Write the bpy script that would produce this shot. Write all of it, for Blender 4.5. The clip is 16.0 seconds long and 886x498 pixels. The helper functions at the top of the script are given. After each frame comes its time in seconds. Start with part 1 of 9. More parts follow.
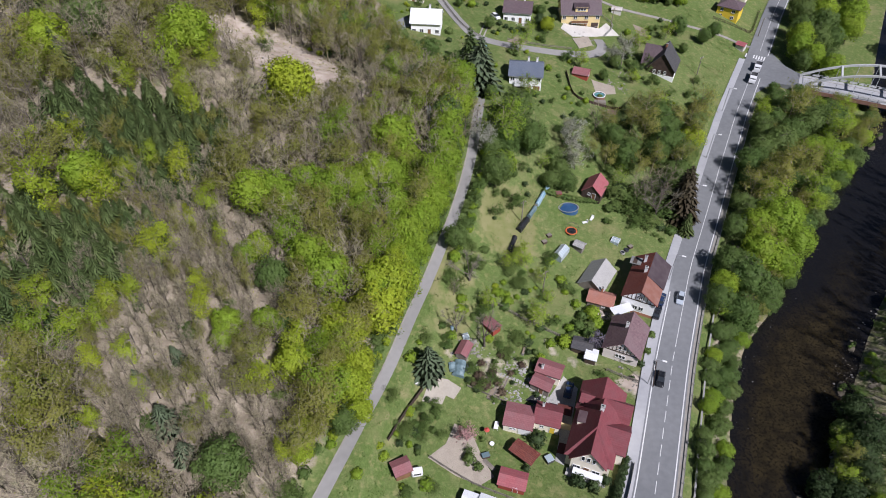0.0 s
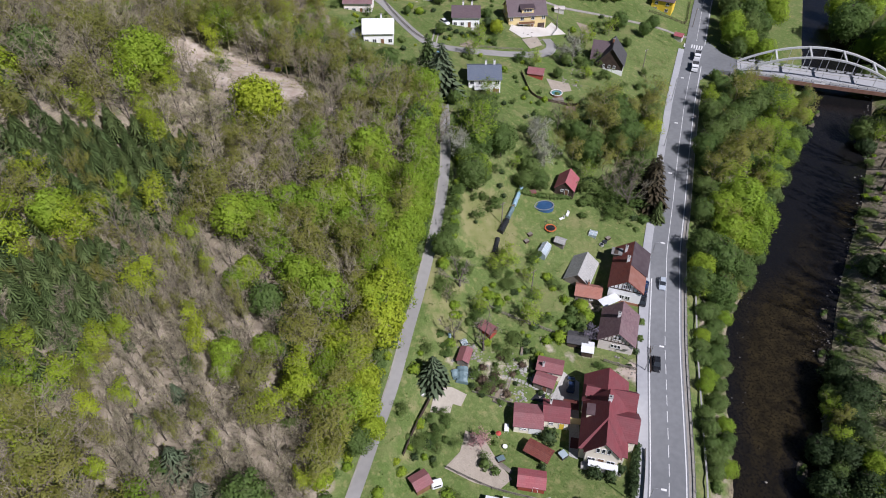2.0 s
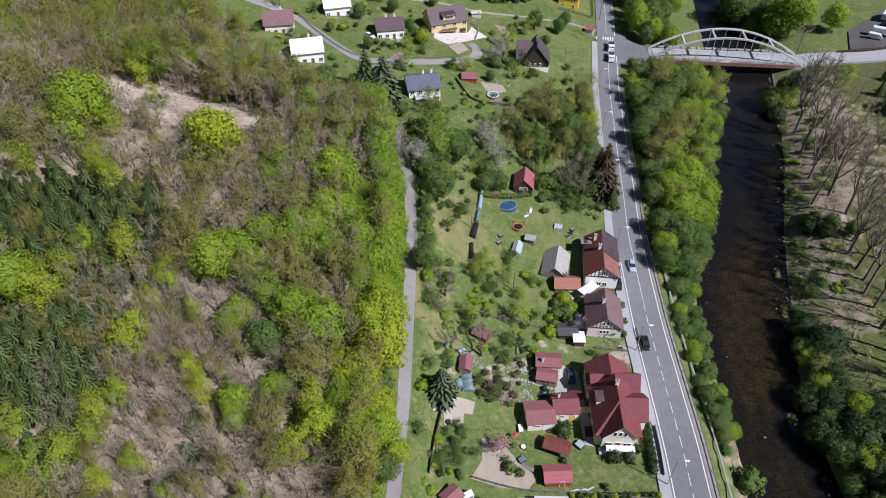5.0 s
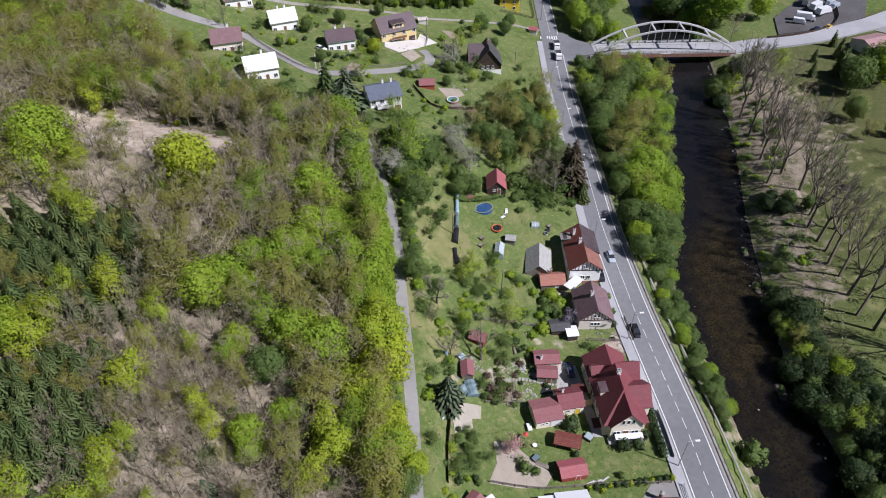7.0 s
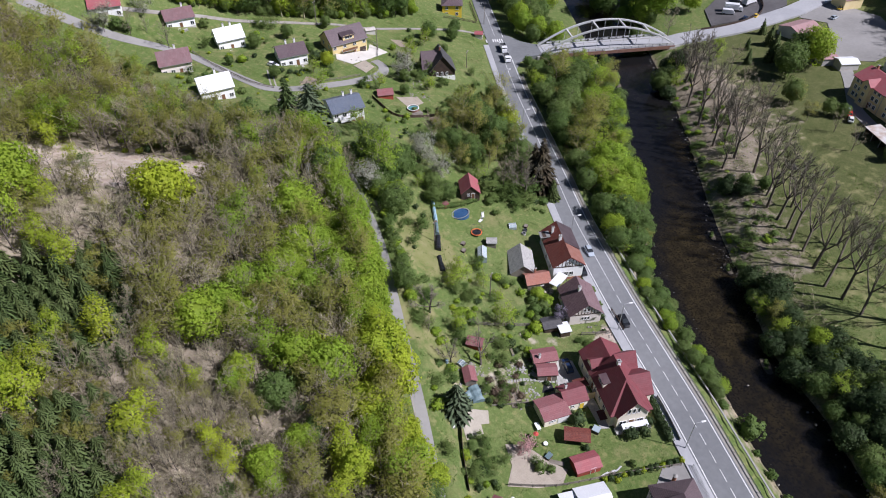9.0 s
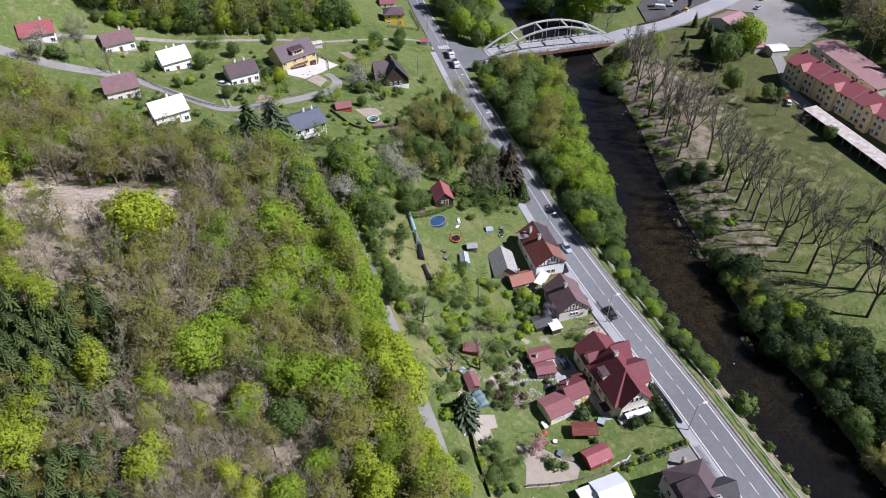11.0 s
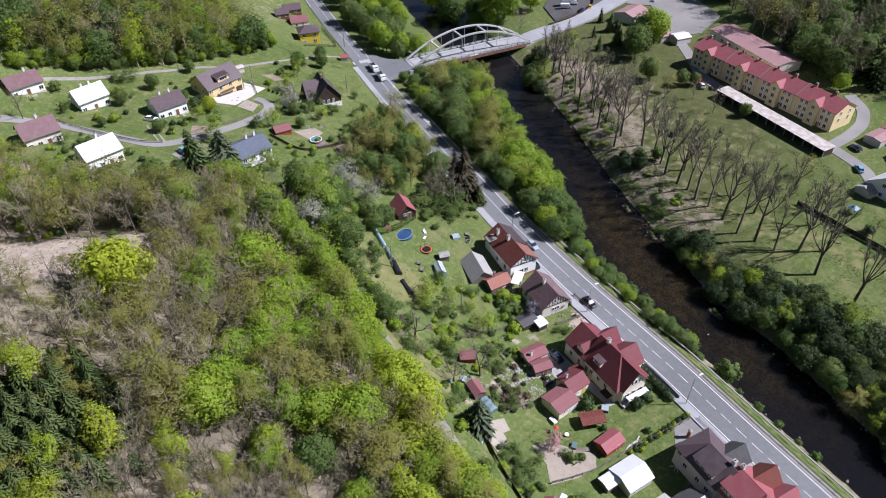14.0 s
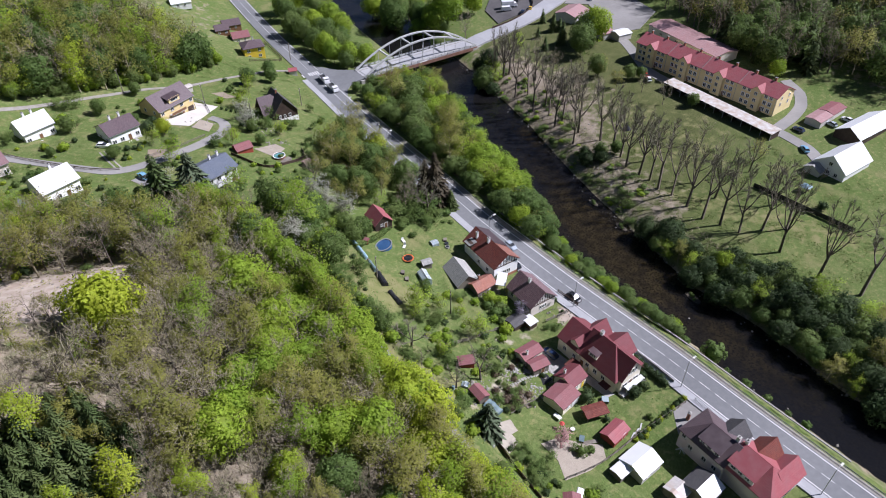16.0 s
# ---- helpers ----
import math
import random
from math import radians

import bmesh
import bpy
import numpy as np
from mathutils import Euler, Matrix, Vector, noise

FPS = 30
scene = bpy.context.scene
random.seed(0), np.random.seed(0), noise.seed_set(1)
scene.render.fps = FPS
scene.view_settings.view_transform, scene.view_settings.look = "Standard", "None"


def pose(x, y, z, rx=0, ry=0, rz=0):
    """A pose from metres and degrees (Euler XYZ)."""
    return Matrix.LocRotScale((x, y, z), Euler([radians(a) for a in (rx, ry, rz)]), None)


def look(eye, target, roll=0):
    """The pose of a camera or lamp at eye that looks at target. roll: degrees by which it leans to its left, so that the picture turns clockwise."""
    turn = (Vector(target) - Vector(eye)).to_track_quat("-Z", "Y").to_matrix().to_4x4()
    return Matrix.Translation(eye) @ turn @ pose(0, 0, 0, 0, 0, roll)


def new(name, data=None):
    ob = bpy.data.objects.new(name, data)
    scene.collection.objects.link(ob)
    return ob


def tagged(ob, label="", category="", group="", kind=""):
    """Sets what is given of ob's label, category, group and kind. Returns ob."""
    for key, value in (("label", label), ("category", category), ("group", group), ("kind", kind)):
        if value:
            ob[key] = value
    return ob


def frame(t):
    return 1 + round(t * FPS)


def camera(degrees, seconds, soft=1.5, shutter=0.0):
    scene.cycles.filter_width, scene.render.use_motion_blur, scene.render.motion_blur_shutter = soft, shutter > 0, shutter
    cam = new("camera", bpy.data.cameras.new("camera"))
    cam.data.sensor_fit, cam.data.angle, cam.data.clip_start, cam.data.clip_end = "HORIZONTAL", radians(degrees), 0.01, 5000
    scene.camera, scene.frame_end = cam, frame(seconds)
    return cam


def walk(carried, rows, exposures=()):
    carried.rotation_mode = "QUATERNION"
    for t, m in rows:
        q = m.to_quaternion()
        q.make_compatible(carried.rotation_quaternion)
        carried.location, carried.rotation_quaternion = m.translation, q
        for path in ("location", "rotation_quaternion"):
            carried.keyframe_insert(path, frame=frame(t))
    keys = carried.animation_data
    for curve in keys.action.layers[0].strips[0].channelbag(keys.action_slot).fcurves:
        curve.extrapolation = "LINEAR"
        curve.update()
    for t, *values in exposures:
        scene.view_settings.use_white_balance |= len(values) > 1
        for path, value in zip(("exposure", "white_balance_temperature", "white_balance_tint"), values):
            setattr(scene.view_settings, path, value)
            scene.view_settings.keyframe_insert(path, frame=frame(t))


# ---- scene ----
cam = camera(66.9, 16.0, soft=1.0)
METRES, EYE, TILT, LEAN, TURN = 95.0, 122.8, -44.0, 0.0, 0.0
ROWS = [
    (0.0, 0.0, 0.0, 0.0, -0.0, 0.0, -0.0),
    (0.5, -0.0309, 0.0021, 0.0008, -1.34, 0.11, 1.31),
    (1.0, -0.0617, 0.0048, 0.0028, -2.68, 0.2, 2.62),
    (1.5, -0.0925, 0.008, 0.0055, -4.02, 0.27, 3.93),
    (2.0, -0.1235, 0.0119, 0.0093, -5.38, 0.29, 5.23),
    (2.5, -0.1541, 0.0163, 0.0133, -6.74, 0.3, 6.52),
    (3.0, -0.1845, 0.0216, 0.0183, -8.09, 0.27, 7.81),
    (3.5, -0.2145, 0.0273, 0.0241, -9.46, 0.17, 9.12),
    (4.0, -0.2444, 0.0339, 0.0298, -10.83, 0.09, 10.4),
    (6.5, -0.3865, 0.0777, 0.0662, -17.76, -0.86, 16.69),
    (7.0, -0.4141, 0.0886, 0.076, -19.19, -1.16, 17.9),
    (7.5, -0.4412, 0.0998, 0.0866, -20.63, -1.47, 19.1),
    (8.0, -0.4685, 0.1121, 0.098, -22.12, -1.84, 20.28),
    (8.5, -0.495, 0.1247, 0.1099, -23.61, -2.23, 21.44),
    (9.0, -0.5207, 0.1369, 0.123, -25.13, -2.66, 22.62),
    (11.5, -0.6412, 0.2123, 0.1932, -33.2, -5.37, 28.22),
    (12.0, -0.6632, 0.2288, 0.2079, -34.87, -6.02, 29.29),
    (12.5, -0.6846, 0.2458, 0.2236, -36.58, -6.72, 30.32),
    (13.0, -0.7047, 0.2631, 0.2402, -38.32, -7.48, 31.34),
    (13.5, -0.7249, 0.2814, 0.2577, -40.13, -8.29, 32.31),
    (14.0, -0.744, 0.2998, 0.2744, -41.94, -9.13, 33.26),
    (14.5, -0.7619, 0.3183, 0.2922, -43.78, -10.02, 34.19),
    (15.0, -0.7795, 0.3378, 0.31, -45.7, -10.98, 35.09),
    (15.5, -0.7951, 0.3567, 0.3273, -47.49, -11.89, 35.89),
    (16.0, -0.8108, 0.3759, 0.3456, -49.42, -12.89, 36.74),
]
walk(cam, [(t, pose(0, 0, EYE, TILT, LEAN, TURN) @ pose(METRES * x, METRES * y, METRES * z, 90 + pitch, roll, yaw)) for t, x, y, z, yaw, pitch, roll in ROWS], [(0.0, 0.15, 6200, 17), (8.0, 0.26, 6150, 18), (16.0, 0.42, 6050, 19)])

# ---- daylight ----
SUN_AZ, SUN_EL = math.atan2(0.62, -0.785), radians(47)
world = bpy.data.worlds.new("sky")
scene.world = world
world.use_nodes = True
sky = world.node_tree.nodes.new("ShaderNodeTexSky")
sky.sky_type, sky.sun_disc = "NISHITA", False
sky.sun_elevation, sky.sun_rotation = SUN_EL, SUN_AZ
sky.altitude, sky.air_density, sky.dust_density, sky.ozone_density = 500, 0.6, 0.3, 2.0
back = world.node_tree.nodes["Background"]
back.inputs["Strength"].default_value = 0.05
world.node_tree.links.new(sky.outputs["Color"], back.inputs["Color"])
sun = new("sun", bpy.data.lights.new("sun", "SUN"))
sun.data.energy, sun.data.angle, sun.data.color = 5.0, radians(0.53), (1.0, 0.98, 0.99)
sun_way = Vector((math.sin(SUN_AZ) * math.cos(SUN_EL), math.cos(SUN_AZ) * math.cos(SUN_EL), math.sin(SUN_EL)))
sun.matrix_world = look(sun_way * 300, (0, 0, 0))
scene.view_settings.exposure = 0.0

# ---- materials ----
def shader(name):
    m = bpy.data.materials.new(name)
    m.use_nodes = True
    return m, m.node_tree.nodes, m.node_tree.links, m.node_tree.nodes["Principled BSDF"]


def noise_node(nodes, links, scale, detail=4.0, space="Object"):
    co = nodes.new("ShaderNodeTexCoord")
    n = nodes.new("ShaderNodeTexNoise")
    n.inputs["Scale"].default_value, n.inputs["Detail"].default_value = scale, detail
    links.new(co.outputs[space], n.inputs["Vector"])
    return n.outputs["Fac"]


def ramp(nodes, links, fac, lo, hi):
    r = nodes.new("ShaderNodeMapRange")
    r.inputs["From Min"].default_value, r.inputs["From Max"].default_value = lo, hi
    links.new(fac, r.inputs["Value"])
    return r.outputs["Result"]


def blend(nodes, links, fac, a, b, kind="MIX"):
    """Mix two colours, each a triple or a socket, by a socket or a number."""
    x = nodes.new("ShaderNodeMix")
    x.data_type, x.blend_type = "RGBA", kind
    for socket, value in ((x.inputs[0], fac), (x.inputs[6], a), (x.inputs[7], b)):
        if isinstance(value, bpy.types.NodeSocket):
            links.new(value, socket)
        else:
            socket.default_value = (*value, 1) if isinstance(value, tuple) else value
    return x.outputs[2]


def rough_bump(nodes, links, bsdf, height, strength, distance):
    b = nodes.new("ShaderNodeBump")
    b.inputs["Strength"].default_value, b.inputs["Distance"].default_value = strength, distance
    links.new(height, b.inputs["Height"])
    links.new(b.outputs["Normal"], bsdf.inputs["Normal"])


def surface(name, a, b, big=0.3, fine=6.0, rough=0.85, metal=0.0, relief=0.02, vary=0.12, spec=0.3, dirt=0.35):
    """A worn surface: two colours mottled at two scales, with fine relief and a tone of its own for each object."""
    m, nodes, links, bsdf = shader(name)
    n1 = ramp(nodes, links, noise_node(nodes, links, big, 5), 0.35, 0.65)
    n2 = noise_node(nodes, links, fine, 6)
    colour = blend(nodes, links, n1, a, b)
    colour = blend(nodes, links, ramp(nodes, links, n2, 0.3, 0.75), colour, blend(nodes, links, dirt, colour, (0.02, 0.02, 0.02)))
    info = nodes.new("ShaderNodeObjectInfo")
    tone = nodes.new("ShaderNodeHueSaturation")
    links.new(ramp_to(nodes, links, info.outputs["Random"], 1 - vary, 1 + vary), tone.inputs["Value"])
    links.new(colour, tone.inputs["Color"])
    links.new(tone.outputs["Color"], bsdf.inputs["Base Color"])
    bsdf.inputs["Roughness"].default_value, bsdf.inputs["Metallic"].default_value = rough, metal
    bsdf.inputs["Specular IOR Level"].default_value = spec
    if relief > 0.01:
        rough_bump(nodes, links, bsdf, n2, 0.2, relief * 0.3)
    return m


def ramp_to(nodes, links, fac, lo, hi):
    r = nodes.new("ShaderNodeMapRange")
    r.inputs["To Min"].default_value, r.inputs["To Max"].default_value = lo, hi
    links.new(fac, r.inputs["Value"])
    return r.outputs["Result"]


def roofing(name, a, b, course=0.35, tile=0.3, rough=0.6, relief=0.05, joint=0.55, spec=0.35):
    """Roof covering in courses: rows of tiles or sheets with joints, weathered in patches."""
    m, nodes, links, bsdf = shader(name)
    uv = nodes.new("ShaderNodeUVMap")
    uv.uv_map = "slope"
    brick = nodes.new("ShaderNodeTexBrick")
    brick.inputs["Scale"].default_value = 1.0
    brick.inputs["Brick Width"].default_value, brick.inputs["Row Height"].default_value = tile, course
    brick.inputs["Mortar Size"].default_value, brick.inputs["Mortar Smooth"].default_value = 0.035, 0.6
    brick.inputs["Color1"].default_value, brick.inputs["Color2"].default_value = (*a, 1), (*b, 1)
    brick.inputs["Mortar"].default_value = (*[v * joint for v in a], 1)
    links.new(uv.outputs["UV"], brick.inputs["Vector"])
    worn = ramp(nodes, links, noise_node(nodes, links, 0.5, 6), 0.4, 0.75)
    grey = tuple(0.6 * v + 0.4 * sum(a) / 3 for v in b)
    colour = blend(nodes, links, worn, brick.outputs["Color"], blend(nodes, links, 0.55, brick.outputs["Color"], grey))
    spots = ramp(nodes, links, noise_node(nodes, links, 7, 4), 0.55, 0.8)
    colour = blend(nodes, links, spots, colour, blend(nodes, links, 0.4, colour, (0.05, 0.04, 0.035)))
    links.new(colour, bsdf.inputs["Base Color"])
    bsdf.inputs["Roughness"].default_value, bsdf.inputs["Specular IOR Level"].default_value = rough, spec
    return m


def foliage(name, a, b, glow=0.5):
    """Leaves: a tone for each tree, a softer one for each bough and each leaf; light also passes through."""
    m, nodes, links, bsdf = shader(name)
    info, geo = nodes.new("ShaderNodeObjectInfo"), nodes.new("ShaderNodeNewGeometry")
    colour = blend(nodes, links, info.outputs["Random"], a, b)
    bough = ramp(nodes, links, noise_node(nodes, links, 0.55, 3), 0.3, 0.7)
    colour = blend(nodes, links, bough, toned(nodes, links, colour, 0.8, 0.492), toned(nodes, links, colour, 1.14, 0.503))
    tone = nodes.new("ShaderNodeHueSaturation")
    links.new(ramp_to(nodes, links, geo.outputs["Random Per Island"], 0.86, 1.14), tone.inputs["Value"])
    links.new(colour, tone.inputs["Color"])
    links.new(tone.outputs["Color"], bsdf.inputs["Base Color"])
    bsdf.inputs["Roughness"].default_value, bsdf.inputs["Specular IOR Level"].default_value = 0.6, 0.2
    through_leaf = nodes.new("ShaderNodeBsdfTranslucent")
    links.new(tone.outputs["Color"], through_leaf.inputs["Color"])
    both = nodes.new("ShaderNodeMixShader")
    both.inputs[0].default_value = glow
    links.new(bsdf.outputs[0], both.inputs[1])
    links.new(through_leaf.outputs[0], both.inputs[2])
    links.new(both.outputs[0], nodes["Material Output"].inputs["Surface"])
    return m


def toned(nodes, links, colour, value, hue):
    """A colour made lighter or darker, with a slight turn of hue."""
    t = nodes.new("ShaderNodeHueSaturation")
    t.inputs["Value"].default_value, t.inputs["Hue"].default_value = value, hue
    links.new(colour, t.inputs["Color"])
    return t.outputs["Color"]


M = {
    "asphalt": surface("asphalt", (0.175, 0.182, 0.188), (0.215, 0.222, 0.228), 0.03, 0.8, 0.9, relief=0.001, vary=0, dirt=0.2),
    "dark_asphalt": surface("dark_asphalt", (0.085, 0.08, 0.082), (0.13, 0.125, 0.125), 0.06, 0.6, 0.9, relief=0.001, vary=0, dirt=0.2),
    "pale_paving": surface("pale_paving", (0.56, 0.53, 0.48), (0.63, 0.6, 0.55), 0.2, 3, 0.9, relief=0.003, vary=0, dirt=0.15),
    "lane": surface("lane_asphalt", (0.248, 0.24, 0.228), (0.3, 0.291, 0.278), 0.08, 0.8, 0.95, relief=0.002, vary=0, dirt=0.12),
    "gravel": surface("gravel", (0.292, 0.267, 0.232), (0.361, 0.344, 0.31), 0.5, 9, 0.95, relief=0.03, vary=0.05),
    "paving": surface("paving", (0.344, 0.348, 0.361), (0.404, 0.408, 0.417), 0.1, 1, 0.9, relief=0.003, vary=0.05, dirt=0.12),
    "concrete": surface("concrete", (0.361, 0.353, 0.335), (0.43, 0.421, 0.396), 0.4, 5, 0.9),
    "slab": surface("pale_concrete", (0.35, 0.31, 0.25), (0.41, 0.37, 0.305), 0.15, 2, 0.92, vary=0, dirt=0.15, relief=0.005),
    "line": surface("road_paint", (0.72, 0.72, 0.72), (0.8, 0.8, 0.78), 0.4, 4, 0.7, relief=0.003, vary=0),
    "cream": surface("cream_render", (0.78, 0.72, 0.58), (0.82, 0.76, 0.63), 0.4, 12, 0.9, relief=0.006, dirt=0.08),
    "white": surface("white_render", (0.87, 0.87, 0.86), (0.9, 0.9, 0.89), 0.4, 12, 0.9, relief=0.006, dirt=0.06, vary=0.03),
    "yellow": surface("yellow_render", (0.77, 0.6, 0.28), (0.8, 0.64, 0.33), 0.4, 12, 0.9, relief=0.006, dirt=0.08),
    "bright_yellow": surface("bright_yellow_render", (0.72, 0.5, 0.04), (0.76, 0.55, 0.06), 0.4, 12, 0.9, relief=0.006, dirt=0.08),
    "straw": surface("straw_render", (0.8, 0.65, 0.34), (0.84, 0.7, 0.4), 0.4, 12, 0.9, relief=0.006, dirt=0.08),
    "pinkish": surface("pale_pink_render", (0.76, 0.69, 0.63), (0.8, 0.73, 0.68), 0.4, 12, 0.9, relief=0.006, dirt=0.08),
    "mauve": surface("pale_mauve_render", (0.58, 0.51, 0.51), (0.66, 0.59, 0.58), 0.4, 12, 0.9, relief=0.006, dirt=0.08),
    "greyrender": surface("grey_render", (0.52, 0.5, 0.47), (0.6, 0.58, 0.55), 0.4, 12, 0.9, relief=0.006, dirt=0.08),
    "timber": surface("dark_timber", (0.06, 0.04, 0.03), (0.09, 0.06, 0.045), 0.8, 14, 0.8),
    "oldwood": surface("weathered_wood", (0.2, 0.17, 0.14), (0.28, 0.25, 0.21), 0.8, 12, 0.9),
    "brownwood": surface("brown_wood", (0.2, 0.1, 0.05), (0.26, 0.14, 0.07), 0.8, 12, 0.8),
    "redwood": surface("red_stained_wood", (0.32, 0.06, 0.04), (0.38, 0.08, 0.05), 0.8, 12, 0.8),
    "brick": surface("brick", (0.42, 0.2, 0.13), (0.36, 0.16, 0.1), 1.5, 9, 0.9),
    "stone": surface("stone", (0.24, 0.225, 0.195), (0.36, 0.335, 0.29), 0.7, 5, 0.9, relief=0.06, vary=0.25),
    "silt": surface("wet_gravel", (0.1, 0.085, 0.06), (0.17, 0.145, 0.105), 0.7, 5, 0.8, relief=0.06, vary=0.2),
    "frame": surface("white_frame", (0.75, 0.75, 0.74), (0.8, 0.8, 0.79), 1, 8, 0.5, vary=0.03, dirt=0.05),
    "steel": surface("galvanised_steel", (0.45, 0.46, 0.47), (0.52, 0.53, 0.54), 0.7, 7, 0.45, metal=0.6),
    "white_steel": surface("pale_painted_steel", (0.55, 0.56, 0.55), (0.63, 0.64, 0.63), 0.5, 6, 0.55),
    "rust": surface("rust_brown_steel", (0.2, 0.1, 0.07), (0.26, 0.15, 0.11), 0.6, 6, 0.8),
    "dark_steel": surface("dark_steel", (0.06, 0.06, 0.065), (0.09, 0.09, 0.09), 0.7, 7, 0.5, metal=0.3),
    "rubber": surface("rubber", (0.02, 0.02, 0.02), (0.03, 0.03, 0.03), 1, 9, 0.8),
    "r_red": roofing("red_sheet_roof", (0.186, 0.051, 0.058), (0.215, 0.062, 0.070), 0.4, 1.1, 0.6, spec=0.2, joint=0.8),
    "r_brightred": roofing("bright_red_roof", (0.323, 0.093, 0.104), (0.361, 0.114, 0.121), 0.4, 1.0, 0.6, spec=0.2, joint=0.8),
    "r_darkred": roofing("dark_red_tile_roof", (0.168, 0.049, 0.039), (0.217, 0.069, 0.049), 0.34, 0.3, 0.75, spec=0.2),
    "r_maroon": roofing("maroon_tile_roof", (0.163, 0.103, 0.112), (0.232, 0.15, 0.155), 0.34, 0.4, 0.75, spec=0.2),
    "r_orange": roofing("orange_tile_roof", (0.403, 0.173, 0.124), (0.347, 0.146, 0.107), 0.34, 0.25, 0.8),
    "r_brown": roofing("brown_sheet_roof", (0.118, 0.084, 0.094), (0.144, 0.103, 0.109), 0.36, 0.4, 0.5),
    "r_rust": roofing("red_brown_sheet_roof", (0.247, 0.099, 0.103), (0.277, 0.118, 0.123), 0.4, 0.6, 0.65, spec=0.2, joint=0.8),
    "r_grey": roofing("grey_fibre_roof", (0.323, 0.323, 0.309), (0.426, 0.413, 0.387), 0.4, 0.4, 0.9),
    "r_slate": roofing("dark_slate_roof", (0.065, 0.065, 0.069), (0.095, 0.09, 0.09), 0.32, 0.32, 0.6),
    "r_blue": roofing("blue_grey_roof", (0.114, 0.139, 0.186), (0.134, 0.160, 0.206), 0.36, 0.36, 0.5),
    "r_white": roofing("white_sheet_roof", (0.74, 0.76, 0.78), (0.78, 0.8, 0.81), 1.2, 0.6, 0.4, relief=0.02, joint=0.9),
    "r_pale": roofing("pale_red_sheet_roof", (0.361, 0.206, 0.206), (0.404, 0.249, 0.245), 1.2, 0.5, 0.5, relief=0.02, joint=0.8),
    "r_mauve": roofing("faded_mauve_sheet_roof", (0.189, 0.107, 0.112), (0.232, 0.138, 0.142), 1.2, 0.5, 0.55, relief=0.02, joint=0.8),
    "r_tin": roofing("rusty_tin_roof", (0.56, 0.54, 0.51), (0.45, 0.335, 0.26), 1.6, 0.8, 0.6, relief=0.02, joint=0.7),
    "tin": surface("rusty_tin_sheets", (0.62, 0.61, 0.59), (0.46, 0.37, 0.3), 0.5, 3, 0.6, relief=0.005, vary=0, dirt=0.15),
    "bark": surface("bark", (0.112, 0.09, 0.073), (0.172, 0.146, 0.12), 0.7, 10, 0.95, relief=0.04, vary=0.25),
    "twig": surface("twigs", (0.315, 0.28, 0.18), (0.405, 0.355, 0.235), 0.7, 3, 0.95, vary=0.22),
    "grey_twig": surface("grey_twigs", (0.19, 0.175, 0.125), (0.26, 0.24, 0.175), 0.7, 3, 0.95, vary=0.2),
    "leaf": foliage("leaves_fresh_green", (0.235, 0.36, 0.04), (0.325, 0.44, 0.046)),
    "leaf_yellow": foliage("leaves_yellow_green", (0.405, 0.48, 0.042), (0.33, 0.445, 0.042)),
    "leaf_olive": foliage("leaves_olive_bud", (0.24, 0.262, 0.058), (0.31, 0.31, 0.075)),
    "leaf_mid": foliage("leaves_mid_green", (0.126, 0.205, 0.054), (0.185, 0.255, 0.074)),
    "leaf_dark": foliage("leaves_dark_green", (0.06, 0.098, 0.037), (0.084, 0.128, 0.047), 0.45),
    "needle": foliage("needles", (0.128, 0.195, 0.066), (0.178, 0.236, 0.082), 0.5),
    "needle_blue": foliage("blue_needles", (0.15, 0.205, 0.115), (0.18, 0.235, 0.135), 0.45),
    "needle_brown": foliage("brownish_needles", (0.073, 0.06, 0.034), (0.095, 0.077, 0.043), 0.3),
    "blossom": foliage("white_blossom", (0.361, 0.378, 0.292), (0.43, 0.43, 0.344), 0.45),
    "pink": foliage("pink_blossom", (0.5, 0.27, 0.26), (0.56, 0.38, 0.36), 0.45),
    "leaf_brown": foliage("brown_leaves", (0.12, 0.085, 0.058), (0.165, 0.125, 0.08), 0.3),
    "lilac": foliage("lilac_blossom", (0.3, 0.27, 0.34), (0.36, 0.33, 0.4)),
    "grassblade": foliage("grass_blades", (0.129, 0.181, 0.043), (0.172, 0.215, 0.06), 0.45),
    "blue_sheet": surface("blue_plastic_sheet", (0.2, 0.36, 0.46), (0.4, 0.5, 0.55), 0.5, 5, 0.5),
    "teal_sheet": surface("grey_teal_sheet", (0.13, 0.2, 0.22), (0.2, 0.28, 0.3), 0.6, 5, 0.5),
    "black_sheet": surface("black_plastic_sheet", (0.015, 0.017, 0.02), (0.03, 0.03, 0.035), 0.6, 5, 0.4),
    "pool_blue": surface("pool_cover_blue", (0.03, 0.09, 0.2), (0.05, 0.12, 0.25), 0.6, 5, 0.35),
    "pool_teal": surface("pool_teal_water", (0.1, 0.25, 0.26), (0.14, 0.31, 0.3), 0.6, 5, 0.1),
    "orange": surface("orange_pad", (0.6, 0.14, 0.04), (0.65, 0.18, 0.06), 0.6, 5, 0.6),
    "red_cloth": surface("red_cloth", (0.5, 0.07, 0.055), (0.55, 0.1, 0.08), 0.6, 5, 0.8),
    "earth": surface("dug_earth", (0.284, 0.224, 0.163), (0.361, 0.301, 0.232), 0.25, 4, 0.95, relief=0.08, vary=0.08),
    "sand": surface("sand", (0.361, 0.31, 0.249), (0.413, 0.361, 0.292), 0.4, 6, 0.95, vary=0),
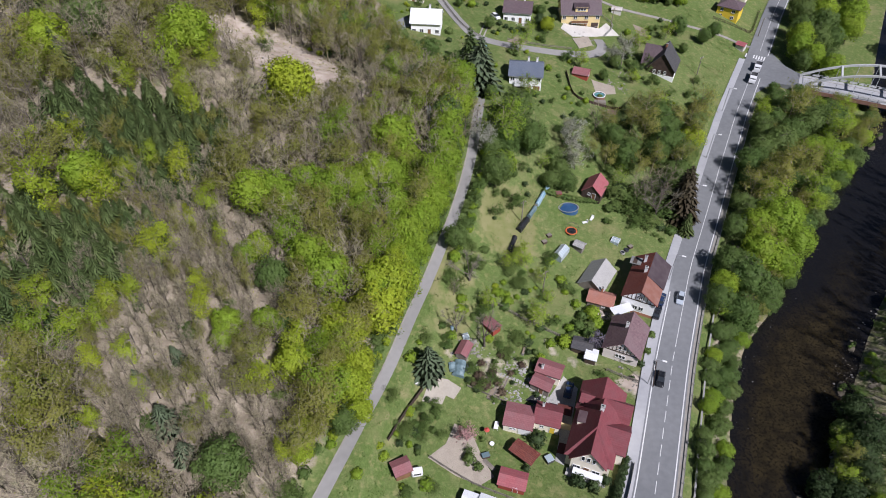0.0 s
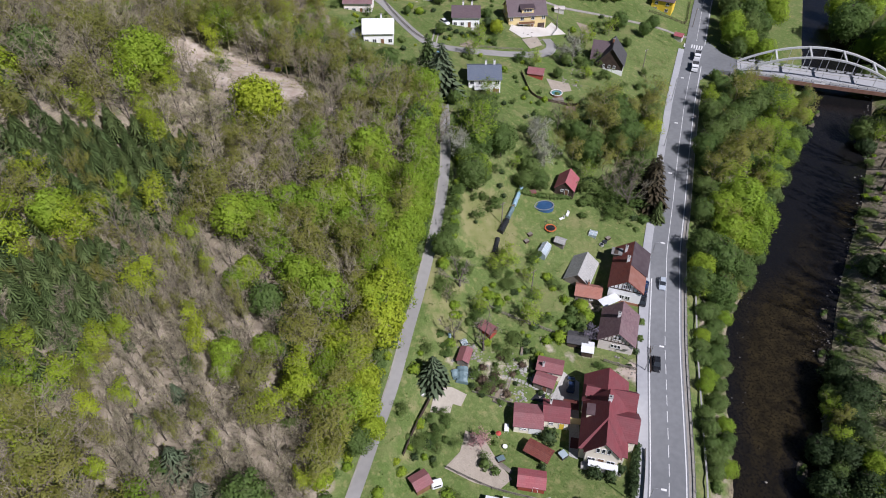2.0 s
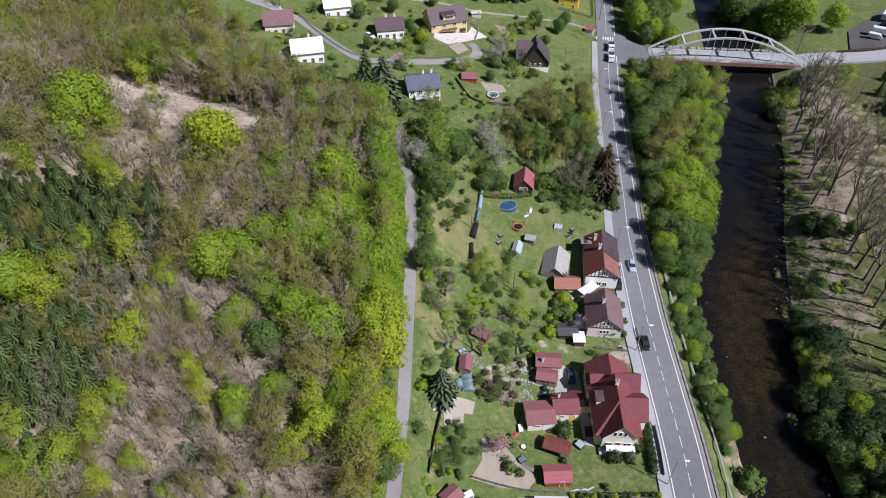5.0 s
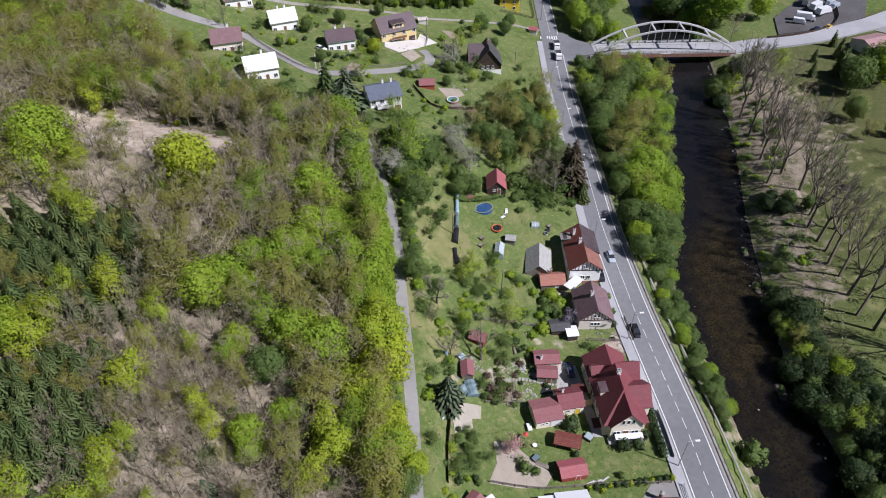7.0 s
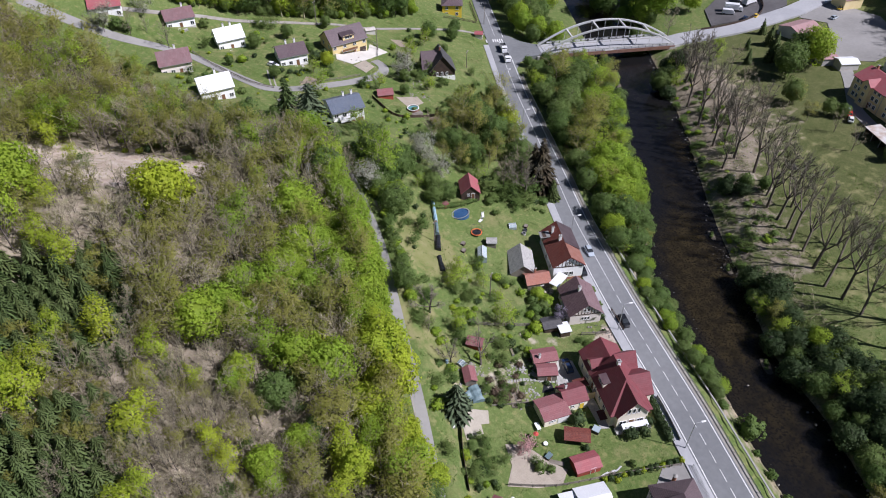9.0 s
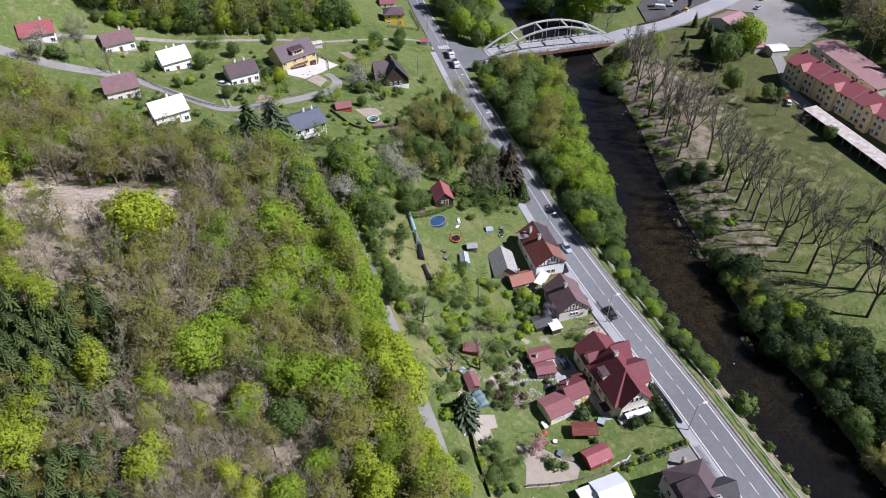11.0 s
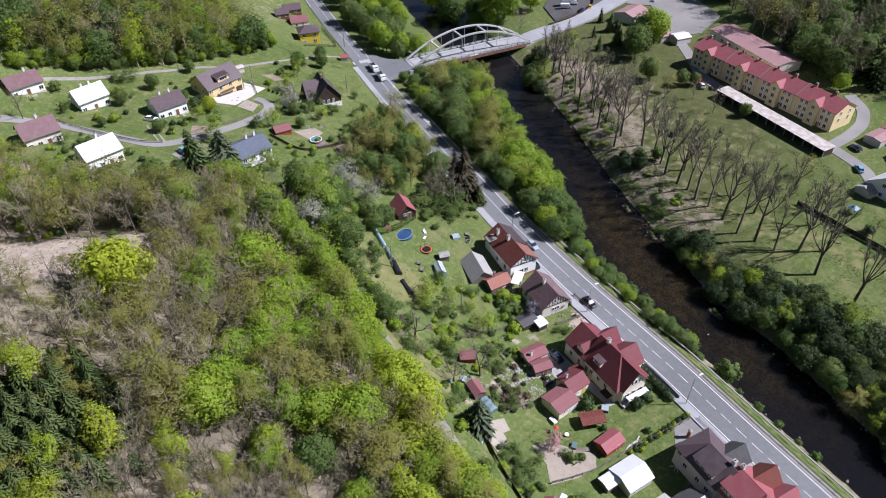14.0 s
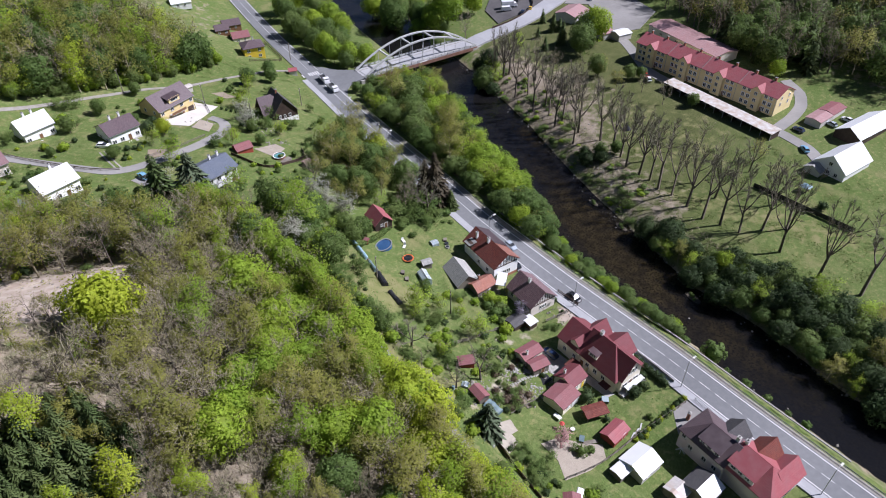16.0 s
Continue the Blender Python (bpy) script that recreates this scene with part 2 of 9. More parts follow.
    "turf": surface("lawn_turf", (0.14, 0.21, 0.045), (0.18, 0.24, 0.055), 0.5, 8, 0.95, relief=0.05, vary=0),
}


def glass_like(name, colour, rough=0.06):
    m, nodes, links, bsdf = shader(name)
    bsdf.inputs["Base Color"].default_value = (*colour, 1)
    bsdf.inputs["Roughness"].default_value, bsdf.inputs["Specular IOR Level"].default_value = rough, 0.6
    return m


def paintwork(name, colour):
    m, nodes, links, bsdf = shader(name)
    dust = ramp(nodes, links, noise_node(nodes, links, 2.0, 5), 0.4, 0.8)
    links.new(blend(nodes, links, dust, colour, tuple(0.9 * v + 0.02 for v in colour)), bsdf.inputs["Base Color"])
    bsdf.inputs["Roughness"].default_value = 0.25
    bsdf.inputs["Coat Weight"].default_value = 0.6
    return m


M["glass"] = glass_like("window_glass", (0.03, 0.035, 0.04))
M["greenhouse"] = glass_like("greenhouse_glass", (0.35, 0.42, 0.45), 0.15)
M["panel"] = glass_like("roof_window_glass", (0.2, 0.25, 0.3), 0.15)
for car_paint, rgb in {"navy": (0.015, 0.03, 0.075), "black": (0.012, 0.013, 0.015), "silver": (0.4, 0.45, 0.5), "pearl": (0.75, 0.76, 0.77), "scarlet": (0.5, 0.03, 0.025), "sky": (0.2, 0.42, 0.6), "sun_yellow": (0.7, 0.45, 0.03)}.items():
    M[car_paint] = paintwork("car_paint_" + car_paint, rgb)


def land_material():
    """Grass, leaf litter, trodden earth and stony river bed on one sheet, by how the land is used there."""
    m, nodes, links, bsdf = shader("land")
    def use(name):
        a = nodes.new("ShaderNodeAttribute")
        a.attribute_name = name
        return a.outputs["Fac"]
    big, mid, fine = (noise_node(nodes, links, s, 6) for s in (0.035, 0.35, 3.0))
    grass = blend(nodes, links, ramp(nodes, links, big, 0.35, 0.65), (0.128, 0.182, 0.052), (0.182, 0.222, 0.08))
    grass = blend(nodes, links, ramp(nodes, links, mid, 0.5, 0.75), grass, (0.225, 0.235, 0.1))
    grass = blend(nodes, links, ramp(nodes, links, fine, 0.35, 0.7), blend(nodes, links, 0.45, grass, (0.035, 0.06, 0.015)), grass)
    worn = ramp(nodes, links, noise_node(nodes, links, 0.12, 5), 0.55, 0.72)
    tuft = ramp(nodes, links, noise_node(nodes, links, 1.1, 6), 0.42, 0.62)
    grass = blend(nodes, links, tuft, blend(nodes, links, 0.35, grass, (0.06, 0.1, 0.02)), grass)
    straw = ramp(nodes, links, noise_node(nodes, links, 0.8, 7), 0.55, 0.7)
    grass = blend(nodes, links, straw, grass, blend(nodes, links, 0.55, grass, (0.27, 0.25, 0.11)))
    grass = blend(nodes, links, worn, grass, blend(nodes, links, 0.6, grass, (0.23, 0.21, 0.1)))
    dry = blend(nodes, links, ramp(nodes, links, mid, 0.4, 0.65), (0.175, 0.185, 0.07), (0.225, 0.215, 0.1))
    litter = blend(nodes, links, ramp(nodes, links, mid, 0.35, 0.65), (0.2, 0.17, 0.125), (0.33, 0.285, 0.22))
    litter = blend(nodes, links, ramp(nodes, links, fine, 0.4, 0.75), litter, (0.19, 0.15, 0.11))
    earth = blend(nodes, links, ramp(nodes, links, mid, 0.35, 0.65), (0.36, 0.29, 0.235), (0.5, 0.43, 0.365))
    bed = blend(nodes, links, ramp(nodes, links, mid, 0.35, 0.65), (0.15, 0.128, 0.088), (0.36, 0.305, 0.205))
    bed = blend(nodes, links, ramp(nodes, links, noise_node(nodes, links, 1.6, 5), 0.48, 0.64), bed, (0.08, 0.066, 0.046))
    ragged = nodes.new("ShaderNodeMath")
    ragged.operation = "MULTIPLY_ADD"
    links.new(mid, ragged.inputs[0])
    ragged.inputs[1].default_value, ragged.inputs[2].default_value = 1.4, -0.7
    def patchy(name):
        s = nodes.new("ShaderNodeMath")
        s.operation = "ADD"
        links.new(use(name), s.inputs[0])
        links.new(ragged.outputs[0], s.inputs[1])
        return ramp(nodes, links, s.outputs[0], 0.35, 0.65)
    # Rough park grass; its darker tones also hold the shade of the bare crowns.
    rank_dim = blend(nodes, links, ramp(nodes, links, mid, 0.4, 0.65), (0.112, 0.118, 0.048), (0.165, 0.158, 0.074))
    rank_dim = blend(nodes, links, ramp(nodes, links, fine, 0.35, 0.65), (0.055, 0.07, 0.022), rank_dim)
    colour = blend(nodes, links, use("coarse"), grass, rank_dim)
    colour = blend(nodes, links, patchy("dry"), colour, dry)
    colour = blend(nodes, links, patchy("litter"), colour, litter)
    colour = blend(nodes, links, patchy("earth"), colour, earth)
    colour = blend(nodes, links, use("bed"), colour, bed)
    links.new(colour, bsdf.inputs["Base Color"])
    bsdf.inputs["Roughness"].default_value, bsdf.inputs["Specular IOR Level"].default_value = 0.95, 0.1
    rough_bump(nodes, links, bsdf, fine, 0.25, 0.08)
    return m


def water_material():
    """Dark shallow water: a rippled skin over a stony bed that shows more or less."""
    m, nodes, links, bsdf = shader("river_water")
    co = nodes.new("ShaderNodeTexCoord")
    flow = nodes.new("ShaderNodeMapping")
    flow.inputs["Rotation"].default_value[2] = radians(-27)
    flow.inputs["Scale"].default_value = (1.6, 0.4, 1.0)
    links.new(co.outputs["Object"], flow.inputs["Vector"])
    ripple = nodes.new("ShaderNodeTexNoise")
    ripple.inputs["Scale"].default_value, ripple.inputs["Detail"].default_value = 0.9, 7
    links.new(flow.outputs["Vector"], ripple.inputs["Vector"])
    clear = nodes.new("ShaderNodeBsdfTransparent")
    clear.inputs["Color"].default_value = (0.47, 0.44, 0.33, 1)
    bsdf.inputs["Base Color"].default_value = (0.009, 0.009, 0.01, 1)
    bsdf.inputs["Roughness"].default_value, bsdf.inputs["IOR"].default_value = 0.1, 1.36
    rough_bump(nodes, links, bsdf, ripple.outputs["Fac"], 0.7, 0.22)
    both = nodes.new("ShaderNodeMixShader")
    depth = nodes.new("ShaderNodeAttribute")
    depth.attribute_name = "shallow"
    patch = nodes.new("ShaderNodeMath")
    patch.operation = "MULTIPLY_ADD"
    links.new(ripple.outputs["Fac"], patch.inputs[0])
    patch.inputs[1].default_value = -0.5
    links.new(depth.outputs["Fac"], patch.inputs[2])
    thin = ramp(nodes, links, patch.outputs[0], -0.2, 0.5)
    links.new(ramp_to(nodes, links, thin, 0.86, 0.42), both.inputs[0])
    links.new(clear.outputs[0], both.inputs[1])
    links.new(bsdf.outputs[0], both.inputs[2])
    links.new(both.outputs[0], nodes["Material Output"].inputs["Surface"])
    return m


# ---- the lie of the land ----
ROAD_Y = [-200, 0, 39, 60, 91, 121, 139.5, 163, 194, 231, 272, 301, 420, 700]
ROAD_X = [-60, 17, 32, 40.5, 51.5, 63.5, 72.5, 83.5, 98.5, 118, 139, 155, 222, 390]
LEFT_Y = [-200, 20, 43, 62, 90, 100, 114, 138, 158, 180, 243, 300, 420, 700]
LEFT_X = [-45, 39, 47.5, 56.5, 67, 73, 86, 103, 118, 137, 172, 204, 270, 440]
RIGHT_X = [-22, 56, 68.5, 75, 95, 101.5, 112, 132, 146.5, 162, 202, 236, 302, 472]
WATER = -5.8
VALLEY_Y = [-60, 40, 75, 100, 130, 155, 185, 215, 250, 300, 420]
VALLEY_U = [-320, -160, -110, -85, -58, -45, -32, -20, -5.6]
VALLEY_Z = [
    [80, 36, 22, 15, 3, 0, -1.5, -1.5, -0.3],
    [82, 38, 23, 16, 5, 1.5, -1, -1, -0.3],
    [86, 40, 25, 18, 8.5, 2.4, 0, -0.8, -0.3],
    [90, 43, 28, 21, 12, 5.6, 2.2, -0.2, -0.3],
    [94, 47, 32, 24, 17, 9.6, 5.8, 3.2, 0],
    [95, 50, 34, 26, 18.5, 11, 6.5, 4, -0.3],
    [80, 40, 26, 19, 13.5, 10, 7.5, 4, -1],
    [66, 31, 21, 16.5, 12, 9, 6.5, 3, -2],
    [60, 27, 18.5, 15, 10.8, 7.8, 5, 2, -2.5],
    [80, 45, 30, 22, 14, 10, 6, 1.5, -3],
    [110, 80, 62, 50, 36, 28, 18, 8, -3.5],
]


LANE_Y = [-60, 0, 40, 65, 85, 105, 125, 135, 145, 165, 182, 205]
LANE_X = [-78, -48, -29, -18.5, -10.5, -3.5, 3.5, 6, 8, 10.5, 12, 12]


def road_x(y):
    return np.interp(y, ROAD_Y, ROAD_X)


def road_z(y):
    return np.interp(y, [110, 165, 235, 300], [0.0, -0.6, -2.2, -3.0])


def smooth_rows(u, y):
    """The valley's west side: height by distance u from the road and by y."""
    t = np.interp(y, VALLEY_Y, np.arange(len(VALLEY_Y)))
    i = np.clip(np.floor(t).astype(int), 0, len(VALLEY_Y) - 2)
    f = t - i
    f = f * f * (3 - 2 * f)
    rows = np.array([np.interp(u, VALLEY_U, r) for r in VALLEY_Z])
    k = np.arange(len(np.atleast_1d(u)))
    return rows[i, k] * (1 - f) + rows[i + 1, k] * f


def shallow(x, y):
    """1 over the gravel riffles of the river, 0 over its deep reaches."""
    def bar(cx, cy, half, width):
        a, b = (x - cx) * 0.53 + (y - cy) * 0.85, (x - cx) * 0.85 - (y - cy) * 0.53
        return np.clip(1.35 - np.sqrt((a / half) ** 2 + (b / width) ** 2), 0, 1)
    return np.clip(1.2 * bar(83, 90, 25, 10) + 0.5 * bar(64, 62, 26, 8) + 0.7 * bar(126, 135, 12, 4) + 0.4 * bar(58, 38, 20, 7) + 0.4 * bar(106, 120, 18, 6), 0, 1)


def lie(x, y):
    """The lie of the land, in metres, for arrays or numbers."""
    x, y = np.atleast_1d(np.asarray(x, float)), np.atleast_1d(np.asarray(y, float))
    u = (x - road_x(y)) * 0.91
    zr = road_z(y)
    west = smooth_rows(np.minimum(u, -5.6), y)
    left, right = np.interp(y, LEFT_Y, LEFT_X), np.interp(y, LEFT_Y, RIGHT_X)
    verge = zr - 0.15
    f = np.clip((x - road_x(y) - 7.5) / np.maximum(left - road_x(y) - 7.5, 2), 0, 1)
    bank = verge + (WATER - 0.1 - verge) * f ** 0.8
    d = (x - right) * 0.82
    east = np.interp(d, [-3, 0, 3, 7, 14, 26, 60, 95, 140, 400], [WATER - 0.9, WATER - 0.1, -4.2, -2.6, -1.2, -0.3, 2.6, 4, 8, 110])
    bed = WATER - 0.1 - (0.8 - 0.5 * shallow(x, y)) * np.clip(np.minimum(x - left, right - x) / 3, 0, 1)
    z = np.where(u < -5.6, west, np.where(u < 6.8, verge, np.where(x < left, bank, np.where(x < right, bed, east))))
    k = np.clip((-5.6 - u) / 3, 0, 1)
    return np.where((u < -5.6), verge * (1 - k) + west * k, z)


def lane_x(y):
    return np.interp(y, LANE_Y, LANE_X)


def ground(x, y):
    """The land with the lane cut level into the slope."""
    x, y = np.atleast_1d(np.asarray(x, float)), np.atleast_1d(np.asarray(y, float))
    k = np.clip((6.4 - abs(x - lane_x(y))) / 2.6, 0, 1) * np.clip((210 - y) / 12, 0, 1)
    return lie(x, y) * (1 - k) + lie(lane_x(y), y) * k


# ---- small builders ----
def mesh_of(name, verts, faces, material, uvs=None):
    me = bpy.data.meshes.new(name)
    me.from_pydata([tuple(v) for v in verts], [], faces)
    me.materials.append(M[material] if isinstance(material, str) else material)
    if uvs:
        layer = me.uv_layers.new(name="slope")
        layer.data.foreach_set("uv", [c for uv in uvs for c in uv])
    me.update()
    return me


def thing(name, m, label, category, group="", kind=""):
    """An Empty at a thing's base, which parents its parts."""
    ob = new(name)
    ob.matrix_basis = m
    ob.empty_display_size = 0.2
    return tagged(ob, label, category, group, kind)


def piece(name, mesh, parent, label="", m=None):
    ob = new(name, mesh)
    ob.parent = parent
    if m is not None:
        ob.matrix_basis = m
    return tagged(ob, label)


def part(name, bm, material, parent, label="", m=None):
    me = bpy.data.meshes.new(name)
    bm.to_mesh(me)
    bm.free()
    me.materials.append(M[material] if isinstance(material, str) else material)
    return piece(name, me, parent, label, m)


def box(bm, x0, y0, z0, x1, y1, z1, bevel=0.0):
    g = bmesh.ops.create_cube(bm, size=1.0)
    vs = g["verts"]
    bmesh.ops.transform(bm, matrix=Matrix.Translation(((x0 + x1) / 2, (y0 + y1) / 2, (z0 + z1) / 2)) @ Matrix.Diagonal((x1 - x0, y1 - y0, z1 - z0, 1)), verts=vs)
    if bevel:
        es = list({e for v in vs for e in v.link_edges})
        bmesh.ops.bevel(bm, geom=es, offset=bevel, segments=1, affect="EDGES")
    return bm


def boxes(*dims, bevel=0.0):
    bm = bmesh.new()
    for d in dims:
        box(bm, *d, bevel=bevel)
    return bm


def tube(bm, a, b, ra, rb=None, sides=8, cap=True):
    """A tapered rod from a to b."""
    a, b = Vector(a), Vector(b)
    way = b - a
    g = bmesh.ops.create_cone(bm, segments=sides, radius1=ra, radius2=ra if rb is None else rb, depth=way.length, cap_ends=cap)
    turn = way.to_track_quat("Z", "Y").to_matrix().to_4x4()
    bmesh.ops.transform(bm, matrix=Matrix.Translation((a + b) / 2) @ turn, verts=g["verts"])
    return bm


def disc(bm, x, y, z0, z1, r, sides=24, sx=1.0):
    g = bmesh.ops.create_cone(bm, segments=sides, radius1=r, radius2=r, depth=z1 - z0, cap_ends=True)
    bmesh.ops.transform(bm, matrix=Matrix.Translation((x, y, (z0 + z1) / 2)) @ Matrix.Diagonal((sx, 1, 1, 1)), verts=g["verts"])
    return bm


def z_at(x, y):
    return float(ground(x, y)[0])


# ---- the ground ----
def lines(lo, hi, step, far):
    inner = np.arange(lo, hi + 0.1, step)
    out = np.array([5, 12, 24, 45, 80, 140, 240, 420, 750, 1300, 2200])
    out = out[out < far]
    return np.concatenate([lo - out[::-1], inner, hi + out])


def zone(x, y, cx, cy, rx, ry, soft=0.25):
    d = np.sqrt(((x - cx) / rx) ** 2 + ((y - cy) / ry) ** 2)
    return np.clip((1 + soft - d) / (2 * soft), 0, 1)


def woods(x, y):
    """1 in the western wood, 0 outside."""
    edge = lane_x(y) - 3.0
    south = np.clip((edge - x) / 3, 0, 1) * np.clip((np.interp(x, [-200, -60, -45, -34, -27, -23, -19, -17, -12, 0, 20], [330, 292, 272, 252, 245, 235, 216, 195, 182, 172, 160]) - y) / 6, 0, 1)
    return south


def bare_slope(x, y):
    a, b = (x + 44) * 0.85 - (y - 169) * 0.53, (x + 44) * 0.53 + (y - 169) * 0.85
    return np.clip((1.25 - np.sqrt((a / 28) ** 2 + (b / 11) ** 2)) / 0.4, 0, 1)


def build_ground():
    xs, ys = lines(-150, 300, 2.0, 2500), lines(-130, 430, 2.0, 2500)
    gx, gy = np.meshgrid(xs, ys)
    x, y = gx.ravel(), gy.ravel()
    z = ground(x, y)
    u = (x - road_x(y)) * 0.91
    rough = np.array([noise.noise((a * 0.09, b * 0.09, 0)) + 0.5 * noise.noise((a * 0.3, b * 0.3, 5)) for a, b in zip(x, y)])
    wood = woods(x, y)
    far_wood = np.clip((y - 275) / 15, 0, 1) * np.clip((-12 - u) / 8, 0, 1)
    left, right = np.interp(y, LEFT_Y, LEFT_X), np.interp(y, LEFT_Y, RIGHT_X)
    d = (x - right) * 0.82
    east_wood = np.clip((d - 108) / 10, 0, 1)
    z = z + rough * (0.1 + 0.55 * wood * np.clip((lane_x(y) - 5 - x) / 8, 0, 1) + 0.6 * (far_wood + east_wood)) * (abs(u) > 8)
    n = len(xs)
    faces = [(j * n + i, j * n + i + 1, (j + 1) * n + i + 1, (j + 1) * n + i) for j in range(len(ys) - 1) for i in range(n - 1)]
    me = bpy.data.meshes.new("ground")
    me.from_pydata(np.stack([x, y, z], 1).tolist(), [], faces)
    me.materials.append(land_material())
    me.polygons.foreach_set("use_smooth", [True] * len(faces))
    sparse = zone(x, y, -52, 92, 22, 34, 0.3)
    use = {
        "litter": np.clip(0.4 * ((u > 7.5) & (x < left + 1) & (y < 200)) + wood * (0.72 + 0.28 * sparse) + 0.3 * far_wood + 0.35 * east_wood + np.interp(y, [60, 75, 100, 120], [0.15, 0.3, 0.36, 0.45]) * np.clip(1.3 - abs(d - 9) / 11, 0, 1) * (y < 190) + 0.3 * zone(x, y, 150, 142, 24, 36) + 0.2 * np.clip((38 - d) / 12, 0, 1) * (d > 0) * (y > 70) * (y < 180), 0, 1),
        "earth": np.clip(bare_slope(x, y) + 0.9 * zone(x, y, -16, 150, 6, 5) + 0.3 * zone(x, y, 125, 116, 4, 18) + 0.35 * zone(x, y, 138, 148, 5, 10)
                         + 0.8 * zone(x, y, 44, 85, 6, 3.2) + 0.9 * zone(x, y, 10.8, 137.5, 2.2, 3) + 0.9 * zone(x, y, 38, 105, 3, 2) + 0.3 * zone(x, y, 15, 87, 7, 4) + 0.25 * zone(x, y, 25, 94, 6, 3) + 0.45 * zone(x, y, 31, 91, 4, 2) + 0.3 * zone(x, y, 7, 90, 6, 6), 0, 1),
        "dry": np.clip(0.8 * zone(x, y, 17, 127, 8, 12) + 0.6 * zone(x, y, 2, 104, 6, 14) + 0.35 * zone(x, y, 30, 245, 40, 10) + 0.35 * zone(x, y, -8, 72, 5, 14) + 0.5 * zone(x, y, 108, 52, 6, 40) + 0.35 * zone(x, y, 140, 110, 22, 55) + 0.45 * zone(x, y, 160, 160, 20, 26), 0, 1),
        # Park grass, with dimming under the leafless trees put into its colour.
        "coarse": 0.88 * np.clip((y - 42) / 40, 0, 1) * np.clip((d - 6) / 6, 0, 1) * np.clip((82 - d) / 12, 0, 1) * (y < 185),
        "bed": ((x > left - 1) & (x < right + 1)).astype(float),
    }
    for name, values in use.items():
        me.attributes.new(name, "FLOAT", "POINT").data.foreach_set("value", values.astype(np.float32))
    me.update()
    return tagged(new("ground", me), "grassy valley floor and wooded hillside with brown leaf litter", "ground", kind="structure")


build_ground()


def ribbon(name, centre, material, lift, label, category="road", across=3, follow=True, kind="structure", thick=0.3):
    """A strip along (x, y, width) stations, laid on the ground, with sides that go into it."""
    pts = [Vector((x, y)) for x, y, _ in centre]
    verts, faces = [], []
    k = across + 1
    for i, (x, y, wide) in enumerate(centre):
        way = (pts[min(i + 1, len(pts) - 1)] - pts[max(i - 1, 0)]).normalized()
        side = Vector((way.y, -way.x))
        row = [(x + side.x * wide * (j / across - 0.5), y + side.y * wide * (j / across - 0.5)) for j in range(k)]
        zs = [z_at(*p) + lift for p in row] if follow else [z_at(x, y) + lift] * k
        verts += [(row[0][0], row[0][1], zs[0] - thick)] + [(p[0], p[1], z) for p, z in zip(row, zs)] + [(row[-1][0], row[-1][1], zs[-1] - thick)]
    w = k + 2
    for i in range(len(centre) - 1):
        for j in range(w - 1):
            faces.append((i * w + j, i * w + j + 1, (i + 1) * w + j + 1, (i + 1) * w + j))
    me = mesh_of(name, verts, faces, material)
    return tagged(new(name, me), label, category, kind=kind)


def stations(points, step, wide):
    """Even stations along a polyline, rounded a little at its corners."""
    p = np.array(points, float)
    s = np.concatenate([[0], np.cumsum(np.hypot(*np.diff(p, axis=0).T))])
    t = np.linspace(0, s[-1], max(int(s[-1] / step), 2))
    x, y = np.interp(t, s, p[:, 0]), np.interp(t, s, p[:, 1])
    for _ in range(2):
        x[1:-1], y[1:-1] = (x[:-2] + 2 * x[1:-1] + x[2:]) / 4, (y[:-2] + 2 * y[1:-1] + y[2:]) / 4
    return [(a, b, wide) for a, b in zip(x, y)]


ROAD = stations([(road_x(y), y) for y in range(-120, 420, 6)], 3, 7.8)


def along(u, y0, y1, step=3.0, wide=0.14, source=None):
    """Stations parallel to the main road, u metres to its east."""
    out = []
    line = source or ROAD
    for i, (x, y, _) in enumerate(line):
        if y0 <= y <= y1:
            a, b = line[max(i - 1, 0)], line[min(i + 1, len(line) - 1)]
            way = Vector((b[0] - a[0], b[1] - a[1])).normalized()
            out.append((x + way.y * u, y - way.x * u, wide))
    return out


def flat_strip(name, centre, lift, material, parent=None, label="", kind=""):
    """A thin painted strip or kerb, level across, at the road's height."""
    verts, faces = [], []
    for i, (x, y, wide) in enumerate(centre):
        a, b = centre[max(i - 1, 0)], centre[min(i + 1, len(centre) - 1)]
        way = Vector((b[0] - a[0], b[1] - a[1])).normalized()
        sx, sy = way.y * wide / 2, -way.x * wide / 2
        z = float(road_z(y)) + lift
        verts += [(x - sx, y - sy, z - 0.25), (x - sx, y - sy, z), (x + sx, y + sy, z), (x + sx, y + sy, z - 0.25)]
    for i in range(len(centre) - 1):
        for j in range(3):
            faces.append((i * 4 + j, i * 4 + j + 1, i * 4 + j + 5, i * 4 + j + 4))
    ob = piece(name, mesh_of(name, verts, faces, material), parent, label)
    return tagged(ob, kind=kind) if kind else ob


road = tagged(flat_strip("road", ROAD, 0.05, "asphalt"), "two-lane grey asphalt road with white markings", "road", kind="structure")
for u in (-3.45, 3.45):
    flat_strip("edge_line", along(u, -120, 420, wide=0.22), 0.06, "line", road, "white painted edge line")
for i in range(0, 110):
    y0 = -30 + 3.9 * i
    if abs(y0 - 232) > 7 and not 96 < y0 < 222:
        flat_strip("centre_dash", [(float(road_x(y)) + 0.15, y, 0.13) for y in (y0, y0 + (2.6 if y0 < 130 else 3.2))], 0.06, "line", road)
flat_strip("centre_line", [(x + 0.15, y, 0.13) for x, y, _ in along(0.0, 96, 224)], 0.06, "line", road, "white painted centre line")
